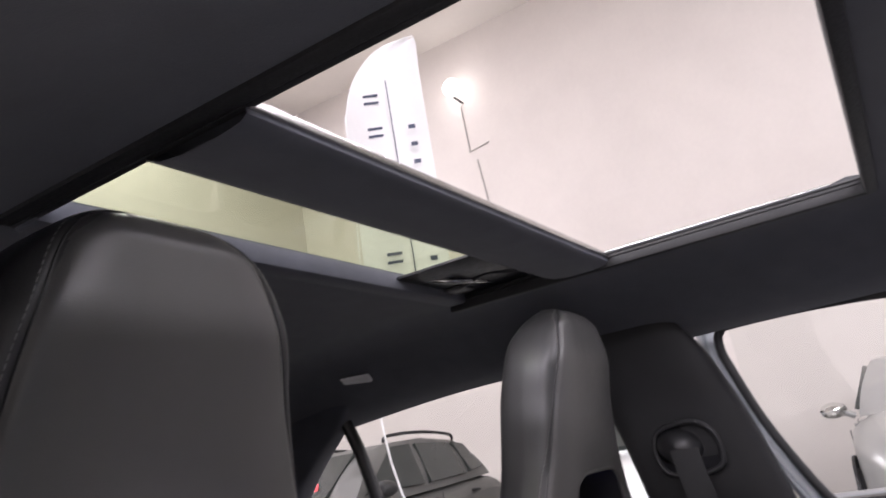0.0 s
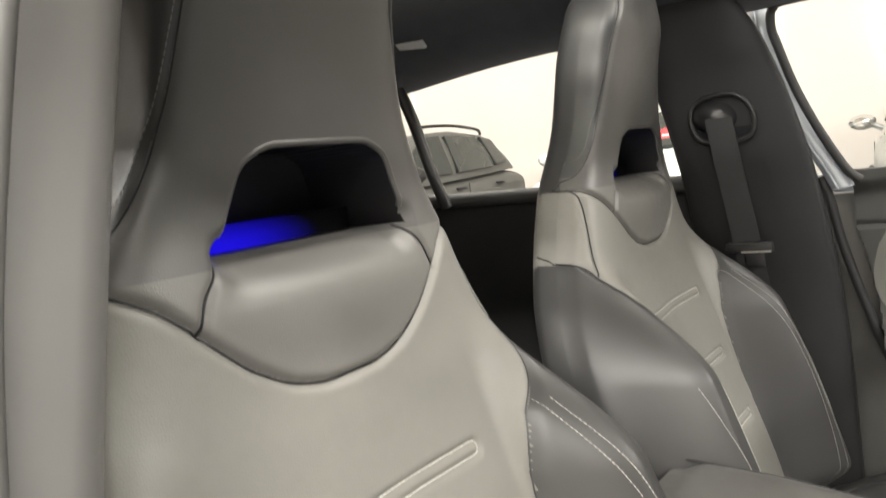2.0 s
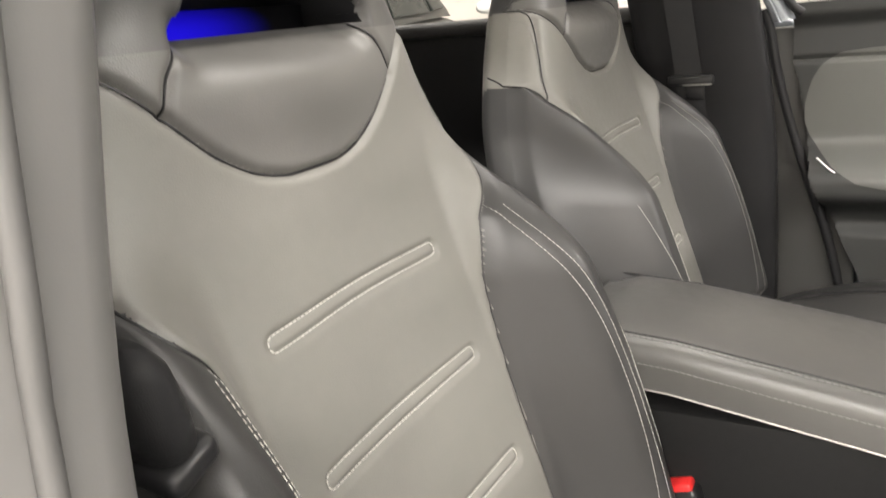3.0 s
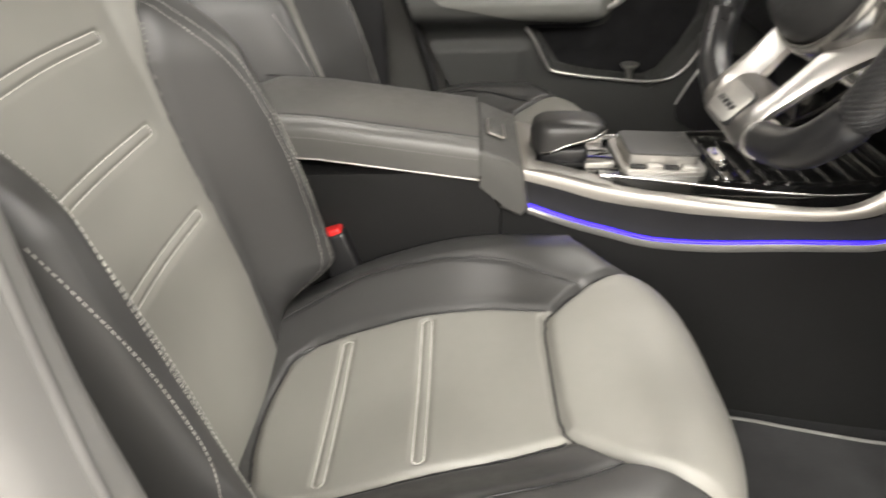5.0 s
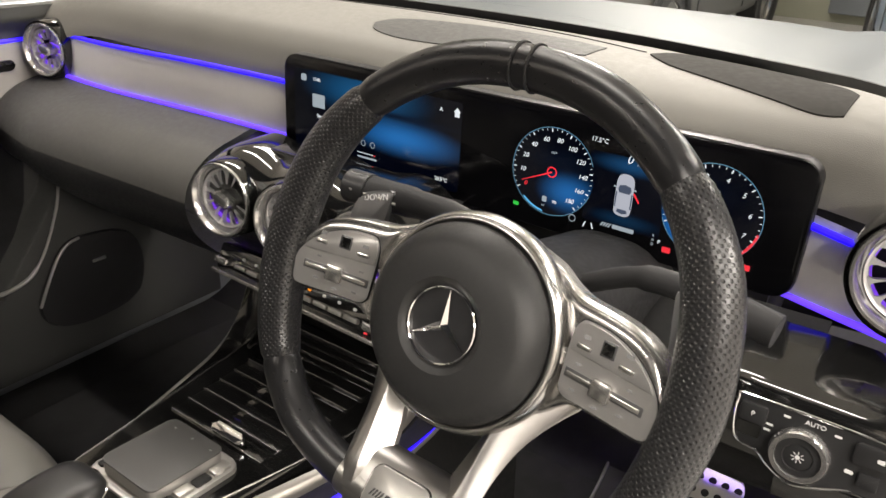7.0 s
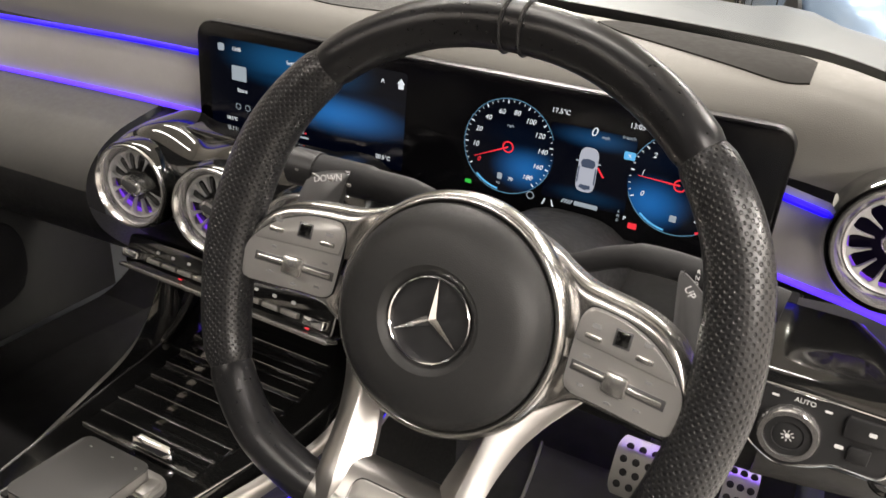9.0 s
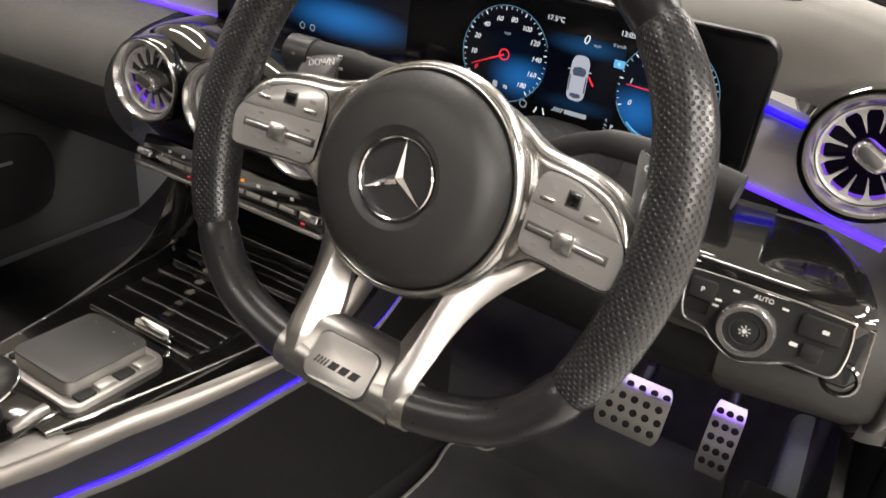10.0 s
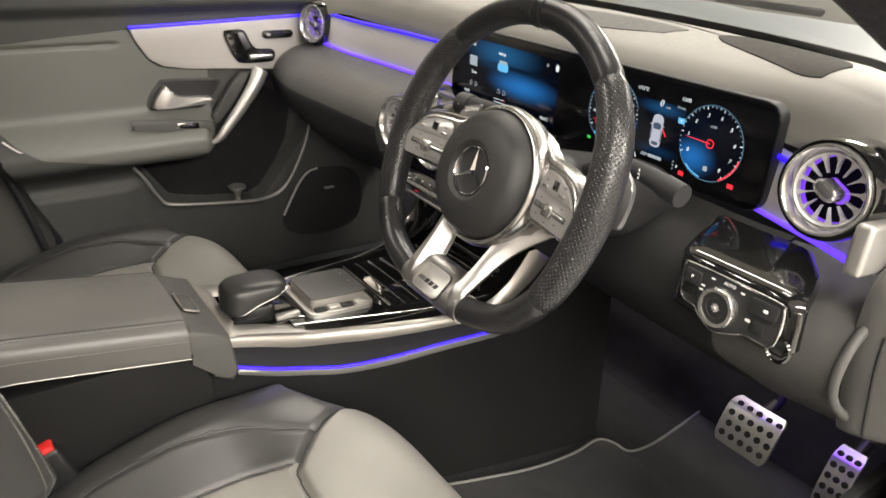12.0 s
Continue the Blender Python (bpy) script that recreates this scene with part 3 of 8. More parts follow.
def seat_cushion(seat):
    half, nu, nv = 0.258, 240, 300
    us = np.sin(np.linspace(-math.pi / 2, math.pi / 2, nu + 1))
    us = 0.4 * us + 0.6 * np.linspace(-1, 1, nu + 1)
    V = np.repeat(np.linspace(0, 1, nv + 1)[:, None], nu + 1, 1)
    P = cushion_pts(half * us[None] + 0 * V, V, half)
    pad, insert, side = np.zeros((nv, nu), bool), np.zeros((nv, nu), bool), np.zeros((nv, nu), bool)
    mid = (P[:-1, :-1] + P[1:, 1:]) / 2
    a, y = np.abs(mid[..., 0] - CUSH_SHIFT), mid[..., 1]
    pad = (y > np.interp(a, [p[0] for p in CUSH_PAD], [p[1] for p in CUSH_PAD]))
    insert = ~pad & (a < np.interp(y, [p[1] for p in CUSH_INSERT[::-1]], [p[0] for p in CUSH_INSERT[::-1]]))
    part("thigh_pad", trim(sheet(P, pad)), LEATHER_PALE, seat, sharp=60, local=True)
    part("cushion_centre", trim(sheet(P, insert)), LEATHER_PALE, seat, sharp=60, local=True)
    for sign in (-1, 1):
        part("cushion_bolster", trim(sheet(P, ~pad & ~insert & (np.sign(mid[..., 0]) == sign))), LEATHER, seat, sharp=60, local=True)
    for k in (0, -1):
        edge = P[:, k]
        low = edge.copy()
        low[:, 2] = 0.34
        low[:, 0] *= 0.95
        part("seat_side_panel", sheet(np.stack([edge, (edge + low) / 2 + np.array([0.006 * np.sign(edge[0, 0]), 0, 0]), low], 1)), HARD, seat, "dark plastic seat side", local=True)
    lines = []
    top = P[: int(nv * 0.86)].reshape(-1, 3)
    for line in (CUSH_PAD[:-1], CUSH_INSERT, CUSH_WELT):
        fine = spline(line, 8)
        for sign in (-1, 1):
            pts = [top[np.argmin((top[:, 0] - CUSH_SHIFT - sign * x) ** 2 + (top[:, 1] - yy) ** 2)] + np.array([0, 0, 0.0006]) for x, yy in fine]
            lines.append(tube(pts, 0.0014, 6))
    part("cushion_seam", join(*lines), DARK, seat, "dark seam lines of the cushion", local=True)
    for cy in CUSH_BARS:
        out = np.array(round_rect(0.224, 0.011, 0.0054, 6, CUSH_SHIFT, cy))
        out = np.array([p for q, b in zip(out, np.roll(out, -1, 0)) for p in np.linspace(q, b, 12)[:-1]])
        grid = P.reshape(-1, 3)
        z = [grid[np.argmin((grid[:, 0] - x) ** 2 + (grid[:, 1] - yy) ** 2 + 9 * (grid[:, 2] < 0.45)), 2] for x, yy in out]
        part("piped_bar", stitches(np.stack([out[:, 0], out[:, 1], np.array(z) + 0.0006], -1), 0.0046, 0.0036, 0.0011, 0.0008), STITCH_BAR, seat, "pale stitched bar", local=True)
    part("seat_base", box(-0.21, 0.21, -0.5, -0.06, 0.30, 0.44, 0.01), DARK, seat, "dark seat rail box", local=True)


def trim(geo):
    """Drops the points that no face uses."""
    v, f = geo
    used = sorted({k for x in f for k in x})
    at = {k: i for i, k in enumerate(used)}
    return np.array(v)[used], [[at[k] for k in x] for x in f]


def front_seat():
    seat = thing("front_seat", "charcoal leather sports seat with integrated headrest and pale stitched bars", "car seat", (SEAT_X, 0, 0), "front seats")
    seat_back(seat)
    seat_cushion(seat)
    return seat


SEAT_X = 0.342
driver_seat = front_seat()
passenger_seat = copy_thing(driver_seat, Matrix.Translation((-0.337, 0.0, -0.002)))


# ---- showroom ----
def room_wall(name, x0, x1, y0, y1):
    structure(name, box(x0, x1, y0, y1, 0, 8.0, 0), WALL, "plain off-white painted showroom wall", "wall")


structure("ground", box(-10, 6.5, -9, 9.5, -0.2, 0, 0), CONCRETE, "smooth grey showroom floor", "floor")
room_wall("wall_west", -9.8, -9.6, -9, 9.5)
room_wall("wall_east", 6.3, 6.5, -9, 9.5)
room_wall("wall_south", -9.6, 6.3, -9, -8.8)
structure("wall_north", box(-9.6, 6.3, 9.3, 9.5, 0, 8.0, 0), WALL_DARK, "dim olive-grey far showroom wall", "wall")
for k in range(5):
    structure("wall_panel_%d" % (k + 1), box(-5.6 + 2.3 * k, -4.5 + 2.3 * k, 9.2, 9.3, 0.1, 3.2, 0.02), WALL if k % 2 else PAINT, "pale upright display panel on the far wall", "display panel")
structure("ceiling", box(-9.6, 6.3, -8.8, 9.3, 8.0, 8.2, 0), CEIL, "pale painted showroom ceiling", "ceiling")


# ---- car shell ----
def roof_z(x, y):
    side = smooth01((np.abs(x) - 0.34) / 0.30)
    fall = 0.05 * smooth01((-y - 0.90) / 0.75) + 0.05 * smooth01((y + 0.25) / 0.30)
    return 1.382 - 0.101 * side**1.3 - fall


def roof():
    xs = np.r_[np.linspace(-0.63, -0.335, 14), np.linspace(-0.335, 0.335, 15)[1:], np.linspace(0.335, 0.63, 14)[1:]]
    ys = np.r_[np.linspace(-1.75, -0.825, 22), np.linspace(-0.825, -0.668, 5)[1:], np.linspace(-0.668, -0.572, 4)[1:], np.linspace(-0.572, -0.252, 8)[1:], np.linspace(-0.252, 0.02, 9)[1:]]
    Y, X = np.meshgrid(ys, xs, indexing="ij")
    P = np.stack([X, Y, roof_z(X, Y)], -1)
    cx, cy = (xs[:-1] + xs[1:]) / 2, (ys[:-1] + ys[1:]) / 2
    keep = [[not (abs(x) < 0.335 and (-0.825 < y < -0.252)) for x in cx] for y in cy]
    structure("headliner", slab(P, (0, 0, 0.004), keep), HEADLINER, "black cloth headliner with a sunroof opening", "headliner", 60)
    Q = P + np.array([0, 0, 0.005])
    structure("roof_skin", slab(Q, (0, 0, 0.002), keep), PAINT, "silver painted car roof skin", "car roof", 60)


roof()


def sunroof():
    t = thing("sunroof", "open panoramic sunroof with a dark cross beam and tinted rear glass", "sunroof", (0, -0.5, 1.38))
    for s in (-1, 1):
        x = 0.340 * s
        up = 0.012 if s > 0 else 0.0
        rail = part("side_rail", box(x - 0.006, x + 0.010, -0.83, -0.25, 1.366 + up, 1.388, 0.003), RUBBER, t)
        for k in range(2):
            part("rail_lip", box(x - 0.009 * s - 0.003, x - 0.009 * s + 0.003, -0.83, -0.252, 1.3785 + 0.005 * k, 1.3810 + 0.005 * k, 0.001), RUBBER, rail)
        part("bright_strip", box(x - 0.004, x + 0.004, -0.83, -0.252, 1.387, 1.391, 0.0015), SATIN, t, "thin bright edge strip")
    part("slide_tray", box(-0.334, -0.150, -0.826, -0.655, 1.387, 1.391, 0.001), DARK, t, "black plastic slide tray")
    part("slide_arm", tube(spline([(-0.31, -0.81, 1.392), (-0.27, -0.77, 1.386), (-0.25, -0.72, 1.390), (-0.27, -0.69, 1.388), (-0.29, -0.65, 1.392)], 6), 0.005), DARK, t)
    part("slide_arm", tube(spline([(-0.20, -0.80, 1.394), (-0.22, -0.76, 1.384), (-0.26, -0.745, 1.386), (-0.32, -0.74, 1.392)], 6), 0.004), SATIN, t, "bright metal linkage")
    part("slide_block", box(-0.30, -0.265, -0.80, -0.765, 1.382, 1.398, 0.004), DARK, t)
    part("front_frame", box(-0.333, 0.333, -0.258, -0.244, 1.364, 1.390, 0.004), RUBBER, t)
    part("rear_frame", box(-0.333, 0.333, -0.832, -0.798, 1.374, 1.400, 0.006), HEADLINER, t)
    prof = [(-0.574, 1.380), (-0.573, 1.374), (-0.58, 1.370), (-0.60, 1.368), (-0.632, 1.368), (-0.655, 1.371), (-0.668, 1.376), (-0.672, 1.382), (-0.67, 1.388), (-0.62, 1.388)]
    xs = np.linspace(-0.333, 0.333, 14)
    beam = np.array([[(x, y, z) for y, z in prof + prof[:1]] for x in xs])
    part("cross_beam", sheet(beam), HEADLINER, t, "dark cloth-covered cross beam")
    part("glass_edge", box(-0.332, 0.332, -0.577, -0.570, 1.378, 1.385, 0.002), SATIN, t, "bright edge of the slid-back glass")
    part("wind_deflector", prism([(-0.375, 1.372), (-0.340, 1.379), (-0.304, 1.386), (-0.271, 1.393), (-0.255, 1.390), (-0.255, 1.372)], frame3((-0.345, 0, 0), (0, 1, 0), (0, 0, 1)), 0.012, 0.002), DARK, t, "dark wind deflector arm")
    g = part("rear_glass", box(-0.172, 0.333, -0.80, -0.668, 1.396, 1.401, 0), GLASS_TINT, t, "green-tinted glass pane")
    g.visible_shadow = False


sunroof()


def pillar(name, path, w0, w1, material, label, category="pillar"):
    """A tapered post: a line of places, with half sizes across x and along y."""
    rows = []
    for k, (x, y, z) in enumerate(path):
        f = k / (len(path) - 1)
        a, b = w0[0] + (w1[0] - w0[0]) * f, w0[1] + (w1[1] - w0[1]) * f
        rows.append([(x + px * 1.0, y + py, z) for px, py in [(q[0] * a / 0.5, q[1] * b / 0.5) for q in round_rect(1, 1, 0.3, 5)]])
    rows = [r + r[:1] for r in rows]
    return structure(name, sheet(np.array(rows)), material, label, category, 60)


# far side: middle pillar, window frames, doors
pillar("middle_pillar", spline([(-0.655, -0.543, 0.30), (-0.655, -0.548, 0.72), (-0.645, -0.568, 0.95), (-0.625, -0.598, 1.12), (-0.598, -0.630, 1.24), (-0.575, -0.655, 1.30), (-0.56, -0.67, 1.355)], 6), (0.035, 0.117), (0.022, 0.091), HARD, "dark plastic-trimmed pillar between the doors")
pillar("middle_pillar_near", spline([(0.735, -0.44, 0.30), (0.728, -0.50, 0.50), (0.714, -0.555, 0.70), (0.698, -0.585, 0.80), (0.677, -0.607, 0.92), (0.648, -0.610, 1.06), (0.605, -0.625, 1.20), (0.57, -0.65, 1.33)], 6), (0.060, 0.12), (0.050, 0.115), JAMB, "grey trimmed jamb pillar beside the open door")
JAMB_LINE = spline([(0.725, -0.375, 0.48), (0.712, -0.437, 0.70), (0.690, -0.468, 0.80), (0.673, -0.488, 0.92), (0.665, -0.489, 0.985), (0.655, -0.489, 1.058), (0.635, -0.490, 1.144), (0.617, -0.496, 1.195), (0.585, -0.505, 1.292)], 8)
structure("door_seal", tube(JAMB_LINE, 0.0042, 10), SEAL, "pale grey door seal on the jamb", "door seal")
FAR_EDGE = spline([(-0.450, 0.972), (-0.465, 1.005), (-0.503, 1.078), (-0.530, 1.149), (-0.547, 1.200), (-0.557, 1.250), (-0.560, 1.290)], 6)
structure("window_frame_far", join(slab([[(-0.668 + 0.012 * math.sin(math.pi * f), y + 0.034 * f, z + 0.004 * f) for f in np.linspace(0, 1, 7)] for y, z in FAR_EDGE], (-0.012, 0, 0)), tube([(-0.657, y + 0.011, z) for y, z in FAR_EDGE], 0.0022, 8)), FRAME_PAINT, "pale blue-grey window frame of the far door", "window frame", 50)
structure("window_rubber_far", tube(spline([(-0.664, -0.405, 0.985), (-0.660, -0.425, 1.005), (-0.655, -0.463, 1.078), (-0.650, -0.492, 1.149), (-0.645, -0.513, 1.22), (-0.640, -0.520, 1.252), (-0.634, -0.514, 1.280), (-0.630, -0.480, 1.288), (-0.628, -0.30, 1.284), (-0.626, -0.05, 1.254)], 8), 0.0075, 10), RUBBER, "black rubber round the far door's window", "window seal")
structure("door_seal_far", tube(spline([(-0.712, -0.315, 0.42), (-0.704, -0.350, 0.58), (-0.692, -0.398, 0.727), (-0.685, -0.438, 0.868), (-0.676, -0.455, 0.960), (-0.672, -0.466, 0.995)], 8), 0.008, 10), RUBBER, "black rubber seal round the far door window", "door seal")
for s, nm in ((-1, "windscreen_pillar"), (1, "windscreen_pillar_near")):
    pillar(nm, spline([(s * 0.735, 0.86, 0.90), (s * 0.715, 0.66, 0.99), (s * 0.672, 0.36, 1.125), (s * 0.625, 0.02, 1.262), (s * 0.59, -0.16, 1.312)] if s < 0 else [(0.745, 0.66, 0.90), (0.715, 0.47, 0.99), (0.675, 0.27, 1.105), (0.625, -0.02, 1.252), (0.59, -0.16, 1.312)], 6), (0.035 if s < 0 else 0.060, 0.05 if s < 0 else 0.088), (0.030, 0.045 if s < 0 else 0.075), HARD, "dark trimmed windscreen pillar")


def panel(name, poly, x, thick, material, label, category="door panel", holes=()):
    """An upright panel along the car: an outline of (y, z) at x."""
    return structure(name, prism(poly, frame3((x, 0, 0), (0, 1, 0), (0, 0, 1)), thick, 0.004), material, label, category)


panel("pillar_cover", [(-0.56, 0.29), (-0.30, 0.29), (-0.31, 0.60), (-0.345, 0.80), (-0.385, 0.96), (-0.56, 0.96)], -0.745, 0.020, CORNER, "charcoal plastic cover at the pillar's foot", "pillar trim")
for s in (-1, 1):
    panel("rear_door", [(-1.62, 0.30), (-0.66, 0.30), (-0.655, 0.98), (-0.662, 1.016), (-1.2, 1.024), (-1.62, 1.06)], -0.68 if s < 0 else 0.66, 0.02, HARD, "dark plastic rear door panel")
    structure("rear_ledge", tube([(s * 0.655, -1.62, 1.045), (s * 0.652, -1.2, 1.012), (s * 0.648, -0.67, 1.004)], 0.016, 12), SOFT, "soft dark window ledge of the rear door", "window ledge")
    structure("rear_quarter", tube(spline([(s * 0.585, -1.262, 1.275), (s * 0.60, -1.242, 1.20), (s * 0.61, -1.215, 1.08), (s * 0.625, -1.195, 1.0)], 5), 0.013, 10, up=(1, 0, 0)), DARK, "slim black bar in the rear door window", "window bar")
    pillar("rear_pillar", spline([(s * 0.65, -1.70, 0.95), (s * 0.62, -1.52, 1.15), (s * 0.585, -1.38, 1.25), (s * 0.56, -1.30, 1.30)], 5), (0.05, 0.12), (0.03, 0.10), HEADLINER, "dark cloth rear pillar")
structure("rear_bulkhead", box(-0.68, 0.68, -1.80, -1.74, 0.25, 1.32, 0.01), HEADLINER, "dark rear wall of the cabin", "cabin wall")
structure("cabin_floor", box(-0.74, 0.74, -1.78, 0.62, 0.24, 0.296, 0.004), CARPET, "black carpet on the car floor", "car floor")
structure("toe_board", slab([[(x, y, z) for x in np.linspace(-0.74, 0.74, 6)] for y, z in spline([(0.56, 0.29), (0.66, 0.31), (0.78, 0.40), (0.88, 0.55), (0.92, 0.80)], 5)], (0, 0.03, -0.02)), CARPET, "black carpeted toe board", "car floor", 60)
structure("door_sill", box(0.66, 0.82, -0.44, 0.75, 0.20, 0.40, 0.02, 4), PAINT, "silver painted door sill", "door sill")
structure("sill_trim", box(0.62, 0.70, -0.44, 0.52, 0.28, 0.415, 0.012, 3), HARD, "dark plastic sill trim", "door sill")
structure("outer_body", join(box(-0.92, -0.80, -1.8, 0.9, 0.20, 0.99, 0.03, 3), box(-0.90, -0.75, 0.9, 1.9, 0.20, 0.92, 0.04, 3), box(0.75, 0.90, 0.72, 1.9, 0.20, 0.92, 0.04, 3), box(0.72, 0.90, -1.8, -0.66, 0.20, 1.0, 0.03, 3)), PAINT, "silver painted outer body of the car", "car body")
structure("bonnet", slab([[(x, y, z - 0.10 * (x / 0.8) ** 4 + 0.012 * (abs(abs(x) - 0.45) < 0.06)) for x in np.linspace(-0.78, 0.78, 27)] for y, z in spline([(0.80, 0.965), (1.2, 0.985), (1.5, 0.955), (1.8, 0.88), (1.95, 0.78)], 5)], (0, 0, -0.02)), BONNET_DIM, "silver bonnet ahead of the windscreen, darkened for weaker light", "bonnet", 60)
ws = structure("windscreen", sheet([[(x * (0.60 + 0.11 * f), -0.03 + 0.67 * f - 0.42 * min(abs(x) * 0.71, 0.62) ** 2 * f, 1.318 - 0.300 * f - 0.030 * x * x) for x in np.linspace(-1, 1, 20)] for f in np.linspace(0, 1, 14)]), GLASS, "clear windscreen", "windscreen")
ws.visible_shadow = False
structure("windscreen_band", slab([[(x, 0.60 - (0.035 + 0.42 * min(abs(x), 0.62) ** 2) * 0.81 - 0.012 * f, 1.034 - 0.035 * smooth01((abs(x) - 0.50) / 0.25) + 0.013 * f) for x in np.linspace(-0.66, 0.66, 60)] for f in (0, 0.5, 1)], (0, 0.002, 0.0005)), RUBBER, "black border along the windscreen's foot", "windscreen seal")
structure("windscreen_edge", tube([(x * 0.71, 0.610 - 0.42 * min(abs(x) * 0.71, 0.62) ** 2, 1.028 - 0.030 * x * x) for x in np.linspace(-1, 1, 40)], 0.011, 10), RUBBER, "black edge band at the windscreen's foot", "windscreen seal")
structure("wiper_cowl", box(-0.70, 0.70, 0.72, 0.86, 0.93, 0.965, 0.01), RUBBER, "black cowl below the windscreen", "cowl")
for nm, y0, y1, top, foot in (("front_window", -0.50, -0.02, 1.285, 1.0), ("rear_window", -1.36, -0.69, 1.285, 1.015)):
    g = structure(nm, sheet([[(-0.635 - 0.045 * (1 - f), y, foot + (top - foot) * f) for y in np.linspace(y0, y1, 4)] for f in (0, 0.5, 1)]), GLASS, "clear closed side window", "window")
    g.visible_shadow = False


# ---- far door ----
def bump(v, c, w):
    return np.exp(-(((v - c) / w) ** 2))


def door_face(Y, Z):
    """How far in the door lining lies at a place along and up the door."""
    rest = smooth01((0.07 - Y) / 0.06)
    X = -0.705 + 0.078 * np.exp(-np.abs((Z - 0.695) / 0.046) ** 3) * rest + 0.022 * smooth01((Z - 0.955) / 0.03) + 0.018 * smooth01((0.62 - Z) / 0.03) * smooth01((-0.10 - Y) / 0.06)
    lip = np.interp(Y, [-0.42, -0.33, -0.138, -0.065, 0.15, 0.276, 0.33], [0.70, 0.685, 0.650, 0.540, 0.50, 0.66, 0.80])
    X = X - 0.05 * smooth01((Z - lip) / 0.012) * smooth01((0.655 - 0.3 * np.maximum(Y - 0.0, 0) * 0 + np.interp(Y, [-0.03, 0.06, 0.19], [0.0, 0.03, 0.17]) - Z) / 0.015) * smooth01((Y + 0.16) / 0.04)
    X = X - 0.006 * bump(Z, 0.905, 0.004) * smooth01((-0.12 - Y) / 0.03)
    return X


def far_door():
    t = thing("door", "closed far door with grey trim plate, violet light line and silver grab handle", "car door", (-0.70, 0, 0.6))
    ys, zs = np.linspace(-0.42, 0.62, 260), np.linspace(0.33, 1.0, 170)
    Z, Y = np.meshgrid(zs, ys, indexing="ij")
    X = door_face(Y, Z)
    keep = [[y > np.interp(z, [0.33, 0.52, 0.70, 0.87, 1.0], [-0.24, -0.30, -0.38, -0.41, -0.45]) for y in (ys[:-1] + ys[1:]) / 2] for z in (zs[:-1] + zs[1:]) / 2]
    part("door_card", trim(slab(np.stack([X, Y, Z], -1), (-0.03, 0, 0), keep)), DOOR_LOW, t, "soft charcoal door lining", 50)

    def flat(poly, x, h, material, name, label="", parent=None, bev=0.002):
        return part(name, prism(poly, frame3((x, 0, 0), (0, 1, 0), (0, 0, 1)), h, bev), material, parent or t, label)

    plate = [(-0.104, 0.935), (0.32, 0.947), (0.32, 0.824), (0.238, 0.829), (0.12, 0.838), (0.004, 0.846), (-0.045, 0.854), (-0.072, 0.871), (-0.094, 0.907)]
    flat(plate, -0.704, 0.008, PLATE, "trim_plate", "satin grey trim plate")
    rows = []
    for f in np.linspace(0, 1, 90):
        y = -0.398 + 0.448 * f
        lo = np.interp(y, [-0.398, -0.39, -0.37, -0.35, -0.31, -0.235, -0.149, 0.05], [0.800, 0.775, 0.748, 0.728, 0.703, 0.688, 0.668, 0.655])
        hi = np.interp(y, [-0.398, -0.39, -0.375, -0.345, -0.24, -0.106, -0.097, -0.075, -0.05, 0.0, 0.05], [0.830, 0.868, 0.895, 0.914, 0.923, 0.932, 0.906, 0.870, 0.852, 0.844, 0.840])
        rows.append([(lo + (hi - lo) * g, y) for g in np.linspace(0, 1, 90)])
    rows = np.array(rows)
    part("door_insert", slab(np.stack([door_face(rows[..., 1], rows[..., 0]) + 0.004, rows[..., 1], rows[..., 0]], -1), (-0.003, 0, 0)), DOOR_LEATHER, t, "grey leather door insert with armrest", 50)
    part("light_line", tube([(-0.694, y, 0.9375 + 0.028 * (y + 0.104)) for y in np.linspace(-0.106, 0.32, 16)], 0.0034, 8), LED, t, "glowing violet light line")
    sw = flat([tuple(p) for p in spline([(0.090, 0.915), (0.097, 0.923), (0.130, 0.923), (0.140, 0.914), (0.153, 0.885), (0.164, 0.880), (0.198, 0.877), (0.206, 0.866), (0.202, 0.853), (0.190, 0.849), (0.128, 0.850), (0.114, 0.858), (0.102, 0.882)], 3, closed=True)], -0.697, 0.006, PIANO, "seat_switch", "glossy black seat switch group")
    flat([(0.116, 0.917), (0.130, 0.917), (0.146, 0.885), (0.132, 0.879)], -0.692, 0.012, GUNMETAL, "switch_slider", "grey seatback slider", sw, 0.003)
    flat(round_rect(0.056, 0.011, 0.005, 4, 0.169, 0.863), -0.692, 0.012, SATIN, "switch_slider", "silver seat slider", sw, 0.003)
    for k in range(3):
        flat(round_rect(0.007, 0.007, 0.003, 3, 0.103 + 0.006 * k, 0.906 - 0.018 * k), -0.692, 0.003, HARD, "memory_key", "", sw, 0.001)
    ms = flat(round_rect(0.074, 0.0175, 0.0085, 5, 0.2145, 0.909), -0.697, 0.006, PIANO, "memory_switch", "glossy black pill-shaped switch")
    flat(round_rect(0.009, 0.006, 0.002, 3, 0.192, 0.909), -0.691, 0.0012, BRUSHED, "key_mark", "", ms, 0.0004)
    bezel = [tuple(p) for p in spline([(-0.086, 0.771), (-0.082, 0.790), (-0.060, 0.819), (-0.046, 0.827), (0.020, 0.824), (0.074, 0.819), (0.080, 0.811), (0.062, 0.786), (0.036, 0.763), (0.020, 0.758), (-0.060, 0.761), (-0.080, 0.763)], 3, closed=True)]
    flat(bezel, -0.706, 0.0105, SOFT, "handle_bezel", "", None, 0.003)
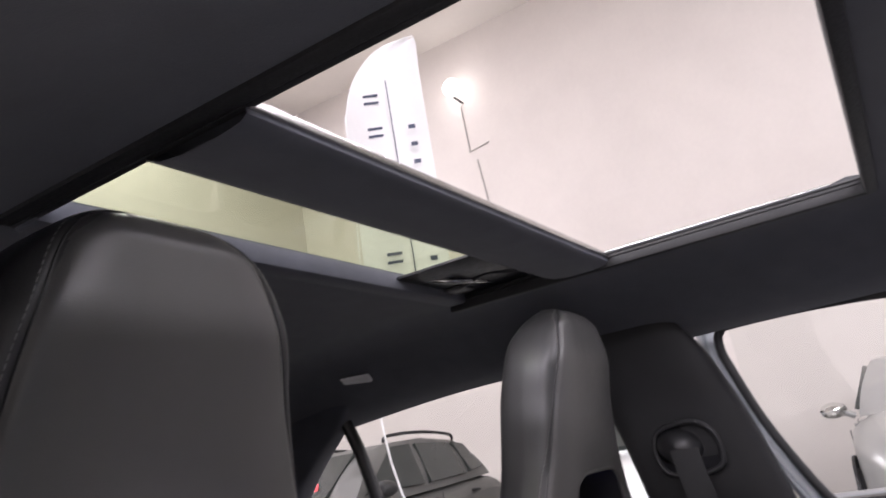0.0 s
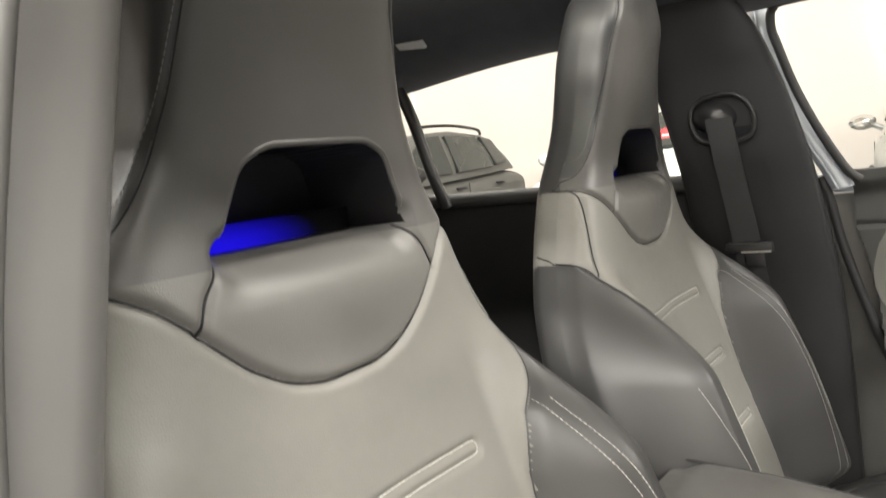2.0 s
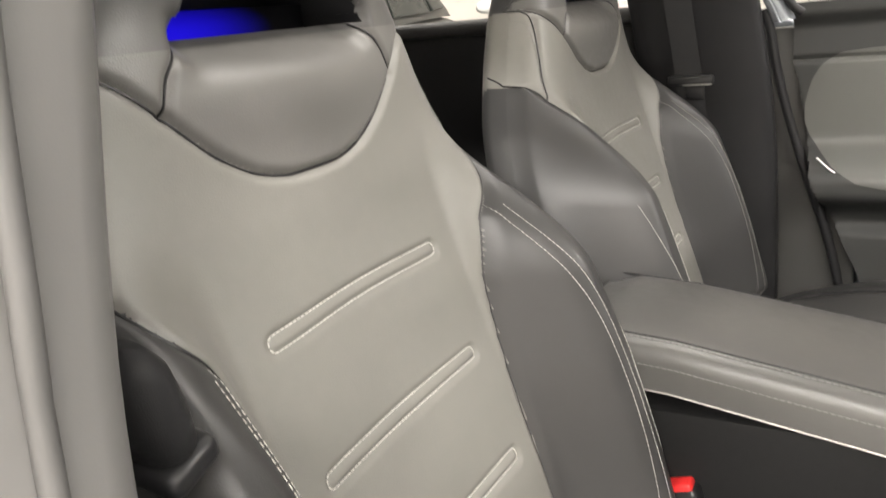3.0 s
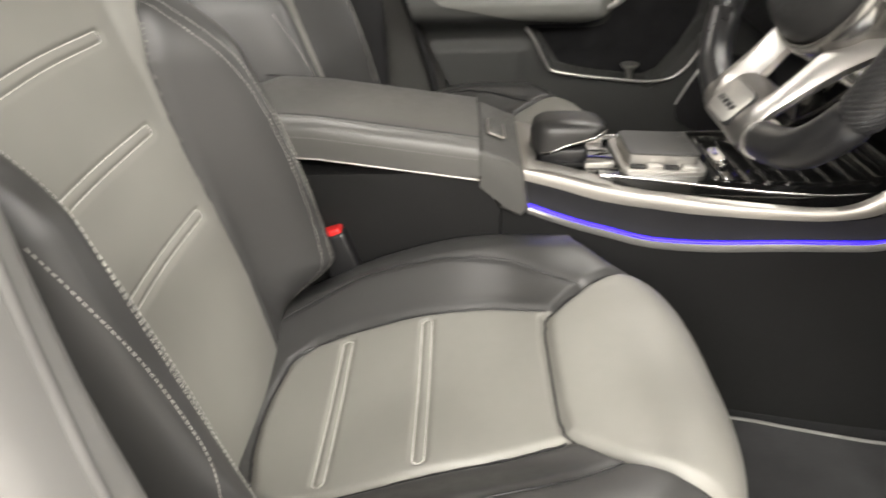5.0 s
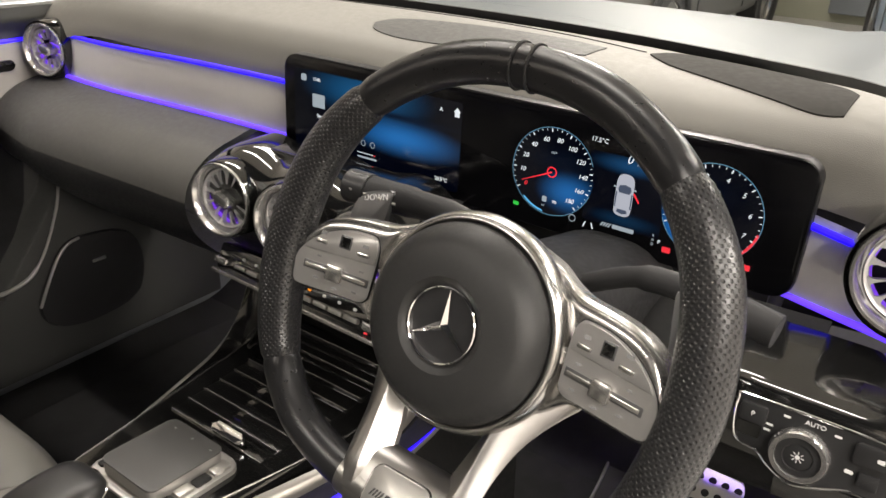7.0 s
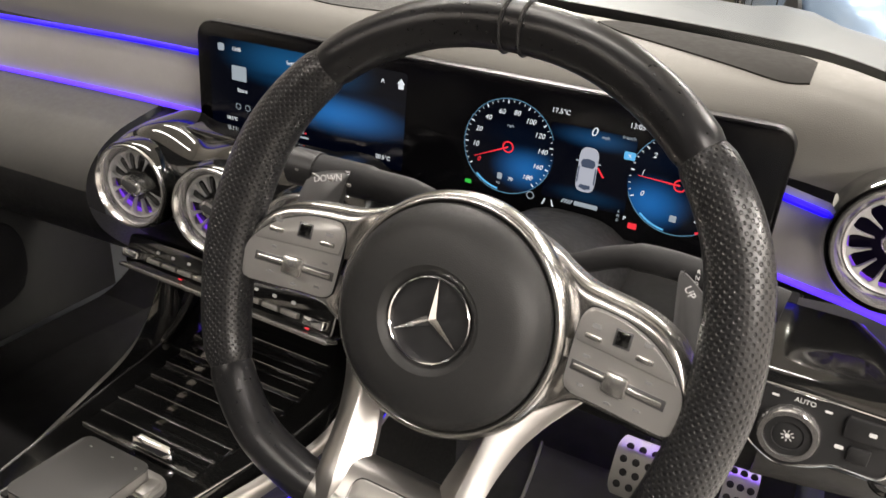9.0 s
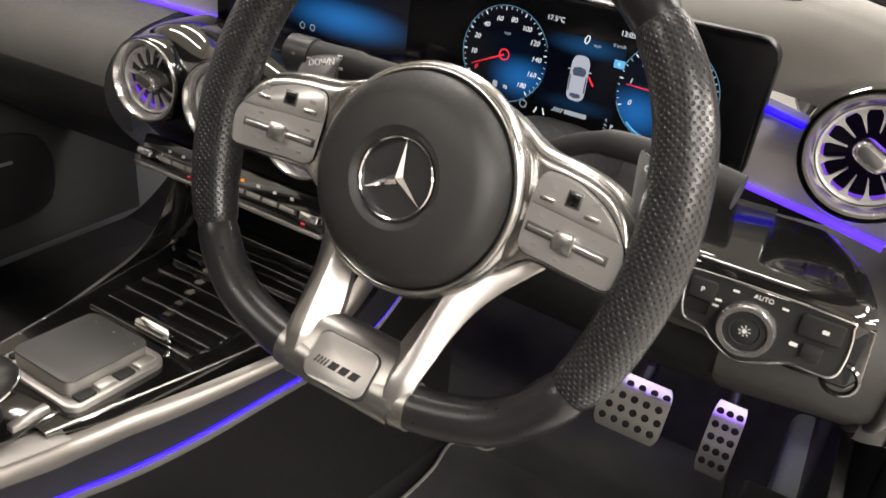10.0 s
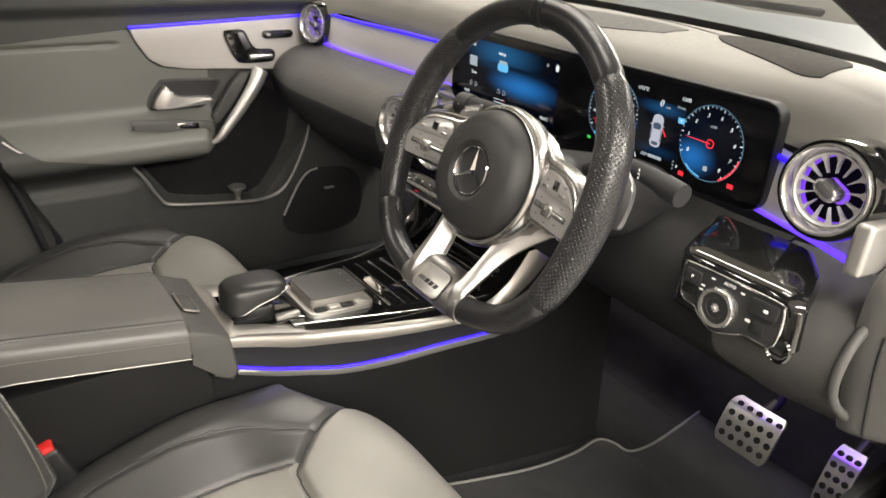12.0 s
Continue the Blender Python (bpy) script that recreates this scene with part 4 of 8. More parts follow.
    flat([(-0.012 + (y + 0.012) * 0.93, 0.792 + (z - 0.792) * 0.88) for y, z in bezel], -0.6985, 0.004, DARK, "handle_recess", "dark handle recess", None, 0.0008)
    lever = [tuple(p) for p in spline([(-0.078, 0.772), (-0.066, 0.796), (-0.052, 0.813), (-0.044, 0.812), (-0.034, 0.796), (-0.018, 0.789), (0.042, 0.785), (0.046, 0.778), (0.040, 0.771), (-0.010, 0.768), (-0.065, 0.767)], 4, closed=True)]
    flat(lever, -0.694, 0.016, BRUSHED, "door_handle", "satin silver inner handle", None, 0.005)
    flat([(-0.118, 0.648), (-0.052, 0.552), (0.0, 0.535), (0.14, 0.522), (0.190, 0.545), (0.245, 0.650), (0.262, 0.740), (0.185, 0.790), (0.06, 0.678), (-0.02, 0.652)], -0.7545, 0.003, CARPET, "pocket_liner", "black pocket lining", None, 0.0008)
    # grab handle: a tapering silver blade that ends in a thin curl, with a dark opening behind it
    way = spline([(-0.668, 0.158, 0.836), (-0.658, 0.140, 0.806), (-0.650, 0.105, 0.764), (-0.646, 0.068, 0.722), (-0.646, 0.046, 0.698), (-0.648, 0.026, 0.689), (-0.650, -0.004, 0.684), (-0.652, -0.030, 0.676), (-0.655, -0.046, 0.660)], 6)
    k = len(way)
    part("grab_handle", tube(way, np.interp(np.linspace(0, 1, k), [0, 0.10, 0.3, 0.5, 0.6, 1], [0.019, 0.0165, 0.0125, 0.0080, 0.0042, 0.0020]), 16, up=(1, 0, 0), flat=0.75), BRUSHED, t, "satin silver grab handle")
    flat([(0.050, 0.722), (0.046, 0.742), (0.096, 0.812), (0.118, 0.832), (0.142, 0.830), (0.104, 0.772), (0.066, 0.728)], -0.690, 0.012, SOFT, "handle_back", "charcoal wall behind the grab handle", None, 0.004)
    strip = [tuple(p) for p in spline([(-0.131, 0.752), (-0.126, 0.758), (0.022, 0.741), (0.030, 0.733), (0.032, 0.720), (0.026, 0.717), (-0.122, 0.735), (-0.130, 0.740)], 3, closed=True)]
    flat(strip, -0.650, 0.0055, SOFT, "switch_panel", "charcoal recessed switch strip", None, 0.002)
    ws = flat([(-0.042, 0.7445), (0.004, 0.7395), (0.003, 0.7275), (-0.044, 0.7325)], -0.6445, 0.003, CHROME, "window_switch", "chrome-edged window switch", None, 0.001)
    flat([(-0.036, 0.7412), (-0.002, 0.7372), (-0.002, 0.7308), (-0.037, 0.7350)], -0.6415, 0.0014, DARK, "switch_face", "", ws, 0.0004)
    part("pocket_edge", tube(spline([(-0.640, -0.372, 0.745), (-0.640, -0.345, 0.720), (-0.642, -0.300, 0.696), (-0.648, -0.235, 0.682), (-0.660, -0.160, 0.668), (-0.688, -0.139, 0.650), (-0.690, -0.114, 0.617), (-0.690, -0.086, 0.565), (-0.690, -0.060, 0.545), (-0.691, 0.063, 0.527), (-0.692, 0.165, 0.521), (-0.694, 0.222, 0.550), (-0.697, 0.271, 0.637), (-0.70, 0.290, 0.70)], 6), [0.0022] * 30 + [0.0040] * 36 + [0.0025] * 13, 8), BRUSHED, t, "thin silver pocket edge")
    part("pocket_clip", lathe([(0.0, 0.0), (0.007, 0.0), (0.006, 0.012), (0.009, 0.026), (0.020, 0.036), (0.020, 0.041), (0.0, 0.041)], 20, Matrix.Translation((-0.722, 0.104, 0.512))), BRUSHED, t, "small pale clip in the pocket")
    sp = flat([tuple(p) for p in spline([(0.208, 0.462), (0.230, 0.512), (0.256, 0.553), (0.280, 0.573), (0.310, 0.577), (0.385, 0.566), (0.418, 0.535), (0.424, 0.470), (0.400, 0.415), (0.30, 0.400), (0.225, 0.420)], 4, closed=True)], -0.700, 0.012, HARD, "speaker_cover", "dark round-cornered speaker cover", None, 0.004)
    part("speaker_rim", tube(spline([(-0.687, 0.206, 0.468), (-0.687, 0.230, 0.514), (-0.687, 0.254, 0.553), (-0.687, 0.276, 0.573), (-0.687, 0.300, 0.579)], 8), 0.0028, 8), BRUSHED, sp, "thin pale rim")
    part("speaker_badge", box(-0.688, -0.684, 0.318, 0.345, 0.520, 0.526, 0.001), BRUSHED, sp)


far_door()


# ---- belts and buckle ----
def belt(name, s):
    t = thing(name, "black seat belt hanging from the pillar guide", "seat belt", (s * 0.59, -0.59, 1.13), "seat belts")
    ring = spline([(s * 0.590, -0.650, 1.120), (s * 0.588, -0.642, 1.140), (s * 0.586, -0.615, 1.150), (s * 0.585, -0.575, 1.149), (s * 0.586, -0.552, 1.128), (s * 0.588, -0.547, 1.100), (s * 0.590, -0.556, 1.078), (s * 0.592, -0.60, 1.070), (s * 0.592, -0.635, 1.078), (s * 0.591, -0.648, 1.098)], 5, closed=True)
    part("guide_rim", tube(ring, 0.0042, 8, closed=True, up=(1, 0, 0)), RUBBER, t, "black plastic rim of the belt guide")
    part("guide_recess", prism([(y, z) for x, y, z in ring], frame3((s * 0.606, 0, 0), (0, 1, 0), (0, 0, 1)), 0.006, 0), BOWL, t, "dark recess behind the belt")
    part("guide_cover", lathe([(0.0, 0.026), (0.012, 0.0245), (0.024, 0.018), (0.032, 0.008), (0.034, -0.012)], 32, frame3((s * 0.598, -0.612, 1.116), (0, 1, -0.25), (0, 0.25, 1)) @ Matrix.Diagonal((1.12, 0.86, 1, 1))), DARK, t, "black belt guide cover", 60)
    way = spline([(s * 0.574, -0.600, 1.112), (s * 0.575, -0.595, 1.07), (s * 0.580, -0.583, 0.98), (s * 0.583, -0.571, 0.89), (s * 0.590, -0.555, 0.74), (s * 0.600, -0.540, 0.55), (s * 0.61, -0.53, 0.42)], 6)
    part("webbing", slab([[(x, y + w, z) for w in (-0.022, -0.011, 0.011, 0.022)] for x, y, z in way], (0.0016 * -s, 0, 0)), BELT, t, "black belt webbing")
    part("tongue", join(box(s * 0.578 - 0.008, s * 0.578 + 0.008, -0.605, -0.530, 0.884, 0.900, 0.004), box(s * 0.578 - 0.003, s * 0.578 + 0.003, -0.575, -0.545, 0.860, 0.886, 0.001)), DARK, t, "dark belt tongue")
    part("tongue_edge", box(s * 0.570 - 0.002, s * 0.570 + 0.002, -0.580, -0.532, 0.8835, 0.8865, 0.001), BRUSHED, t, "bright edge of the belt tongue")


belt("seat_belt", -1)


def stowed_belt():
    t = thing("seat_belt", "black seat belt tongue resting beside the jamb pillar", "seat belt", (0.60, -0.58, 0.8), "seat belts")
    part("webbing", slab([[(x + w * 0.4, y + w, z) for w in (-0.024, 0.0, 0.024)] for x, y, z in spline([(0.625, -0.60, 1.18), (0.625, -0.585, 1.0), (0.618, -0.57, 0.80), (0.63, -0.55, 0.55), (0.64, -0.54, 0.40)], 6)], (0.0016, 0, 0)), BELT, t, "black belt webbing")
    m = Matrix.Translation((0.598, -0.548, 0.905)) @ pose(0, 0, 0, -14, 18, 0)
    part("tongue", moved(join(lathe([(0.0, 0.026), (0.010, 0.024), (0.018, 0.012), (0.020, -0.012), (0.019, -0.030), (0.014, -0.036), (0.0, -0.038)], 24, Matrix.Diagonal((0.7, 1, 1, 1)))), m), HARD, t, "dark grey belt tongue grip", 60)
    part("tongue_sleeve", moved(box(-0.016, 0.016, -0.020, 0.020, -0.050, -0.034, 0.006, 3), m), DARK, t)


stowed_belt()


def buckle(x, y, z):
    t = thing("belt_buckle", "black belt buckle with a red release button", "belt buckle", (x, y, z - 0.12), "belt buckles")
    m = Matrix.Translation((x, y, z)) @ pose(0, 0, 0, 18, 0, 0)
    part("case", moved(box(-0.013, 0.013, -0.022, 0.022, -0.13, 0.0, 0.006, 3), m), DARK, t)
    part("release_button", moved(box(-0.010, 0.010, -0.018, 0.018, -0.006, 0.006, 0.003, 3), m), RED, t, "bright red button")


buckle(0.100, -0.445, 0.560)
buckle(-0.100, -0.445, 0.560)


def rear_bench():
    t = thing("rear_bench", "dark leather rear bench seat", "car seat", (0, -1.4, 0.3))
    part("cushion", box(-0.62, 0.62, -1.52, -1.06, 0.29, 0.52, 0.06, 5), LEATHER, t)
    for x in (-0.42, 0.0, 0.42):
        part("backrest", moved(box(x - 0.205, x + 0.205, -0.07, 0.07, 0.0, 0.52, 0.05, 5), Matrix.Translation((0, -1.52, 0.46)) @ pose(0, 0, 0, 18, 0, 0)), LEATHER, t)
        part("head_restraint", moved(box(x - 0.12, x + 0.12, -0.045, 0.045, 0.50, 0.64, 0.04, 5), Matrix.Translation((0, -1.52, 0.46)) @ pose(0, 0, 0, 18, 0, 0)), LEATHER, t)


rear_bench()


def reading_lamp():
    t = thing("reading_lamp", "small pale roof lamp in the black headliner", "car lamp", (-0.488, -1.143, 1.330))
    part("lens", moved(box(-0.0300, 0.0300, -0.011, 0.011, -0.004, 0.006, 0.003, 3), Matrix.Translation((-0.488, -1.143, 1.330)) @ pose(0, 0, 0, 0, -28, 0) @ pose(0, 0, 0, 0, 0, 101)), ICON, t, "small white lens")


reading_lamp()


# ---- steering wheel ----
RIM_H = -0.011
WHEEL_M = Matrix.Translation((0.360, 0.003, 0.933)) @ pose(0, 0, 0, 69, 0, 0) @ pose(0, 0, 0, 0, 0, -1.6)


def steering_wheel():
    t = thing("steering_wheel", "black leather sports steering wheel with satin silver spokes", "steering wheel")
    t.matrix_basis = WHEEL_M
    half = [(0.0, 0.1785), (0.06, 0.1690), (0.115, 0.136), (0.152, 0.085), (0.1655, 0.02), (0.160, -0.038), (0.144, -0.083), (0.112, -0.119), (0.07, -0.1355), (0.03, -0.1400), (0.0, -0.1400)]
    loop = [(x, y, RIM_H) for x, y in half] + [(-x, y, RIM_H) for x, y in half[-2:0:-1]]
    path = spline(loop, 10, closed=True)
    ang = np.degrees(np.arctan2(path[:, 0], path[:, 1]))
    n = len(path)
    zones = {"rim_top": np.abs(ang) < 43, "grip": (np.abs(ang) >= 41) & (np.abs(ang) < 121), "rim_bottom": np.abs(ang) >= 119}
    for name, sel in zones.items():
        runs = [sel & (ang >= 0), sel & (ang < 0)] if name == "grip" else [sel]
        for run in runs:
            idx = [i for i in range(n) if run[i]]
            if name == "rim_top":
                idx = sorted(idx, key=lambda i: ang[i])
            elif name == "rim_bottom":
                idx = sorted(idx, key=lambda i: ang[i] % 360)
            pts = path[idx]
            k = len(idx)
            f = np.linspace(0, 1, k)
            r = 0.0152 + (0.0034 * np.sin(np.pi * f) ** 0.7 if name == "grip" else 0.0) + 0 * f
            r[[0, -1]] -= 0.0012
            g = part(name, tube(pts, r, 22, up=(0, 0, 1)), WHEEL_LEATHER if name != "grip" else PERFORATED, t, "perforated black leather grip" if name == "grip" else "smooth black leather", local=True)
            if name == "grip":
                run = np.r_[0, np.cumsum(np.linalg.norm(np.diff(pts, axis=0), axis=1))]
                uv = g.data.uv_layers.new(name="around")
                for f in g.data.polygons:
                    js = [g.data.loops[q].vertex_index % 22 for q in f.loop_indices]
                    for q, j in zip(f.loop_indices, js):
                        i = g.data.loops[q].vertex_index // 22
                        uv.data[q].uv = (run[i] / 0.0026, (22 if j == 0 and max(js) == 21 else j) / 22 * 44)
    for a in (-1.0, 1.0):
        part("rim_seam", tube([(0.006 * a, 0.1785 + 0.0156 * math.sin(q), RIM_H + 0.0156 * math.cos(q)) for q in np.linspace(0, 2 * math.pi, 28)], 0.0013, 6, up=(1, 0, 0)), WHEEL_LEATHER, t, "stitched joint at the top of the rim", local=True)
    # airbag cover with the emblem
    part("airbag_cover", lathe([(0.0, 0.0035), (0.0255, 0.0035), (0.0268, 0.0050), (0.0292, 0.0088), (0.0330, 0.0110), (0.045, 0.0104), (0.055, 0.0080), (0.0605, 0.0052), (0.0650, 0.0002), (0.0688, -0.0055), (0.0702, -0.0105), (0.0703, -0.0165), (0.066, -0.030), (0.0, -0.030)], 96), AIRBAG, t, "round charcoal airbag cover", 30, local=True)
    part("emblem_disc", lathe([(0.0, 0.0042), (0.0250, 0.0042)], 40), DARK, t, local=True)
    part("emblem_ring", lathe([(0.0250, 0.0045), (0.0254, 0.0080), (0.0262, 0.0088), (0.0270, 0.0080), (0.0273, 0.0045)], 64), CHROME, t, "chrome ring", local=True)
    for k in range(3):
        a = radians(90 + 120 * k)
        tip, l, r = (0.0252 * math.cos(a), 0.0252 * math.sin(a)), (0.0036 * math.cos(a + radians(60)), 0.0036 * math.sin(a + radians(60))), (0.0036 * math.cos(a - radians(60)), 0.0036 * math.sin(a - radians(60)))
        vs = [(0, 0, 0.0082), (*tip, 0.0072), (*l, 0.0046), (*r, 0.0046)]
        part("emblem_ray", (vs, [[0, 1, 2], [0, 3, 1], [1, 3, 2]]), CHROME, t, "chrome ray", 10, local=True)
    # silver spoke frame: a collar round the cover with two tilted arms
    pieces = [lathe([(0.0700, -0.030), (0.0706, -0.0150), (0.0716, -0.0128), (0.0732, -0.0122), (0.0750, -0.0132), (0.0772, -0.0165), (0.0786, -0.0215), (0.0786, -0.028), (0.0745, -0.046), (0.068, -0.052), (0.04, -0.052)], 96)]
    arm = [(0.030, 0.0660), (0.045, 0.0605), (0.058, 0.0548), (0.069, 0.0500), (0.080, 0.0468), (0.1004, 0.0448), (0.1173, 0.0416), (0.1318, 0.0354), (0.1425, 0.0258), (0.1505, 0.0125), (0.1536, 0.0000), (0.1532, -0.0125), (0.1510, -0.0200), (0.1450, -0.0232), (0.120, -0.0226), (0.100, -0.0218), (0.088, -0.0228), (0.076, -0.0310), (0.064, -0.0420), (0.048, -0.0520), (0.030, -0.0560)]
    tilt = {s: Matrix.Translation((s * 0.110, 0, -0.0120)) @ Matrix.Rotation(radians(-10.4 * s), 4, "Y") for s in (-1, 1)}
    for s in (-1, 1):
        out = [tuple(p) for p in spline([(s * (x - 0.110), y) for x, y in arm], 4)]
        # a rounded skin drawn in from the outline, with a valley beside the collar
        rows = []
        for f, drop in [(1.0, 0.0200), (1.0, 0.0110)] + [(1 - 0.24 * (1 - math.cos(q)), 0.0100 * (1 - math.sin(q))) for q in np.linspace(0.0, math.pi / 2, 12)] + [(0.62, 0.0), (0.40, 0.0), (0.15, 0.0)]:
            row = []
            for x, y in out:
                cx, cy = s * min(max(s * x, -0.036), 0.016), 0.006
                p = tilt[s] @ Vector((cx + (x - cx) * f, cy + (y - cy) * f, -drop))
                r = math.hypot(p.x, p.y)
                p.z -= 0.0048 * math.exp(-(((r - 0.0785) / 0.0040) ** 2)) - 0.0022 * math.exp(-(((r - 0.0716) / 0.004) ** 2))
                row.append(tuple(p))
            rows.append(row + row[:1])
        pieces.append(sheet(np.array(rows)))
    part("spoke_frame", join(*pieces), SPOKE, t, "satin silver spoke frame", 50, local=True)
    for s in (-1, 1):
        T = tilt[s]
        outline = [(0.0818, 0.0282), (0.0843, 0.0330), (0.0880, 0.0352), (0.0990, 0.0350), (0.1109, 0.0331), (0.1265, 0.0268), (0.1384, 0.0180), (0.1460, 0.0090), (0.1490, 0.0020), (0.1500, -0.0076), (0.1490, -0.0150), (0.1450, -0.0184), (0.1391, -0.0188), (0.1196, -0.0180), (0.1028, -0.0170), (0.0874, -0.0166), (0.0828, -0.0138), (0.0812, -0.0097), (0.0808, 0.0076), (0.0808, 0.0212)]
        pod = [tuple(p) for p in spline([(s * (x - 0.110), y) for x, y in outline], 4, closed=True)]
        gap = [(x * 1.022 + s * 0.0001, 0.008 + (y - 0.008) * 1.028) for x, y in pod]
        part("pod_gap", prism(gap if s < 0 else gap[::-1], T @ Matrix.Translation((0, 0, -0.003)), 0.0033, 0), DARK, t, "dark joint round the button pad", local=True)
        p = part("button_pod", prism(pod if s < 0 else pod[::-1], T @ Matrix.Translation((0, 0, -0.003)), 0.0042, 0.0011, 3), POD, t, "satin silver button pad", local=True)

        def on_pod(name, x, y, w, h, z0, z1, material, label="", bev=0.001, turn=0.0):
            return part(name, moved(box(-w / 2, w / 2, -h / 2, h / 2, z0, z1, bev), T @ Matrix.Translation((x, y, 0)) @ Matrix.Rotation(radians(turn), 4, "Z")), material, p, label, local=True)

        # the upper field stands proud of the lower one along a bright step
        field = [(0.0822, 0.0140), (0.0820, 0.0282), (0.0850, 0.0326), (0.0885, 0.0341), (0.0990, 0.0339), (0.1104, 0.0320), (0.1258, 0.0258), (0.1372, 0.0175), (0.1440, 0.0098)]
        raised = [tuple(q) for q in spline([(s * (x - 0.110), y) for x, y in field], 3)]
        part("upper_field", prism(raised if s > 0 else raised[::-1], T @ Matrix.Translation((0, 0, 0.0008)), 0.0016, 0.0013, 3), POD, p, "raised upper half of the pad", local=True)
        lean = -2.5 if s > 0 else 0.5
        on_pod("slider_groove", 0.002 * s, -0.0016, 0.0580, 0.0062, 0.0010, 0.0015, GUNMETAL, "dark slider groove", 0.0002, lean)
        on_pod("slider_bar", 0.002 * s, -0.0016, 0.0550, 0.0036, 0.0012, 0.0034, SATIN, "", 0.0016, lean)
        on_pod("roller", 0.002 * s, -0.0018, 0.0150, 0.0132, 0.0012, 0.0062, SATIN, "ribbed silver roller", 0.0030, lean)
        on_pod("pad_frame", -0.001 * s, 0.0238, 0.0104, 0.0104, 0.0020, 0.0031, GUNMETAL, "dark rim of the touch pad", 0.0010)
        on_pod("touch_pad", -0.001 * s, 0.0238, 0.0082, 0.0082, 0.0024, 0.0033, PIANO, "small glossy black touch pad", 0.0004)
        for bx in (-0.0176, 0.0138):
            on_pod("button", s * bx if s > 0 else -0.0190 if bx < 0 else 0.0180, 0.0190 if bx < 0 or s < 0 else 0.0172, 0.0108, 0.0034, 0.0018, 0.0040, SATIN, "", 0.0012, -1.5 * s)
            on_pod("symbol", s * bx if s > 0 else -0.0190 if bx < 0 else 0.0180, 0.0256, 0.0050, 0.0026, 0.0022, 0.0026, PRINT, "", 0)
        for bx, by in ((-0.018, -0.0100), (0.017, -0.0110), (0.0, -0.0138), (-0.019, 0.0070), (0.019, 0.0060)):
            on_pod("symbol", bx, by, 0.0040, 0.0016, 0.0010, 0.0014, PRINT, "", 0)
    # lower twin spokes with a ridge each, clasp round the rim, and plate
    for s in (-1, 1):
        rows = []
        for v, a, q, b, hi, hr, ho in spline([(-0.028, 0.050, 0.055, 0.093, -0.054, -0.040, -0.054), (-0.040, 0.046, 0.0505, 0.083, -0.048, -0.032, -0.047), (-0.052, 0.041, 0.0470, 0.0740, -0.042, -0.026, -0.040), (-0.068, 0.036, 0.0445, 0.0650, -0.034, -0.0190, -0.031), (-0.088, 0.030, 0.0425, 0.0585, -0.027, -0.0115, -0.0205), (-0.107, 0.0255, 0.0400, 0.0555, -0.019, -0.0035, -0.010), (-0.122, 0.024, 0.0375, 0.0535, -0.012, 0.0035, -0.002), (-0.140, 0.026, 0.0370, 0.0525, -0.010, 0.0055, 0.0025)], 5):
            sec = [(a, hi - 0.006), (a, hi), ((a + q) / 2, (hi + hr) / 2 - 0.0012), (q - 0.0016, hr - 0.0012), (q, hr), (q + 0.002, hr - 0.0002), ((q + b) / 2, (hr + ho) / 2 + 0.0022), (b - 0.002, ho + 0.0012), (b, ho - 0.001), (b - 0.001, ho - 0.006), (b - 0.006, ho - 0.011), (a + 0.006, hi - 0.010), (a, hi - 0.006)]
            rows.append([(s * x, v, z) for x, z in sec])
        part("lower_spoke", sheet(rows), SPOKE_LOW_DIM, t, "satin silver lower spoke", 32, local=True)
    bottom = np.array(sorted([tuple(p) for p in path if abs(p[0]) < 0.0545 and p[1] < 0], key=lambda p: p[0]))
    prof = spline([(-0.118, -0.030), (-0.1075, -0.026), (-0.1060, -0.020), (-0.1080, -0.0140), (-0.1130, -0.0075), (-0.1225, -0.0012), (-0.1345, 0.0040), (-0.1450, 0.0052), (-0.1530, 0.0005), (-0.1570, -0.0090)], 4)
    saddle = sheet([[(x, y - 0.0005 * abs(x) / 0.04, z) for x in np.linspace(-0.043, 0.043, 19)] for y, z in prof])
    part("lower_clasp", join(tube(bottom, 0.0166, 28), saddle), SPOKE_LOW_DIM, t, "satin silver clasp at the rim's flat bottom", 60, local=True)
    PL = Matrix.Translation((0, -0.1300, 0.0026)) @ Matrix.Rotation(radians(-25), 4, "X")
    part("plate_joint", prism(round_rect(0.0510, 0.0345, 0.008, 5), PL @ Matrix.Translation((0, 0, -0.003)), 0.0042, 0.0003), HARD, t, "dark joint round the badge plate", local=True)
    plate = part("badge_plate", prism(round_rect(0.0492, 0.0328, 0.0073, 5), PL @ Matrix.Translation((0, 0, -0.002)), 0.0040, 0.0008), BRUSHED, t, "brushed badge plate", local=True)
    for k in range(4):
        part("badge_mark", prism([(-0.0195 + 0.0027 * k, -0.0060), (-0.0180 + 0.0027 * k, -0.0060), (-0.0158 + 0.0027 * k, -0.0005), (-0.0173 + 0.0027 * k, -0.0005)], PL @ Matrix.Translation((0, 0, 0.0019)), 0.0003, 0), DARK, plate, local=True)
    for k in range(3):
        part("badge_mark", prism([(-0.0078 + 0.0085 * k, -0.0060), (-0.0012 + 0.0085 * k, -0.0060), (0.0008 + 0.0085 * k, -0.0005), (-0.0058 + 0.0085 * k, -0.0005)], PL @ Matrix.Translation((0, 0, 0.0019)), 0.0003, 0), HARD, plate, local=True)
    return t


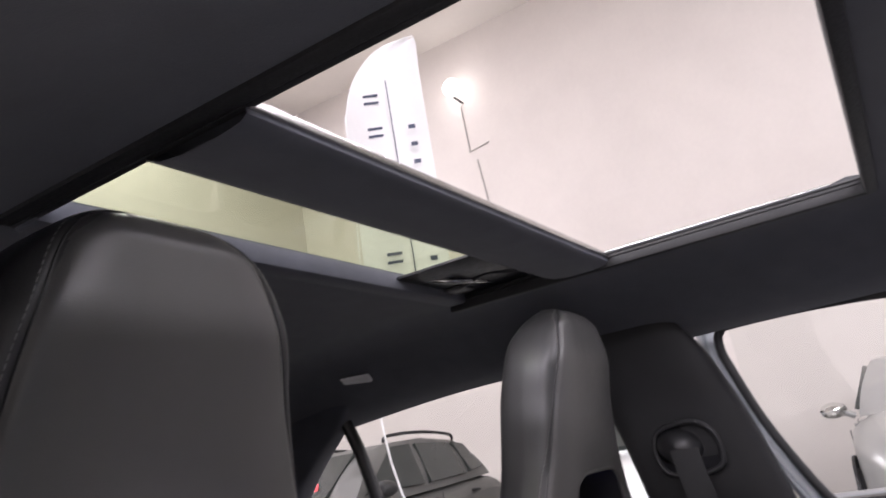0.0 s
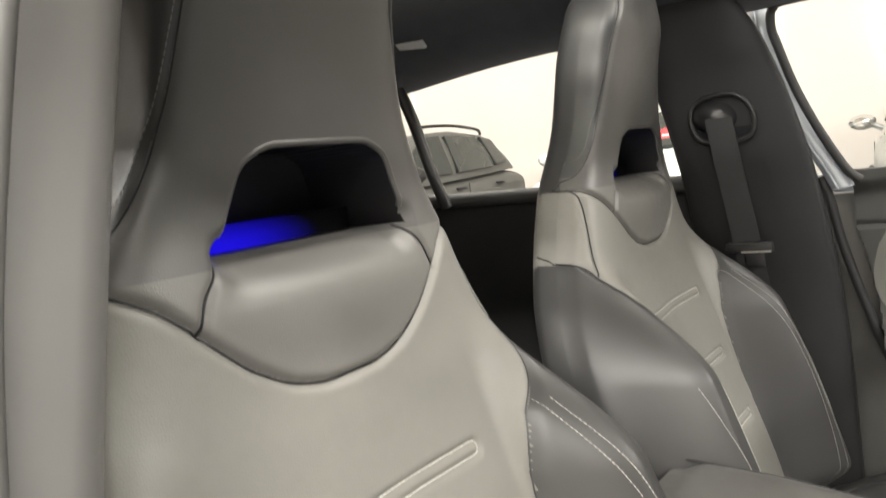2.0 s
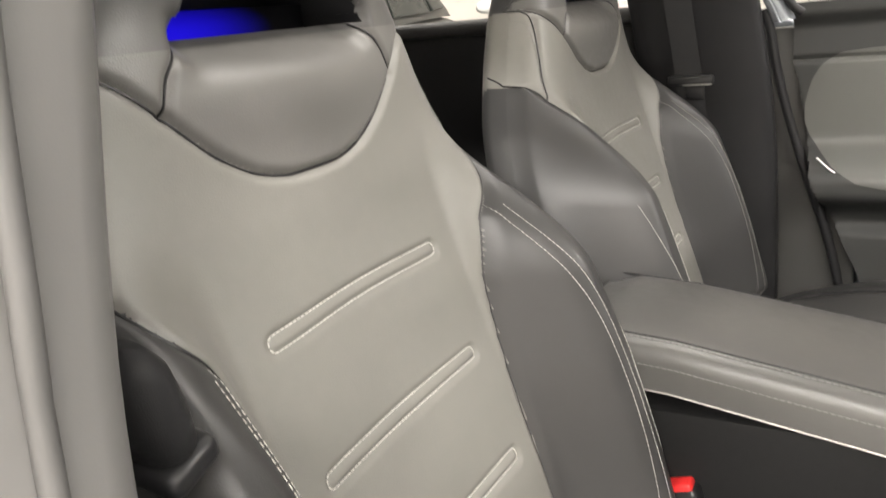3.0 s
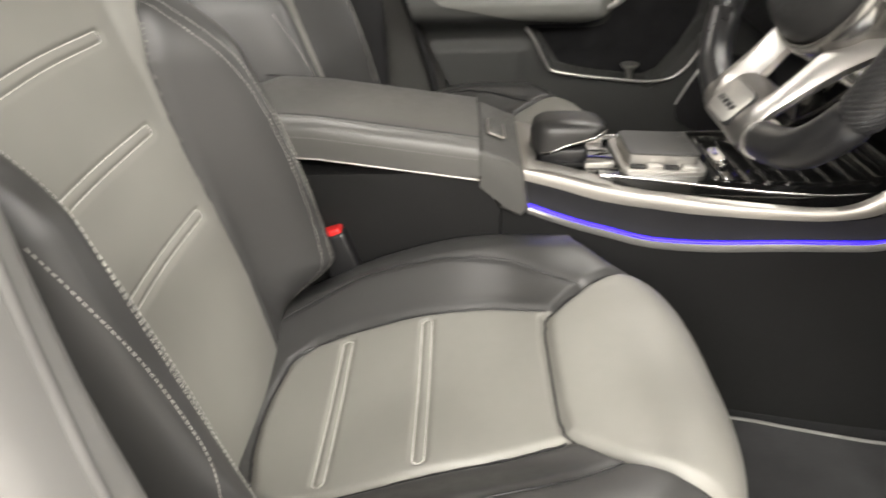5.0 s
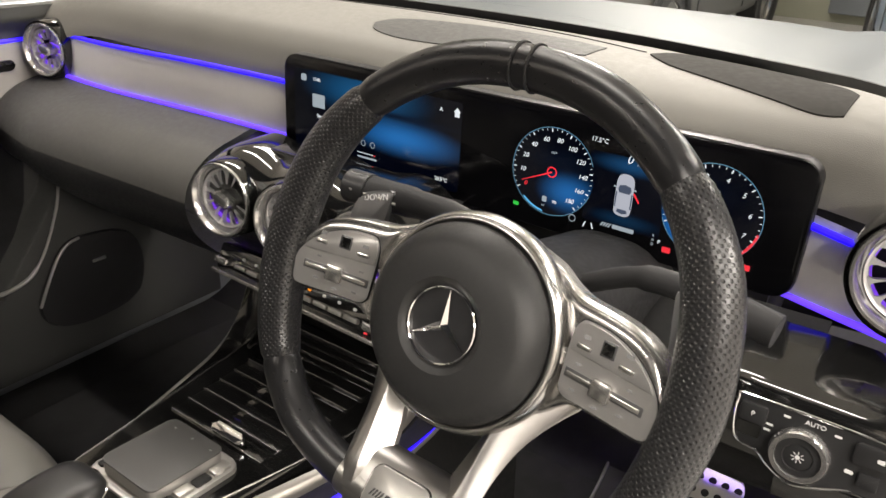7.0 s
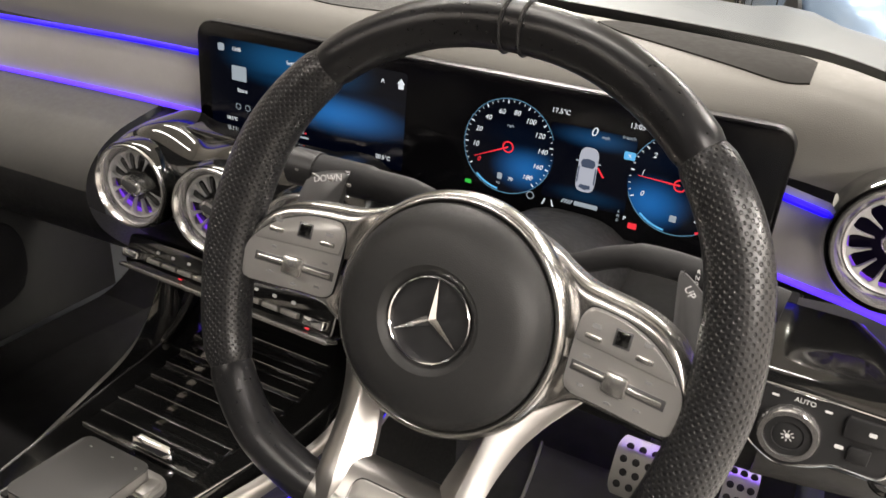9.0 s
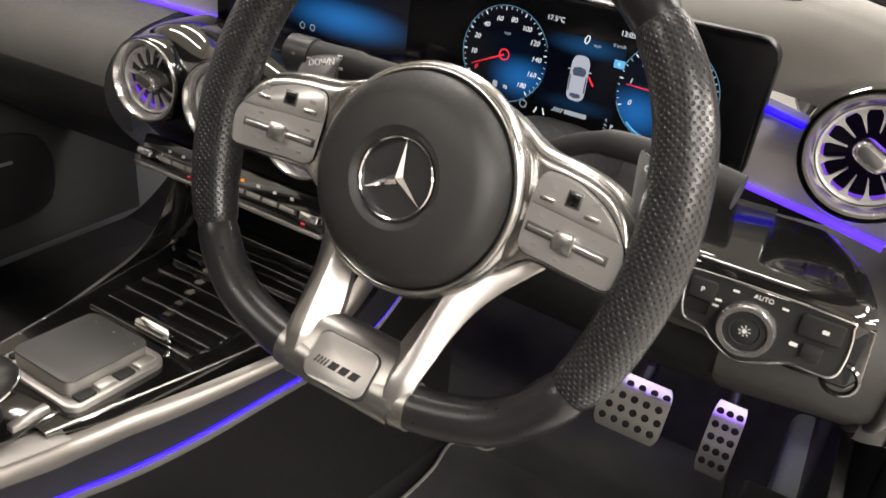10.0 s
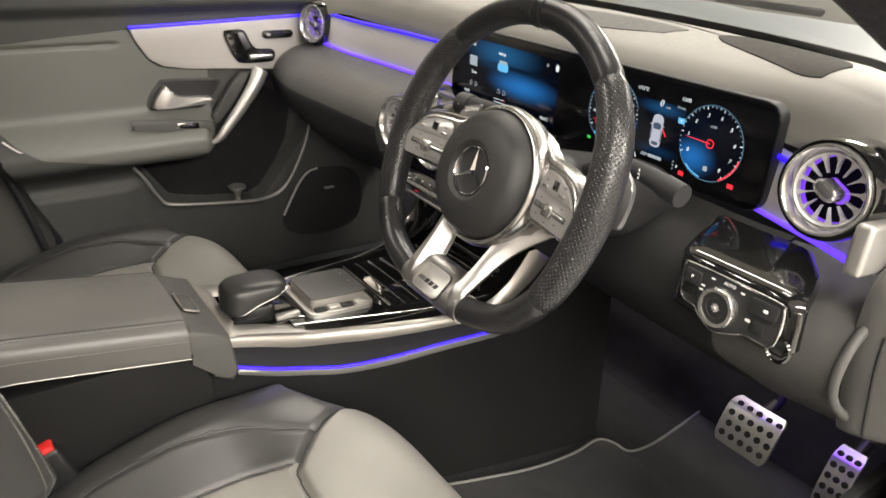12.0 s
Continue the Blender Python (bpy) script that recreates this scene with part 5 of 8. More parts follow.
def perforated():
    """Black leather with a fine pattern of small round holes."""
    m = mat("perforated_leather", (0.017, 0.017, 0.018), 0.31, vary=0.1, scale=20, rvary=0.02)
    t = m.node_tree
    n, l = t.nodes, t.links
    uv = n.new("ShaderNodeUVMap")
    turn = n.new("ShaderNodeMapping")
    turn.inputs["Rotation"].default_value = (0, 0, math.pi / 4)
    turn.inputs["Scale"].default_value = (0.72, 0.72, 1)
    l.new(uv.outputs[0], turn.inputs[0])
    vor = n.new("ShaderNodeTexVoronoi")
    vor.voronoi_dimensions = "2D"
    vor.inputs["Scale"].default_value, vor.inputs["Randomness"].default_value = 1.0, 0.08
    l.new(turn.outputs[0], vor.inputs["Vector"])
    step = n.new("ShaderNodeMapRange")
    step.inputs[1].default_value, step.inputs[2].default_value = 0.16, 0.34
    l.new(vor.outputs["Distance"], step.inputs[0])
    bump = n.new("ShaderNodeBump")
    bump.inputs["Strength"].default_value, bump.inputs["Distance"].default_value = 0.9, 0.0012
    l.new(step.outputs[0], bump.inputs["Height"])
    l.new(bump.outputs[0], n["Principled BSDF"].inputs["Normal"])
    return m


POD = mat("satin_pad_silver", (0.56, 0.55, 0.54), 0.36, 0.85, vary=0.04, scale=12, rvary=0.0)
SPOKE = mat("spoke_silver", (0.50, 0.488, 0.472), 0.27, 1.0, vary=0.03, scale=10, rvary=0.0)
# Spoke silver made rougher, its colour dimmed against lamp glare on the lower spokes.
SPOKE_LOW_DIM = mat("lower_spoke_silver_dimmed", (0.40, 0.39, 0.375), 0.36, 1.0, vary=0.03, scale=10, rvary=0.0)
PRINT = mat("pad_print", (0.24, 0.24, 0.24), 0.5, vary=0.05)
PERFORATED = perforated()
steering_wheel()


# ---- dashboard ----
def dashboard():
    t = thing("dashboard", "soft charcoal dashboard with a grey trim band and violet light lines", "dashboard", (0, 0.4, 0.7))
    # top pad from the windscreen to the edge over the trim band
    xs = np.linspace(-0.70, 0.70, 60)
    prof = spline([(0.66, 1.022), (0.60, 1.034), (0.52, 1.043), (0.42, 1.044), (0.345, 1.036), (0.316, 1.018), (0.303, 0.990), (0.299, 0.972)], 6)
    rows = [[(x, y - (0.035 + 0.42 * min(abs(x), 0.62) ** 2) * max(0.0, y - 0.345) / 0.315, z - 0.035 * smooth01((abs(x) - 0.50) / 0.25)) for x in xs] for y, z in prof]

    def top_z(x, y):
        k = (0.035 + 0.42 * min(abs(x), 0.62) ** 2) / 0.315
        y = (y - 0.345 * k) / (1 - k) if y > 0.345 else y
        return np.interp(y, [p[0] for p in prof[::-1]], [p[1] for p in prof[::-1]]) - 0.035 * smooth01((abs(x) - 0.50) / 0.25)

    part("top_pad", sheet(rows), SOFT_TOP_LIT, t, "soft grained dash top", 60)
    far = spline([(0.310, 0.446), (0.322, 0.472), (0.345, 0.484), (0.40, 0.474), (0.470, 0.448), (0.508, 0.424), (0.522, 0.405)], 5)
    near = spline([(0.309, 0.444), (0.325, 0.424), (0.350, 0.402), (0.40, 0.378), (0.456, 0.356), (0.500, 0.343), (0.521, 0.348)], 5)
    inlay = [[(a[0] + (b[0] - a[0]) * f, a[1] + (b[1] - a[1]) * f) for a, b in zip(far, near)] for f in np.linspace(0, 1, 8)]
    part("dash_inlay", slab([[(x, y, top_z(x, y) + 0.0016) for x, y in r] for r in inlay], (0, 0, -0.004)), INLAY, t, "dark flush inlay in the dash top", 60)
    # Shading on the dash top over the screens, laid on as a darker sheet.
    far = spline([(-0.030, 0.388), (-0.022, 0.420), (0.020, 0.443), (0.10, 0.460), (0.19, 0.458), (0.26, 0.440)], 5)
    near = spline([(-0.029, 0.384), (-0.010, 0.362), (0.035, 0.350), (0.10, 0.352), (0.19, 0.366), (0.258, 0.392)], 5)
    inlay = [[(a[0] + (b[0] - a[0]) * f, a[1] + (b[1] - a[1]) * f) for a, b in zip(far, near)] for f in np.linspace(0, 1, 8)]
    part("centre_shade", slab([[(x, y, top_z(x, y) + 0.0014) for x, y in r] for r in inlay], (0, 0, -0.004)), SOFT, t, "dark strip over the screens, shading of the dash top", 60)
    part("dash_line", tube([(x, y, top_z(x, y) + 0.0002) for x, y in spline([(-0.42, 0.455), (-0.2, 0.50), (0.009, 0.515), (0.105, 0.511), (0.20, 0.492), (0.30, 0.455)], 6)], 0.0012, 6), DARK, t, "thin joint line in the dash top")
    # trim band between the two light lines
    band = [(0.296, 0.974), (0.292, 0.955), (0.289, 0.93), (0.289, 0.905)]
    part("trim_band", sheet([[(x, y + 0.02 * smooth01((abs(x) - 0.45) / 0.3), z - 0.012 * smooth01((abs(x) - 0.1) / 0.6)) for x in np.linspace(-0.70, 0.505, 50)] for y, z in band]), BAND, t, "satin grey trim band")
    right = spline([(0.505, 0.895), (0.564, 0.886), (0.599, 0.881), (0.632, 0.875), (0.66, 0.870)], 5)
    part("trim_band", sheet([[(x, 0.298 - 0.011 * f, 0.966 - 0.20 * (x - 0.52) + (z - 0.966 + 0.20 * (x - 0.52)) * f) for x, z in right] for f in np.linspace(0, 1, 5)]), BAND, t, "satin grey trim band beside the vent")
    part("light_line", tube([(x, 0.2852, z) for x, z in right[:18]], np.linspace(0.0026, 0.0046, 18), 8), LED_GLOW, t, "glowing violet light line")
    part("light_line", tube([(x, 0.2920, 0.9580 - 0.20 * (x - 0.52)) for x in np.linspace(0.520, 0.575, 6)], 0.0034, 8), LED, t, "glowing violet light line")
    for z, r, y in ((0.973, 0.0034, 0.2935), (0.906, 0.0034, 0.2855)):
        for x0, x1 in ((-0.66, -0.085),):
            part("light_line", tube([(x, y + 0.02 * smooth01((abs(x) - 0.45) / 0.3), z - 0.012 * smooth01((abs(x) - 0.1) / 0.6)) for x in np.linspace(x0, x1, 24)], r, 8), LED if z > 0.95 else LED_GLOW, t, "glowing violet light line")
    # rolled lower pad
    low = spline([(0.289, 0.905), (0.262, 0.899), (0.215, 0.886), (0.180, 0.860), (0.168, 0.825), (0.180, 0.785), (0.215, 0.745), (0.27, 0.70), (0.36, 0.64), (0.48, 0.60)], 6)
    def lower(x0, x1, n, back=0.0, first=0, last=99, drop=0.0):
        return sheet([[(x, y + 0.03 * smooth01((abs(x) - 0.5) / 0.22) + back, z - drop * smooth01((z - 0.70) / 0.15) - 0.012 * smooth01((abs(x) - 0.1) / 0.6)) for x in np.linspace(x0, x1, n)] for y, z in low[first:last]])
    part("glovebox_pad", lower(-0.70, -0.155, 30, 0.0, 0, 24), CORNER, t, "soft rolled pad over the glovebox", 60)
    part("glovebox_door", lower(-0.70, -0.155, 30, 0.0, 23, 60), DARK, t, "dark glovebox door", 60)
    part("centre_pad", lower(-0.155, 0.19, 14, 0.035), DARK, t, sharp=60)
    part("knee_pad", lower(0.56, 0.687, 8, 0.012, drop=0.028), KNEE_SHADED, t, "grained knee panel, darkened for shade", 60)
    # The panel below the column takes the same shade-darkened plastic.
    part("column_panel", lower(0.19, 0.56, 18, 0.012, drop=0.024), CONSOLE_SHADED, t, "dark plastic panel under the column", 60)
    part("knee_lip", tube([(0.687, y + 0.012 + 0.03 * smooth01((0.687 - 0.5) / 0.22), z - 0.028 * smooth01((z - 0.70) / 0.15) - 0.012 * smooth01((0.687 - 0.1) / 0.6)) for y, z in low[8:]], 0.0055, 10, up=(1, 0, 0)), SOFT, t, "rounded lip of the knee panel")
    return t


dashboard()


def side_grille():
    t = thing("defroster_grille", "dark slotted side window grille in the dash top", "air vent", (0.62, 0.50, 1.03))
    M = frame3((0.660, 0.352, 1.0135), (0.68, 0.73, -0.02), (-0.73, 0.68, 0.12))
    part("recess", prism(round_rect(0.100, 0.034, 0.016, 6), M @ Matrix.Translation((0, 0, -0.004)), 0.0055, 0.001), DARK, t, "dark recess")
    for k in range(6):
        part("slat", moved(box(-0.042, 0.042, -0.0011, 0.0011, 0.0012, 0.0036, 0.0005), M @ Matrix.Translation((0, -0.0125 + 0.005 * k, 0))), HARD, t)


side_grille()


def lit(name, col, strength=1.0):
    m = bpy.data.materials.new(name)
    m.use_nodes = True
    b = m.node_tree.nodes["Principled BSDF"]
    b.inputs["Base Color"].default_value = (0, 0, 0, 1)
    b.inputs["Emission Color"].default_value, b.inputs["Emission Strength"].default_value = (*col, 1), strength
    return m


def lit_spots(name, spots, base=(0.0005, 0.001, 0.004)):
    """A screen picture of soft blue glows: each spot is (place, half sizes in x and z, colour)."""
    m = bpy.data.materials.new(name)
    m.use_nodes = True
    t = m.node_tree
    n, l = t.nodes, t.links
    b = n["Principled BSDF"]
    b.inputs["Base Color"].default_value, b.inputs["Roughness"].default_value = (0, 0, 0, 1), 0.15
    b.inputs["Emission Strength"].default_value = 1.0
    geo = n.new("ShaderNodeNewGeometry")
    last = None
    for (x, z), (rx, rz), col in spots:
        sub = n.new("ShaderNodeVectorMath")
        sub.operation = "SUBTRACT"
        l.new(geo.outputs["Position"], sub.inputs[0])
        sub.inputs[1].default_value = (x, 0, z)
        mul = n.new("ShaderNodeVectorMath")
        mul.operation = "MULTIPLY"
        l.new(sub.outputs[0], mul.inputs[0])
        mul.inputs[1].default_value = (1 / rx, 0, 1 / rz)
        ln = n.new("ShaderNodeVectorMath")
        ln.operation = "LENGTH"
        l.new(mul.outputs[0], ln.inputs[0])
        rg = n.new("ShaderNodeMapRange")
        rg.interpolation_type = "SMOOTHSTEP"
        rg.inputs[3].default_value, rg.inputs[4].default_value = 1.0, 0.0
        l.new(ln.outputs["Value"], rg.inputs[0])
        mix = n.new("ShaderNodeMix")
        mix.data_type = "RGBA"
        l.new(rg.outputs[0], mix.inputs[0])
        if last:
            l.new(last, mix.inputs[6])
        else:
            mix.inputs[6].default_value = (*base, 1)
        mix.inputs[7].default_value = (*col, 1)
        last = mix.outputs[2]
    l.new(last, b.inputs["Emission Color"])
    return m


L_RIM = lit("lit_rim", (0.10, 0.26, 0.42))
L_WHITE, L_GREY, L_CYAN, L_RED, L_GREEN, L_ORANGE = lit("lit_white", (0.75, 0.82, 0.9)), lit("lit_grey", (0.30, 0.36, 0.42)), lit("lit_cyan", (0.10, 0.45, 0.85)), lit("lit_red", (0.85, 0.03, 0.05)), lit("lit_green", (0.02, 0.5, 0.06)), lit("lit_orange", (0.9, 0.28, 0.02))


def display():
    t = thing("twin_display", "wide black twin screen showing dials and a blue menu", "car display", (0.22, 0.29, 0.89))
    M = frame3((0.217, 0.280, 0.952), (1, 0, 0), (0, 0.035, 1))
    part("housing", prism(round_rect(0.610, 0.124, 0.018, 8, 0.004), M @ Matrix.Translation((0, 0, -0.016)), 0.0155, 0.002), DARK, t)
    part("cover_glass", prism(round_rect(0.608, 0.122, 0.017, 8, 0.004), M, 0.002, 0.001), SCREEN, t, "glossy black screen glass")
    top = M @ Matrix.Translation((0, 0, 0.0021))

    def at(x, y, k=0):
        return top @ Matrix.Translation((x, y, 0.0001 + 0.00025 * k))

    def plate(name, poly, k, material, parent=t, label=""):
        return part(name, prism(poly, at(0, 0, k), 0.0001, 0), material, parent, label)

    def ring(name, cx, cy, r0, r1, a0, a1, material, k, parent, n=40):
        pts = [(cx + r * math.cos(radians(a)), cy + r * math.sin(radians(a))) for r, seq in ((r1, np.linspace(a0, a1, n)), (r0, np.linspace(a1, a0, n))) for a in seq]
        vs = [tuple(at(0, 0, k) @ Vector((x, y, 0.0001))) for x, y in pts]
        m = 2 * n
        return part(name, (vs, [[i, i + 1, m - 2 - i, m - 1 - i] for i in range(n - 1)]), material, parent)

    # menu screen
    menu = plate("menu_screen", round_rect(0.246, 0.098, 0.003, 3, -0.160, -0.002), 0, lit_spots("menu_glow", [((0.045, 0.985), (0.11, 0.035), (0.006, 0.075, 0.20)), ((0.10, 0.945), (0.10, 0.026), (0.010, 0.13, 0.42)), ((0.085, 0.968), (0.12, 0.006), (0.001, 0.006, 0.02))]), t, "blue glowing menu screen")
    for body, x, y, size, al in (("13:05", -0.252, 0.037, 0.0055, "LEFT"), ("Store", -0.246, -0.006, 0.0062, "LEFT"), ("18.5\u00b0C", -0.262, -0.039, 0.0055, "LEFT"), ("Settings", -0.180, 0.034, 0.006, "LEFT"), ("20.5\u00b0C", -0.068, -0.041, 0.0060, "LEFT"), ("A", -0.066, 0.036, 0.006, "LEFT")):
        words(body, size, at(x, y, 1), L_WHITE, menu, align=al)
    plate("menu_icon", round_rect(0.009, 0.008, 0.002, 3, -0.267, 0.037), 1, L_GREY, menu)
    plate("menu_icon", [(-0.048, 0.036), (-0.0435, 0.041), (-0.039, 0.036), (-0.0405, 0.036), (-0.0405, 0.031), (-0.0465, 0.031), (-0.0465, 0.036)], 1, L_WHITE, menu)
    plate("menu_icon", round_rect(0.020, 0.016, 0.001, 2, -0.243, 0.012), 1, L_GREY, menu)
    plate("menu_icon", round_rect(0.026, 0.013, 0.005, 4, -0.166, 0.014), 1, L_CYAN, menu)
    plate("menu_icon", round_rect(0.020, 0.006, 0.003, 4, -0.166, 0.021), 1, L_GREY, menu)
    for x in (-0.245, -0.232, -0.172, -0.158):
        ring("menu_icon", x, -0.024, 0.0028, 0.0036, 0, 360, L_GREY, 1, menu, 20)
    for x in range(8):
        plate("menu_mark", round_rect(0.0022, 0.0012, 0.0004, 1, -0.180 + 0.0036 * x, -0.036), 1, L_WHITE if x < 7 else L_RED, menu)
    plate("menu_mark", round_rect(0.030, 0.0022, 0.001, 1, -0.166, -0.041), 1, L_GREY, menu)
    # dials
    dial_glow = lit_spots("dial_glow", [((0.310, 0.934), (0.040, 0.026), (0.008, 0.11, 0.36)), ((0.425, 0.930), (0.040, 0.028), (0.008, 0.12, 0.40)), ((0.300, 0.963), (0.05, 0.018), (0.0008, 0.003, 0.010)), ((0.43, 0.968), (0.05, 0.020), (0.0008, 0.003, 0.010))])
    for cx, kind in ((0.073, 0), (0.230, 1)):
        cy, r = -0.001, 0.0445
        d = plate("dial", [(cx + r * math.cos(g), cy + r * math.sin(g)) for g in np.linspace(0, 2 * math.pi, 48)[:-1]], 0, dial_glow, t, "round lit dial with white figures")
        ring("dial_rim", cx, cy, r * 0.992, r * 1.006, 20 if not kind else -160, 340 if not kind else 160, L_RIM, 1, d, 60)
        if kind:
            ring("red_band", cx, cy, r * 0.95, r, -62, -12, L_RED, 2, d, 16)
        ring("fuel_arc", cx, cy, r * 0.93, r * 0.97, 228, 262, L_CYAN, 2, d, 12)
        a0, a1, ticks = (212, -48, 37) if not kind else (205, -55, 33)
        for k in range(ticks):
            g = radians(a0 + (a1 - a0) * k / (ticks - 1))
            big = k % 4 == 0
            p0, p1 = r * (0.90 if big else 0.935), r * 0.975
            w = 0.00055 if big else 0.0003
            nx, ny = -math.sin(g) * w, math.cos(g) * w
            c, s = math.cos(g), math.sin(g)
            plate("tick", [(cx + p0 * c - nx, cy + p0 * s - ny), (cx + p1 * c - nx, cy + p1 * s - ny), (cx + p1 * c + nx, cy + p1 * s + ny), (cx + p0 * c + nx, cy + p0 * s + ny)], 2, L_WHITE, d)
        figures = ("0", "10", "20", "40", "60", "80", "100", "120", "140", "160", "180") if not kind else tuple("012345678")
        for k, body in enumerate(figures):
            g = radians(a0 + (a1 - a0) * k / (len(figures) - 1))
            words(body, 0.0066, at(cx + 0.74 * r * math.cos(g), cy + 0.74 * r * math.sin(g), 2), L_WHITE if k or kind else L_RED, d, "figure", shear=0.2)
        na = 205 if not kind else 178
        c, s = math.cos(radians(na)), math.sin(radians(na))
        plate("needle", [(cx - 0.0008 * s, cy + 0.0008 * c), (cx + 0.036 * c - 0.0003 * s, cy + 0.036 * s + 0.0003 * c), (cx + 0.036 * c + 0.0003 * s, cy + 0.036 * s - 0.0003 * c), (cx + 0.0008 * s, cy - 0.0008 * c)], 3, L_RED, d, "red needle")
        ring("needle_hub", cx, cy, 0.0042, 0.0056, 0, 360, L_RED, 3, d, 24)
        words("mph" if not kind else "x1000", 0.0036, at(cx, cy + 0.020, 2), L_GREY, d)
        if not kind:
            words("70", 0.0048, at(cx + 0.006, cy - 0.030, 2), L_WHITE, d)
            plate("pump_icon", round_rect(0.005, 0.006, 0.001, 2, cx - 0.005, cy - 0.029), 2, L_GREY, d)
            words("1/2", 0.003, at(cx - 0.006, cy - 0.036, 2), L_GREY, d)
        else:
            plate("pump_icon", round_rect(0.006, 0.006, 0.001, 2, cx, cy - 0.030), 2, L_GREY, d)
    # middle information
    mid = plate("trip_screen", round_rect(0.078, 0.070, 0.003, 3, 0.1495, -0.004), -0.2, lit_spots("trip_glow", [((0.370, 0.975), (0.048, 0.012), (0.006, 0.05, 0.14)), ((0.370, 0.922), (0.045, 0.010), (0.001, 0.018, 0.05))]), t, "dim blue trip screen with a car outline")
    words("17.5\u00b0C", 0.0062, at(0.118, 0.041, 2), L_WHITE, mid)
    words("0", 0.0115, at(0.150, 0.029, 2), L_WHITE, mid, shear=0.2)
    words("mph", 0.0040, at(0.161, 0.026, 2), L_GREY, mid)
    words("13:05", 0.0062, at(0.186, 0.041, 2), L_WHITE, mid)
    words("0 km/h", 0.0042, at(0.181, 0.030, 2), L_GREY, mid)
    body = [tuple(p) for p in spline([(0.1495, 0.0150), (0.1550, 0.0138), (0.1578, 0.0090), (0.1582, -0.0010), (0.1582, -0.0170), (0.1572, -0.0232), (0.1540, -0.0258), (0.1495, -0.0262), (0.1450, -0.0258), (0.1418, -0.0232), (0.1408, -0.0170), (0.1408, -0.0010), (0.1412, 0.0090), (0.1440, 0.0138)], 3, closed=True)]
    car = plate("car_outline", body, 2, lit("lit_pale", (0.40, 0.43, 0.52)), mid, "pale car seen from above")
    dim = lit("lit_dark", (0.05, 0.07, 0.12))
    plate("car_window", [(0.1428, 0.0000), (0.1440, 0.0035), (0.1495, 0.0048), (0.1550, 0.0035), (0.1562, 0.0000), (0.1545, -0.0035), (0.1445, -0.0035)], 3, dim, mid)
    plate("car_window", [(0.1440, -0.0225), (0.1495, -0.0242), (0.1550, -0.0225), (0.1540, -0.0195), (0.1450, -0.0195)], 3, dim, mid)
    for x in (0.1418, 0.1572):
        plate("car_window", round_rect(0.0012, 0.0150, 0.0005, 2, x, -0.0105), 3, dim, mid)
        plate("car_mirror", round_rect(0.0030, 0.0014, 0.0006, 2, x + (0.0022 if x > 0.15 else -0.0022), 0.0015), 3, L_GREY, mid)
    plate("open_door_mark", [(0.158, -0.002), (0.1592, -0.001), (0.1655, -0.009), (0.1640, -0.010)], 3, L_RED, mid, "red open door")
    plate("close_mark", round_rect(0.010, 0.007, 0.001, 2, 0.184, 0.015), 2, L_CYAN, mid)
    words("x", 0.006, at(0.184, 0.0155, 3), L_WHITE, mid)
    for k in range(4):
        plate("badge_bar", [(0.1300 + 0.0026 * k, -0.0405), (0.1316 + 0.0026 * k, -0.0405), (0.1340 + 0.0026 * k, -0.0365), (0.1324 + 0.0026 * k, -0.0365)], 2, L_GREY, mid)
    plate("badge_bar", round_rect(0.022, 0.0042, 0.001, 2, 0.1535, -0.0385), 2, L_GREY, mid)
    words("P", 0.0052, at(0.1895, -0.041, 2), L_WHITE, mid)
    for k, ch in enumerate("RND"):
        words(ch, 0.0034, at(0.1835, -0.036 - 0.0042 * k, 2), L_GREY, mid)
    plate("sport_mark", round_rect(0.008, 0.0055, 0.001, 2, 0.1975, -0.0465), 2, L_RED, mid)
    plate("lane_mark", [(0.112, -0.047), (0.1135, -0.047), (0.1155, -0.041), (0.1145, -0.041)], 2, L_WHITE, mid)
    plate("lane_mark", [(0.124, -0.047), (0.1225, -0.047), (0.1205, -0.041), (0.1215, -0.041)], 2, L_WHITE, mid)
    ring("assist_mark", 0.1005, -0.0415, 0.0030, 0.0038, 0, 360, L_GREY, 2, mid, 20)
    plate("light_mark", round_rect(0.0065, 0.004, 0.001, 2, 0.0365, -0.0425), 2, L_GREEN, t, "green light symbol")
    plate("brake_mark", round_rect(0.0085, 0.0055, 0.001, 2, 0.268, -0.0415), 2, L_RED, t, "red brake warning symbol")


display()


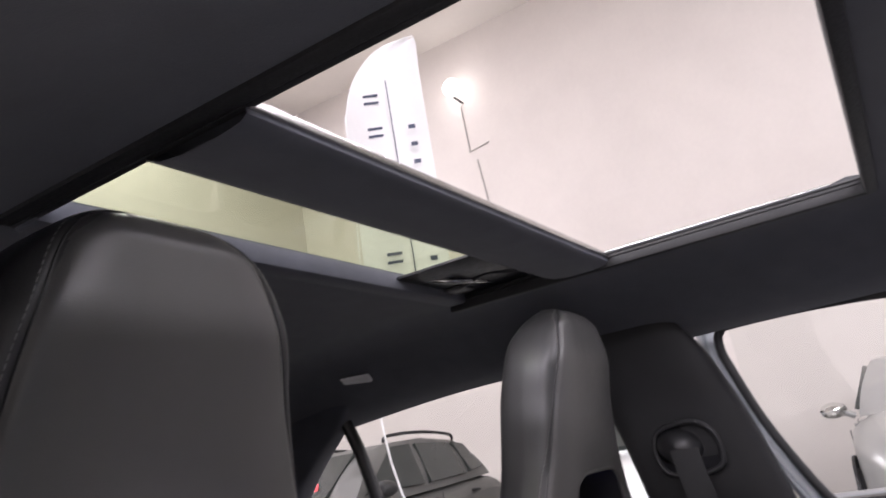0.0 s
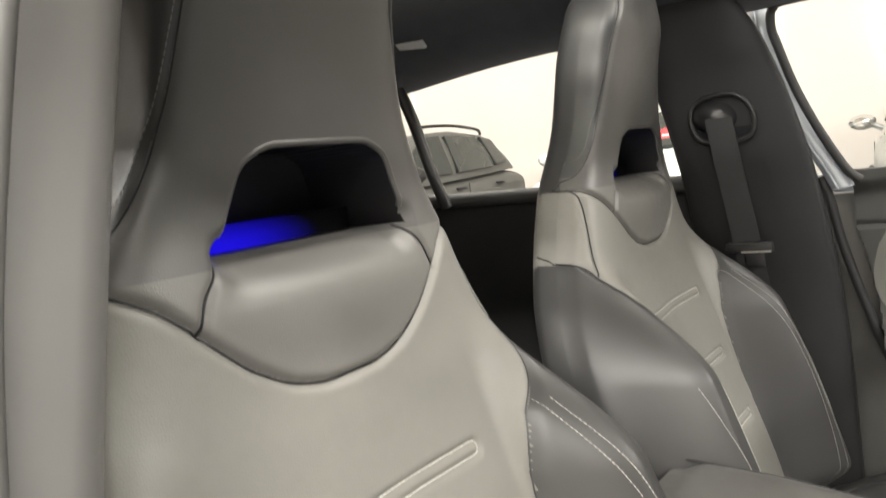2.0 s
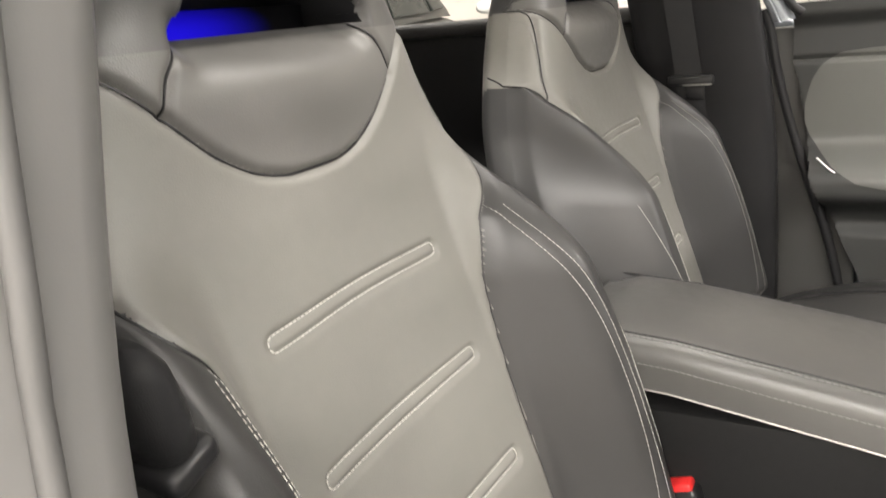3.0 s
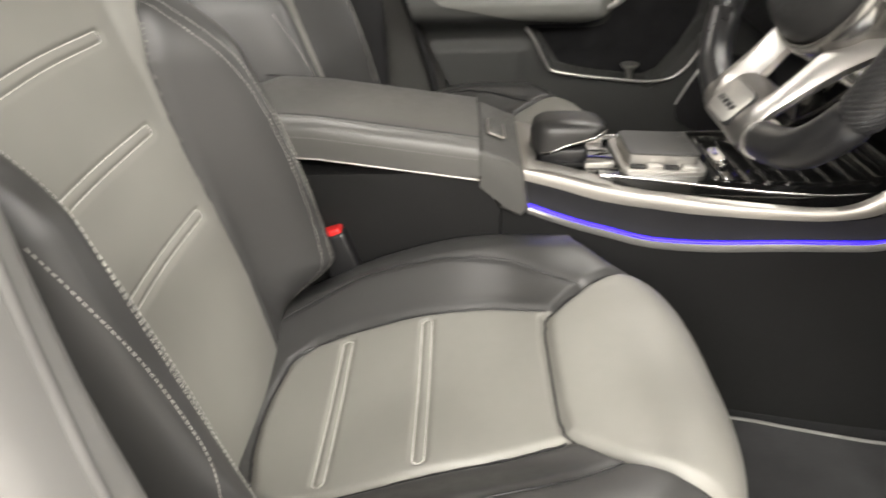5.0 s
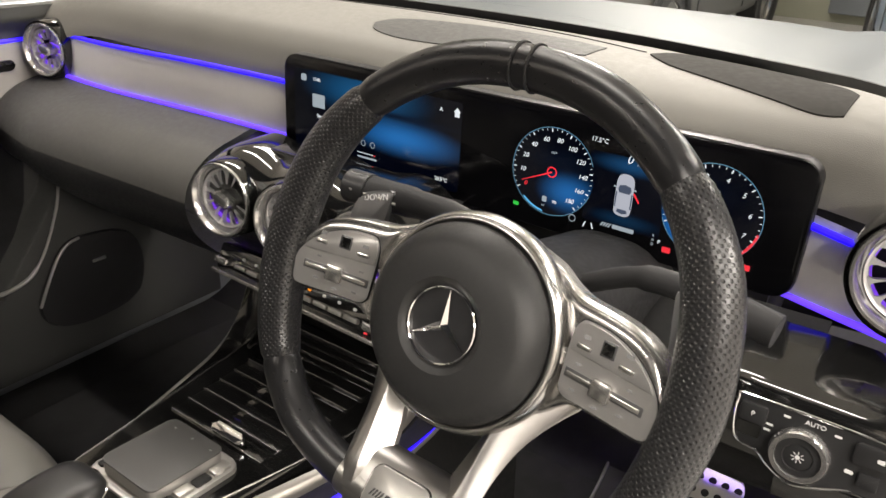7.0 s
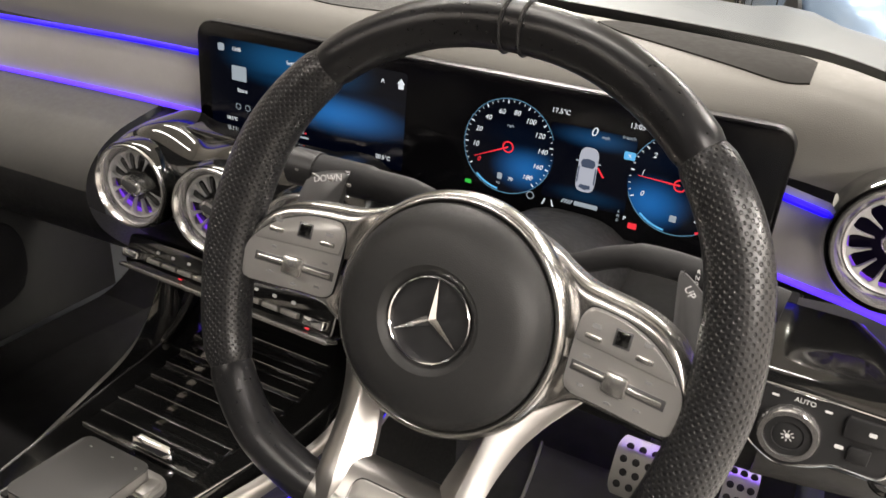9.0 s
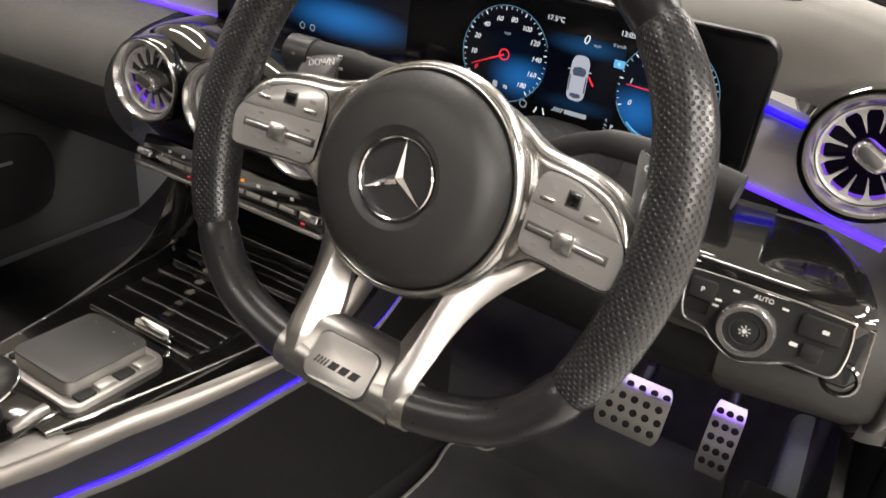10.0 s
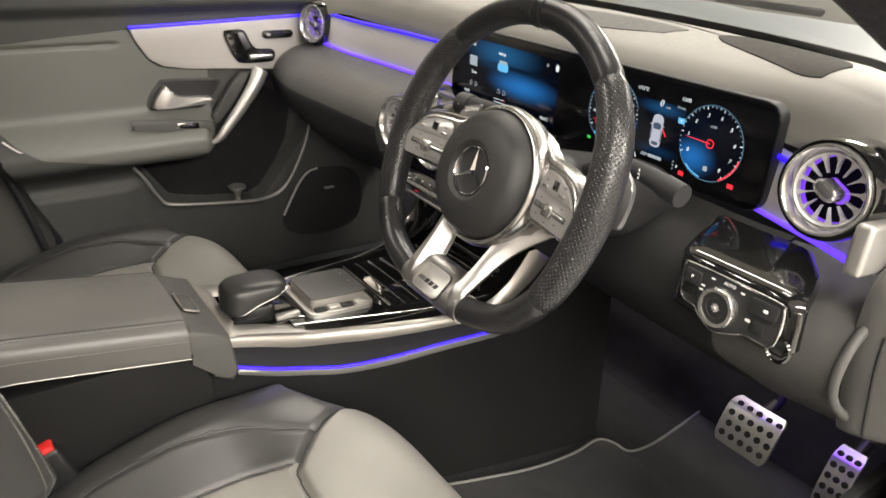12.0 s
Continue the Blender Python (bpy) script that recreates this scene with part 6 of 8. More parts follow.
# ---- air vents ----
def air_vent(name, at, facing, r, pill_turn=-20, rim=1.36):
    """A round turbine vent: black housing, broad silver ring, blades over a dark bowl, a violet glow and a silver pill in the middle."""
    t = thing(name, "round turbine air vent with a silver ring and violet glow", "air vent", at, "turbine vents")
    q = Vector(facing).to_track_quat("Z", "Y").to_matrix().to_4x4()
    m = Matrix.Translation(at) @ q
    part("housing", lathe([(r * rim, -0.055), (r * (rim + 0.03), -0.02), (r * rim, 0.002), (r * (rim - 0.05), 0.008), (r * 1.235, 0.004), (r * 1.19, -0.002)], 56, m), PIANO, t, "glossy black vent housing")
    part("ring", lathe([(r * 1.235, 0.001), (r * 1.23, 0.007), (r * 1.19, 0.0112), (r * 1.13, 0.0112), (r * 1.06, 0.0075), (r * 1.005, 0.0010), (r * 1.0, -0.006)], 64, m), RING, t, "broad satin silver ring")
    part("inner_ring", lathe([(r * 0.992, -0.006), (r * 0.990, -0.0012), (r * 0.975, -0.0004), (r * 0.925, -0.0016), (r * 0.900, -0.0040), (r * 0.895, -0.0080)], 64, m), BLADE, t, "slim inner ring that holds the blades")
    part("glow_ring", lathe([(r * 0.900, -0.0085), (r * 0.885, -0.0100), (r * 0.870, -0.0150), (r * 0.880, -0.0160)], 48, m), LED_VENT, t, "violet glow ring")
    part("bowl", lathe([(r * 0.985, -0.014), (r * 0.92, -0.030), (r * 0.5, -0.040), (0.0, -0.042)], 40, m), BOWL, t, "black bowl of the vent")
    blade_m = bpy.data.meshes.new("blade")
    bm = prism([(r * 0.46, -0.0004), (r * 0.62, -0.0008), (r * 0.78, -0.0014), (r * 0.86, -0.0022), (r * 0.905, -0.0040), (r * 0.93, -0.0058), (r * 0.93, 0.0058), (r * 0.905, 0.0040), (r * 0.86, 0.0022), (r * 0.78, 0.0014), (r * 0.62, 0.0008), (r * 0.46, 0.0004)], Matrix.Translation((0, 0, -0.0075)), 0.0055, 0.0006)
    bm.to_mesh(blade_m)
    bm.free()
    blade_m.materials.append(BLADE)
    blade_m.shade_smooth()
    blade_m.set_sharp_from_angle(angle=radians(38))
    for k in range(13):
        b = new("blade", blade_m)
        b.parent = t
        b.matrix_local = base_of(t).inverted() @ m @ Matrix.Rotation(2 * math.pi * (k + 0.25) / 13, 4, "Z")
    pm = m @ Matrix.Rotation(radians(pill_turn), 4, "Z")
    part("pill", prism(round_rect(r * 0.74, r * 0.40, r * 0.195, 8), pm @ Matrix.Translation((0, 0, -0.012)), 0.021, 0.0030, 3), RING, t, "silver pill in the middle")
    part("pill_face", prism(round_rect(r * 0.54, r * 0.22, r * 0.108, 8), pm @ Matrix.Translation((0, 0, 0.0086)), 0.0010, 0.0004), GUNMETAL, t, "grey face of the pill")
    part("pill_glow", prism(round_rect(r * 0.80, r * 0.45, r * 0.22, 8, r * 0.05), pm @ Matrix.Translation((0, 0, -0.014)), 0.004, 0.001), LED_VENT, t, "violet glow round the pill")
    return t


RING = mat("vent_ring_silver", (0.58, 0.57, 0.56), 0.22, 0.9, vary=0.04, scale=30, rvary=0.0)
for k in range(3):
    air_vent("air_vent", (-0.083 + 0.110 * k, 0.174, 0.856), (0.12, -1, 0.10), 0.0368, rim=1.30)
air_vent("air_vent", (0.611, 0.250, 0.952), (0.0, -1, 0.12), 0.0378, -28)
air_vent("air_vent", (-0.645, 0.285, 0.936), (0.25, -1, 0.05), 0.0350)


def vent_hood():
    t = thing("vent_hood", "glossy black hood joining the three centre vents", "dash trim", (0.015, 0.22, 0.80))
    xs = np.linspace(-0.1448, 0.1988, 73)
    rows = []
    for f in np.linspace(0, 1, 17):
        row = []
        for x in xs:
            d = max(-0.083 - x, x - 0.137, 0.0)
            rise = math.sqrt(max(0.0, 0.062**2 - d * d)) * 0.94 if d else 0.0535 + 0.0048 * math.cos(2 * math.pi * (x + 0.083) / 0.110)
            a = math.pi * (f - 0.5)
            row.append((x, 0.268 - 0.090 * math.cos(a) ** 0.38 if abs(f - 0.5) < 0.499 else 0.268, 0.856 + rise * math.sin(a) * 1.0))
        rows.append(row)
    part("hood", sheet(rows), PIANO, t, sharp=60)
    part("upper_strip", box(-0.06, 0.17, 0.226, 0.262, 0.900, 0.912, 0.004), PIANO, t)


vent_hood()


# ---- climate bar ----
def climate_bar():
    t = thing("climate_bar", "black climate bar with chrome toggles and small symbols", "climate controls", (0.015, 0.2, 0.74))
    M = frame3((0.015, 0.186, 0.764), (1, -0.10, 0.065), (0, 0.45, 1))
    part("bar", prism(round_rect(0.316, 0.036, 0.006, 4), M @ Matrix.Translation((0, 0, -0.02)), 0.020, 0.003), PIANO, t, "glossy black bar")
    part("lower_lip", prism(round_rect(0.318, 0.005, 0.002, 2, 0, -0.0195), M @ Matrix.Translation((0, 0, -0.012)), 0.018, 0.001), SATIN, t, "thin silver lip")
    for x, w in ((-0.140, 0.026), (0.140, 0.026)):
        part("toggle", prism(round_rect(w, 0.010, 0.002, 3, x, -0.004), M, 0.010, 0.002, 3), CHROME, t, "chrome toggle")
    for k in range(9):
        x = -0.104 + 0.026 * k
        part("key", prism(round_rect(0.0225, 0.0056, 0.001, 2, x, -0.005), M, 0.005, 0.0012), BRUSHED, t)
        part("key_symbol", prism(round_rect(0.0056, 0.0034, 0.001, 2, x, 0.006), M, 0.0004, 0), L_ORANGE if k == 5 else ICON, t)
    for x in (-0.12, 0.128):
        part("heat_mark", prism(round_rect(0.005, 0.0016, 0.0005, 2, x + 0.06 * (x < 0), -0.0135), M, 0.0012, 0), L_RED, t)


climate_bar()


# ---- centre console ----
PALM = mat("palm_rest_leather", (0.022, 0.022, 0.022), 0.36, vary=0.08, scale=20, fine=0.06, fine_scale=900, cells=True, rvary=0.02)
ARM_LEATHER = mat("armrest_leather", (0.085, 0.083, 0.079), 0.36, vary=0.08, scale=6, fine=0.12, fine_scale=520, cells=True, rvary=0.04)
TOUCH = mat("touch_pad_satin", (0.060, 0.059, 0.057), 0.45, 0.0, vary=0.05, scale=30, rvary=0.02)
CON_X = 0.004
FLARE = np.array([(-0.60, 0.090), (-0.25, 0.090), (-0.08, 0.0900), (-0.03, 0.0965), (0.05, 0.119), (0.14, 0.143), (0.19, 0.155), (0.26, 0.170), (0.36, 0.188), (0.46, 0.200)])


def console():
    t = thing("centre_console", "centre console with silver side trims, glossy black tray and leather armrest", "console", (0, -0.1, 0.3))
    led = spline([(-0.187, 0.592), (-0.122, 0.568), (-0.048, 0.548), (-0.010, 0.545), (0.052, 0.550), (0.131, 0.561), (0.188, 0.567), (0.231, 0.573), (0.282, 0.594), (0.331, 0.636), (0.37, 0.68)], 5)
    low = spline([(-0.200, 0.629), (-0.150, 0.615), (-0.097, 0.598), (-0.050, 0.590), (0.0, 0.587), (0.053, 0.588), (0.110, 0.590), (0.174, 0.595), (0.226, 0.609), (0.280, 0.650), (0.32, 0.70)], 5)
    edge = spline([(-0.200, 0.646), (-0.150, 0.635), (-0.097, 0.621), (-0.055, 0.612), (0.0, 0.608), (0.055, 0.6065), (0.110, 0.606), (0.168, 0.608), (0.205, 0.621), (0.240, 0.652), (0.27, 0.70)], 5)

    def wide(y, off=0.0):
        return np.interp(y, FLARE[:, 0], FLARE[:, 1]) + off

    for s in (-1, 1):
        # body side down to the floor
        ys = np.linspace(-0.56, 0.44, 60)
        top = np.interp(ys, np.r_[-0.56, -0.24, led[:, 0]], np.r_[0.640, 0.610, led[:, 1]])
        part("side_panel", sheet([[(s * (wide(y, -0.004 * f - 0.004) + 0.012 * (1 - f)), y, 0.29 + (z - 0.29) * f) for y, z in zip(ys, top)] for f in (0, 0.5, 0.9, 1.0)]), CONSOLE_SHADED, t, "textured console side, darkened for shade")
        part("light_line", tube([(s * (wide(y) + 0.0005), y, z + 0.001) for y, z in led], 0.0027 * (1 - 0.8 * smooth01((led[:, 0] - 0.20) / 0.09)), 8), LED, t, "glowing violet light line")
        part("light_guide", sheet([[(s * (wide(y) - 0.001), y, z) for y, z in led], [(s * (wide(y) + 0.0010), y, z - 0.006) for y, z in led], [(s * (wide(y) - 0.001), y, z - 0.014 + 0.008 * abs(y - 0.05)) for y, z in led]]), BRUSHED, t, "grey strip under the light line")
        part("dark_cheek", sheet([[(s * wide(y, 0.0005), y, z) for y, z in low], [(s * wide(y, -0.004), y, (z + np.interp(y, led[:, 0], led[:, 1])) / 2) for y, z in low], [(s * wide(y, -0.0015), y, np.interp(y, led[:, 0], led[:, 1]) + 0.002) for y, z in low]]), HARD, t)
        arc = []
        for f in np.linspace(0, 1, 9):
            arc.append([(s * (wide(y, -0.010) + 0.0108 * f + 0.0035 * math.sin(math.pi * f)), y + (q[0] - y) * f, z + (q[1] - z) * f + 0.004 * math.sin(math.pi * f)) for (y, z), q in zip(edge, low)])
        part("silver_trim", sheet(arc), TRIM, t, "sweeping satin silver side trim", 60)
        # gloss channel between the silver trim and the raised middle
        fy = edge[12:]
        part("gloss_channel", sheet([[(s * (wide(y, -0.0095)), y, z - 0.0005) for y, z in fy], [(s * (wide(y, -0.018)), y, z - 0.005) for y, z in fy], [(s * wide(y, -0.034) * 0.98, y, np.interp(y, [-0.2, 0.2, 0.3], [0.600, 0.600, 0.66])) for y, z in fy]]), PIANO, t, "glossy black channel", 60)
    # silver surround of the palm rest
    sur = []
    for f in np.linspace(0, 1, 5):
        row = []
        for x, y in spline([(-0.0815, -0.080), (-0.0815, -0.120), (-0.0815, -0.170), (-0.0800, -0.198), (0.0, -0.202), (0.0880, -0.198), (0.0880, -0.170), (0.0880, -0.120), (0.0880, -0.080)], 6):
            qx, qy = CON_X + np.clip(x - CON_X, -0.048, 0.048), max(y, -0.176)
            z = np.interp(y, edge[:, 0], edge[:, 1])
            row.append((x + (qx - x) * f, y + (qy - y) * f, z + 0.004 * math.sin(math.pi * f * 0.6) - 0.006 * f * f))
        sur.append(row)
    part("palm_surround", sheet(sur), TRIM, t, "satin silver surround of the palm rest", 60)
    part("palm_well", box(CON_X - 0.056, CON_X + 0.056, -0.190, -0.060, 0.612, 0.628, 0.004), PIANO, t, "glossy black well under the palm rest")
    # raised glossy middle with the slatted cover
    ys = np.linspace(-0.095, 0.44, 44)
    zc = np.interp(ys, [-0.10, 0.0, 0.1, 0.18, 0.24, 0.30, 0.44], [0.627, 0.622, 0.617, 0.616, 0.622, 0.645, 0.73])
    wd = np.interp(ys, [-0.10, -0.05, 0.05, 0.15, 0.44], [0.070, 0.080, 0.100, 0.118, 0.15])
    rows = [[(CON_X + k * w, y, z - d) for k, d in ((-1.0, 0.016), (-1.0, 0.002), (-0.98, 0.0), (-0.5, 0.0), (0.5, 0.0), (0.98, 0.0), (1.0, 0.002), (1.0, 0.016))] for y, z, w in zip(ys, zc, wd)]
    part("top_plate", sheet(rows), PIANO, t, "glossy black top plate", 30)
    part("front_edge", tube(spline([(-0.115, 0.215, 0.625), (-0.125, 0.26, 0.640), (-0.135, 0.31, 0.675), (-0.14, 0.35, 0.72)], 6), 0.004, 8), SATIN, t, "thin bright edge of the tray")
    for s in (-1, 1):
        part("tray_line", tube([(CON_X + s * w * 0.985, y, z + 0.0002) for y, z, w in zip(ys[:26], zc, wd)], 0.0011, 6), SATIN, t, "thin bright edge line of the tray")
    for k in range(9):
        y = 0.0725 + 0.0255 * k
        z = np.interp(y, ys, zc)
        w = 0.078 + 0.002 * k
        part("cover_slat", box(CON_X - w, CON_X + w, y - 0.0124, y + 0.0124, z - 0.003, z + 0.0028, 0.0003), PIANO, t)
        part("slat_edge", tube([(CON_X - w, y - 0.0112, z + 0.0030), (CON_X + w, y - 0.0112, z + 0.0030)], 0.0008, 6), SATIN, t, "thin bright slat edge")
    part("cover_pull", moved(prism(round_rect(0.052, 0.0125, 0.006, 6), Matrix(), 0.008, 0.003, 3), Matrix.Translation((0.024, 0.0665, 0.6255)) @ pose(0, 0, 0, 20, 0, 0)), CHROME, t, "small chrome pull")
    # touch pad on its silver tray
    M = frame3((0.0125, -0.012, 0.6255), (1, 0, 0), (0, 1, -0.05))
    tray = part("touch_tray", prism(round_rect(0.120, 0.110, 0.014, 6), M @ Matrix.Translation((0, 0, -0.006)), 0.0095, 0.002, 3), BRUSHED, t, "satin silver touch pad tray")
    part("tray_recess", prism(round_rect(0.1125, 0.1025, 0.011, 6), M @ Matrix.Translation((0, 0, 0.0030)), 0.0009, 0), TRIM, tray, "pale silver floor of the tray")
    body = part("touch_block", prism(round_rect(0.086, 0.092, 0.009, 5, -0.001, 0.001), M, 0.0185, 0.0015, 3), BRUSHED, tray, "satin silver touch pad block")
    part("touch_surface", prism(round_rect(0.0868, 0.0928, 0.009, 5, -0.001, 0.0012), M @ Matrix.Translation((0, 0, 0.0176)), 0.0022, 0.0008), TOUCH, tray, "dark grey satin touch pad")
    for k, (y, mtl) in enumerate(((-0.034, HARD), (-0.012, BRUSHED), (0.010, HARD), (0.034, BRUSHED))):
        part("touch_key", prism(round_rect(0.0125, 0.0195 if k < 3 else 0.022, 0.002, 3, 0.0495, y), M @ Matrix.Translation((0, 0, 0.003)), 0.0050 if k % 2 else 0.0035, 0.001), mtl, tray, "small console key")
        part("touch_key", prism(round_rect(0.009, 0.018, 0.002, 3, -0.0500, y), M @ Matrix.Translation((0, 0, 0.003)), 0.004, 0.001), BRUSHED if k % 2 else HARD, tray, "small console key")
    for x in (-0.027, 0.002, 0.033):
        part("pad_mark", prism(round_rect(0.004, 0.002, 0.0008, 2, x, 0.036), M @ Matrix.Translation((0, 0, 0.0196)), 0.0002, 0), ICON, tray)
    # palm rest: a rounded pad that overhangs its stem
    rows = []
    for f in np.linspace(0, 1, 25):
        y = -0.180 + 0.100 * f
        e = (1 - abs(2 * f - 1) ** 3.2) ** 0.5
        w = 0.0345 * (1 - abs(2 * f - 1) ** 4.5) ** 0.5 + 0.0004
        zt = 0.668 + 0.0195 * e ** 0.8 - 0.004 * f
        zb = np.interp(f, [0, 0.18, 0.45, 0.75, 1], [0.640, 0.638, 0.650, 0.658, 0.664])
        zm = zb + 0.007
        row = []
        for g in np.linspace(0, 2 * math.pi, 41):
            c, q = math.cos(g), math.sin(g)
            row.append((0.012 + w * abs(c) ** 0.45 * np.sign(c), y, zm + (zt - zm) * abs(q) ** 0.75 if q >= 0 else zm - (zm - zb) * abs(q) ** 0.75))
        rows.append(row)
    pr = part("palm_rest", join(sheet(rows), (rows[0][:-1], [list(range(40))]), (rows[-1][:-1], [list(range(40))])), PALM, t, "rounded black leather palm rest", 60)
    rim = [max(r, key=lambda p: p[0] - 0.4 * abs(p[2] - 0.65)) for r in rows[3:24]]
    part("palm_rest_edge", tube([(x + 0.0006, y, np.interp(y, [-0.180, -0.162, -0.135, -0.105, -0.080], [0.645, 0.6445, 0.6565, 0.6645, 0.671])) for x, y, z in rim], 0.0014, 8), CHROME, pr, "thin bright edge line")
    part("palm_stem", box(-0.018, 0.036, -0.172, -0.105, 0.622, 0.648, 0.008, 3), DARK, pr, "dark stem of the palm rest")
    for x in (-0.040, 0.050):
        part("side_key", box(x - 0.005, x + 0.005, -0.112, -0.075, 0.625, 0.6345, 0.002), BRUSHED, t, "small silver key beside the palm rest")
    # armrest
    prof = [(-0.100, 0.0), (-0.097, 0.028), (-0.086, 0.042), (-0.06, 0.049), (0.0, 0.052), (0.06, 0.049), (0.086, 0.042), (0.097, 0.028), (0.100, 0.0)]
    ay = np.linspace(-0.56, -0.25, 26)
    az = np.interp(ay, [-0.56, -0.45, -0.25], [0.676, 0.668, 0.637])
    rows = [[(x * (1 - 0.06 * smooth01((-0.50 - y) / 0.06)), y, z + h - 0.012 * smooth01((-0.52 - y) / 0.04)) for x, h in spline(prof, 4)] for y, z in zip(ay, az)]
    ar = part("armrest", slab(rows, (0, 0, -0.006)), ARM_LEATHER, t, "grey-black leather armrest lid", 60)
    for s in (-1, 1):
        part("armrest_seam", stitches([(s * 0.0985, y, z + 0.0215) for y, z in zip(ay, az)], 0.006, 0.0042, 0.0009, 0.0007, (s, 0, 0.3)), STITCH, ar, "pale stitching")
        part("armrest_line", tube([(s * 0.099, y, z - 0.005) for y, z in zip(ay, az)], 0.0014, 8), TRIM, t, "thin silver line under the lid")
        part("armrest_crease", tube([(s * 0.080, y, z + 0.0447) for y, z in zip(ay[1:], az[1:])], 0.0011, 6), RUBBER, ar, "dark crease along the lid")
        part("armrest_seam", stitches([(s * 0.084, y, z + 0.0434) for y, z in zip(ay[1:], az[1:])], 0.006, 0.0042, 0.0009, 0.0007, (s * 0.4, 0, 1)), STITCH, ar, "pale stitching")
    part("armrest_box", box(-0.093, 0.093, -0.56, -0.22, 0.30, 0.640, 0.008), CONSOLE_SHADED, t)
    clip = [(-0.253, 0.635), (-0.253, 0.667), (-0.244, 0.670), (-0.212, 0.656), (-0.196, 0.650), (-0.186, 0.590), (-0.196, 0.578), (-0.225, 0.592), (-0.244, 0.625)]
    part("armrest_front", prism(clip, frame3((-0.098, 0, 0), (0, 1, 0), (0, 0, 1)), 0.196, 0.006, 3), CORNER, t, "charcoal armrest front clasp")
    LM = frame3((0.006, -0.2265, 0.6658), (1, 0, 0), (0, 1, -0.42))
    part("latch", prism(round_rect(0.058, 0.026, 0.005, 4), LM, 0.0016, 0.0006), TRIM, t, "thin bright latch rim")
    part("latch_face", prism(round_rect(0.053, 0.021, 0.004, 4), LM @ Matrix.Translation((0, 0, 0.0006)), 0.0018, 0.0006), CORNER, t, "grey armrest latch button")


console()


# ---- column, stalks, paddles ----
PADDLE = mat("paddle_grey", (0.20, 0.20, 0.203), 0.36, 0.8, vary=0.05, scale=20, rvary=0.0)
def column():
    t = thing("steering_column", "dark plastic steering column with two stalks", "steering column", (0.36, 0.2, 0.85))
    rows = []
    for f in np.linspace(0, 1, 9):
        c = Vector((0.360, 0.045, 0.915)).lerp(Vector((0.360, 0.30, 0.845)), f)
        w, h = 0.052 + 0.012 * f, 0.042 + 0.012 * f
        rows.append([(c.x + w * px, c.y, c.z + h * pz) for px, pz in round_rect(2, 2, 0.8, 6)])
    rows = np.array([r + r[:1] for r in rows])
    part("shroud", sheet(rows), HARD, t, "dark plastic column shroud", 60)
    left = part("stalk", tube(spline([(0.320, 0.130, 0.930), (0.285, 0.125, 0.949), (0.255, 0.121, 0.953), (0.220, 0.118, 0.954), (0.174, 0.116, 0.954)], 6), [0.012] * 8 + [0.0125] * 7 + [0.0140] * 10, 14), HARD, t, "dark turn stalk")
    part("stalk_collar", tube([(0.196, 0.1165, 0.954), (0.172, 0.116, 0.954)], 0.0152, 16), DARK, left)
    for k in range(4):
        part("stalk_mark", box(0.182 + 0.016 * k, 0.1858 + 0.016 * k, 0.1015, 0.1035, 0.956 - 0.0005 * k, 0.9582 - 0.0005 * k, 0.0005), BRUSHED, left)
    right = part("stalk", tube(spline([(0.405, 0.125, 0.930), (0.445, 0.122, 0.950), (0.490, 0.119, 0.953), (0.535, 0.114, 0.948)], 6), [0.008] * 7 + [0.0098] * 6 + [0.0105] * 6, 14), HARD, t, "dark gear stalk")
    part("stalk_end", tube([(0.520, 0.1155, 0.950), (0.545, 0.113, 0.947)], 0.0120, 16), HARD, right, "dark end button")
    for k, ch in enumerate("RND"):
        words(ch, 0.0036, frame3((0.492, 0.1085, 0.9585 - 0.0042 * k), (1, 0, 0), (0, 0.3, 1)), ICON, right)
    m = WHEEL_M
    shapes = {-1: ((-0.1720, 0.0100), (-0.1715, 0.0300), (-0.1675, 0.0480), (-0.1590, 0.0560), (-0.1360, 0.0632), (-0.1322, 0.0618), (-0.1330, 0.0560), (-0.1350, 0.0330), (-0.1380, 0.0080)), 1: ((0.1208, 0.0612), (0.1228, 0.0632), (0.1256, 0.0628), (0.1366, 0.0552), (0.1450, 0.0471), (0.1488, 0.0340), (0.1492, 0.0220), (0.1480, 0.0050), (0.1380, 0.0030), (0.1310, 0.0080), (0.1265, 0.0300))}
    for s, word in ((-1, "DOWN"), (1, "UP")):
        deep = -0.091 if s < 0 else -0.078
        poly = [tuple(p) for p in spline(shapes[s], 4, closed=True)]
        p = part("paddle", prism(poly[::-1], m @ Matrix.Translation((0, 0, deep)), 0.006, 0.0022, 3), PADDLE, t, "grey metal shift paddle")
        at = (-0.1490, 0.0535) if s < 0 else (0.1300, 0.0530)
        words(word, 0.0076 if s < 0 else 0.0066, m @ Matrix.Translation((*at, deep + 0.0061)) @ Matrix.Rotation(radians(16 if s < 0 else -48), 4, "Z"), ICON, p)


column()


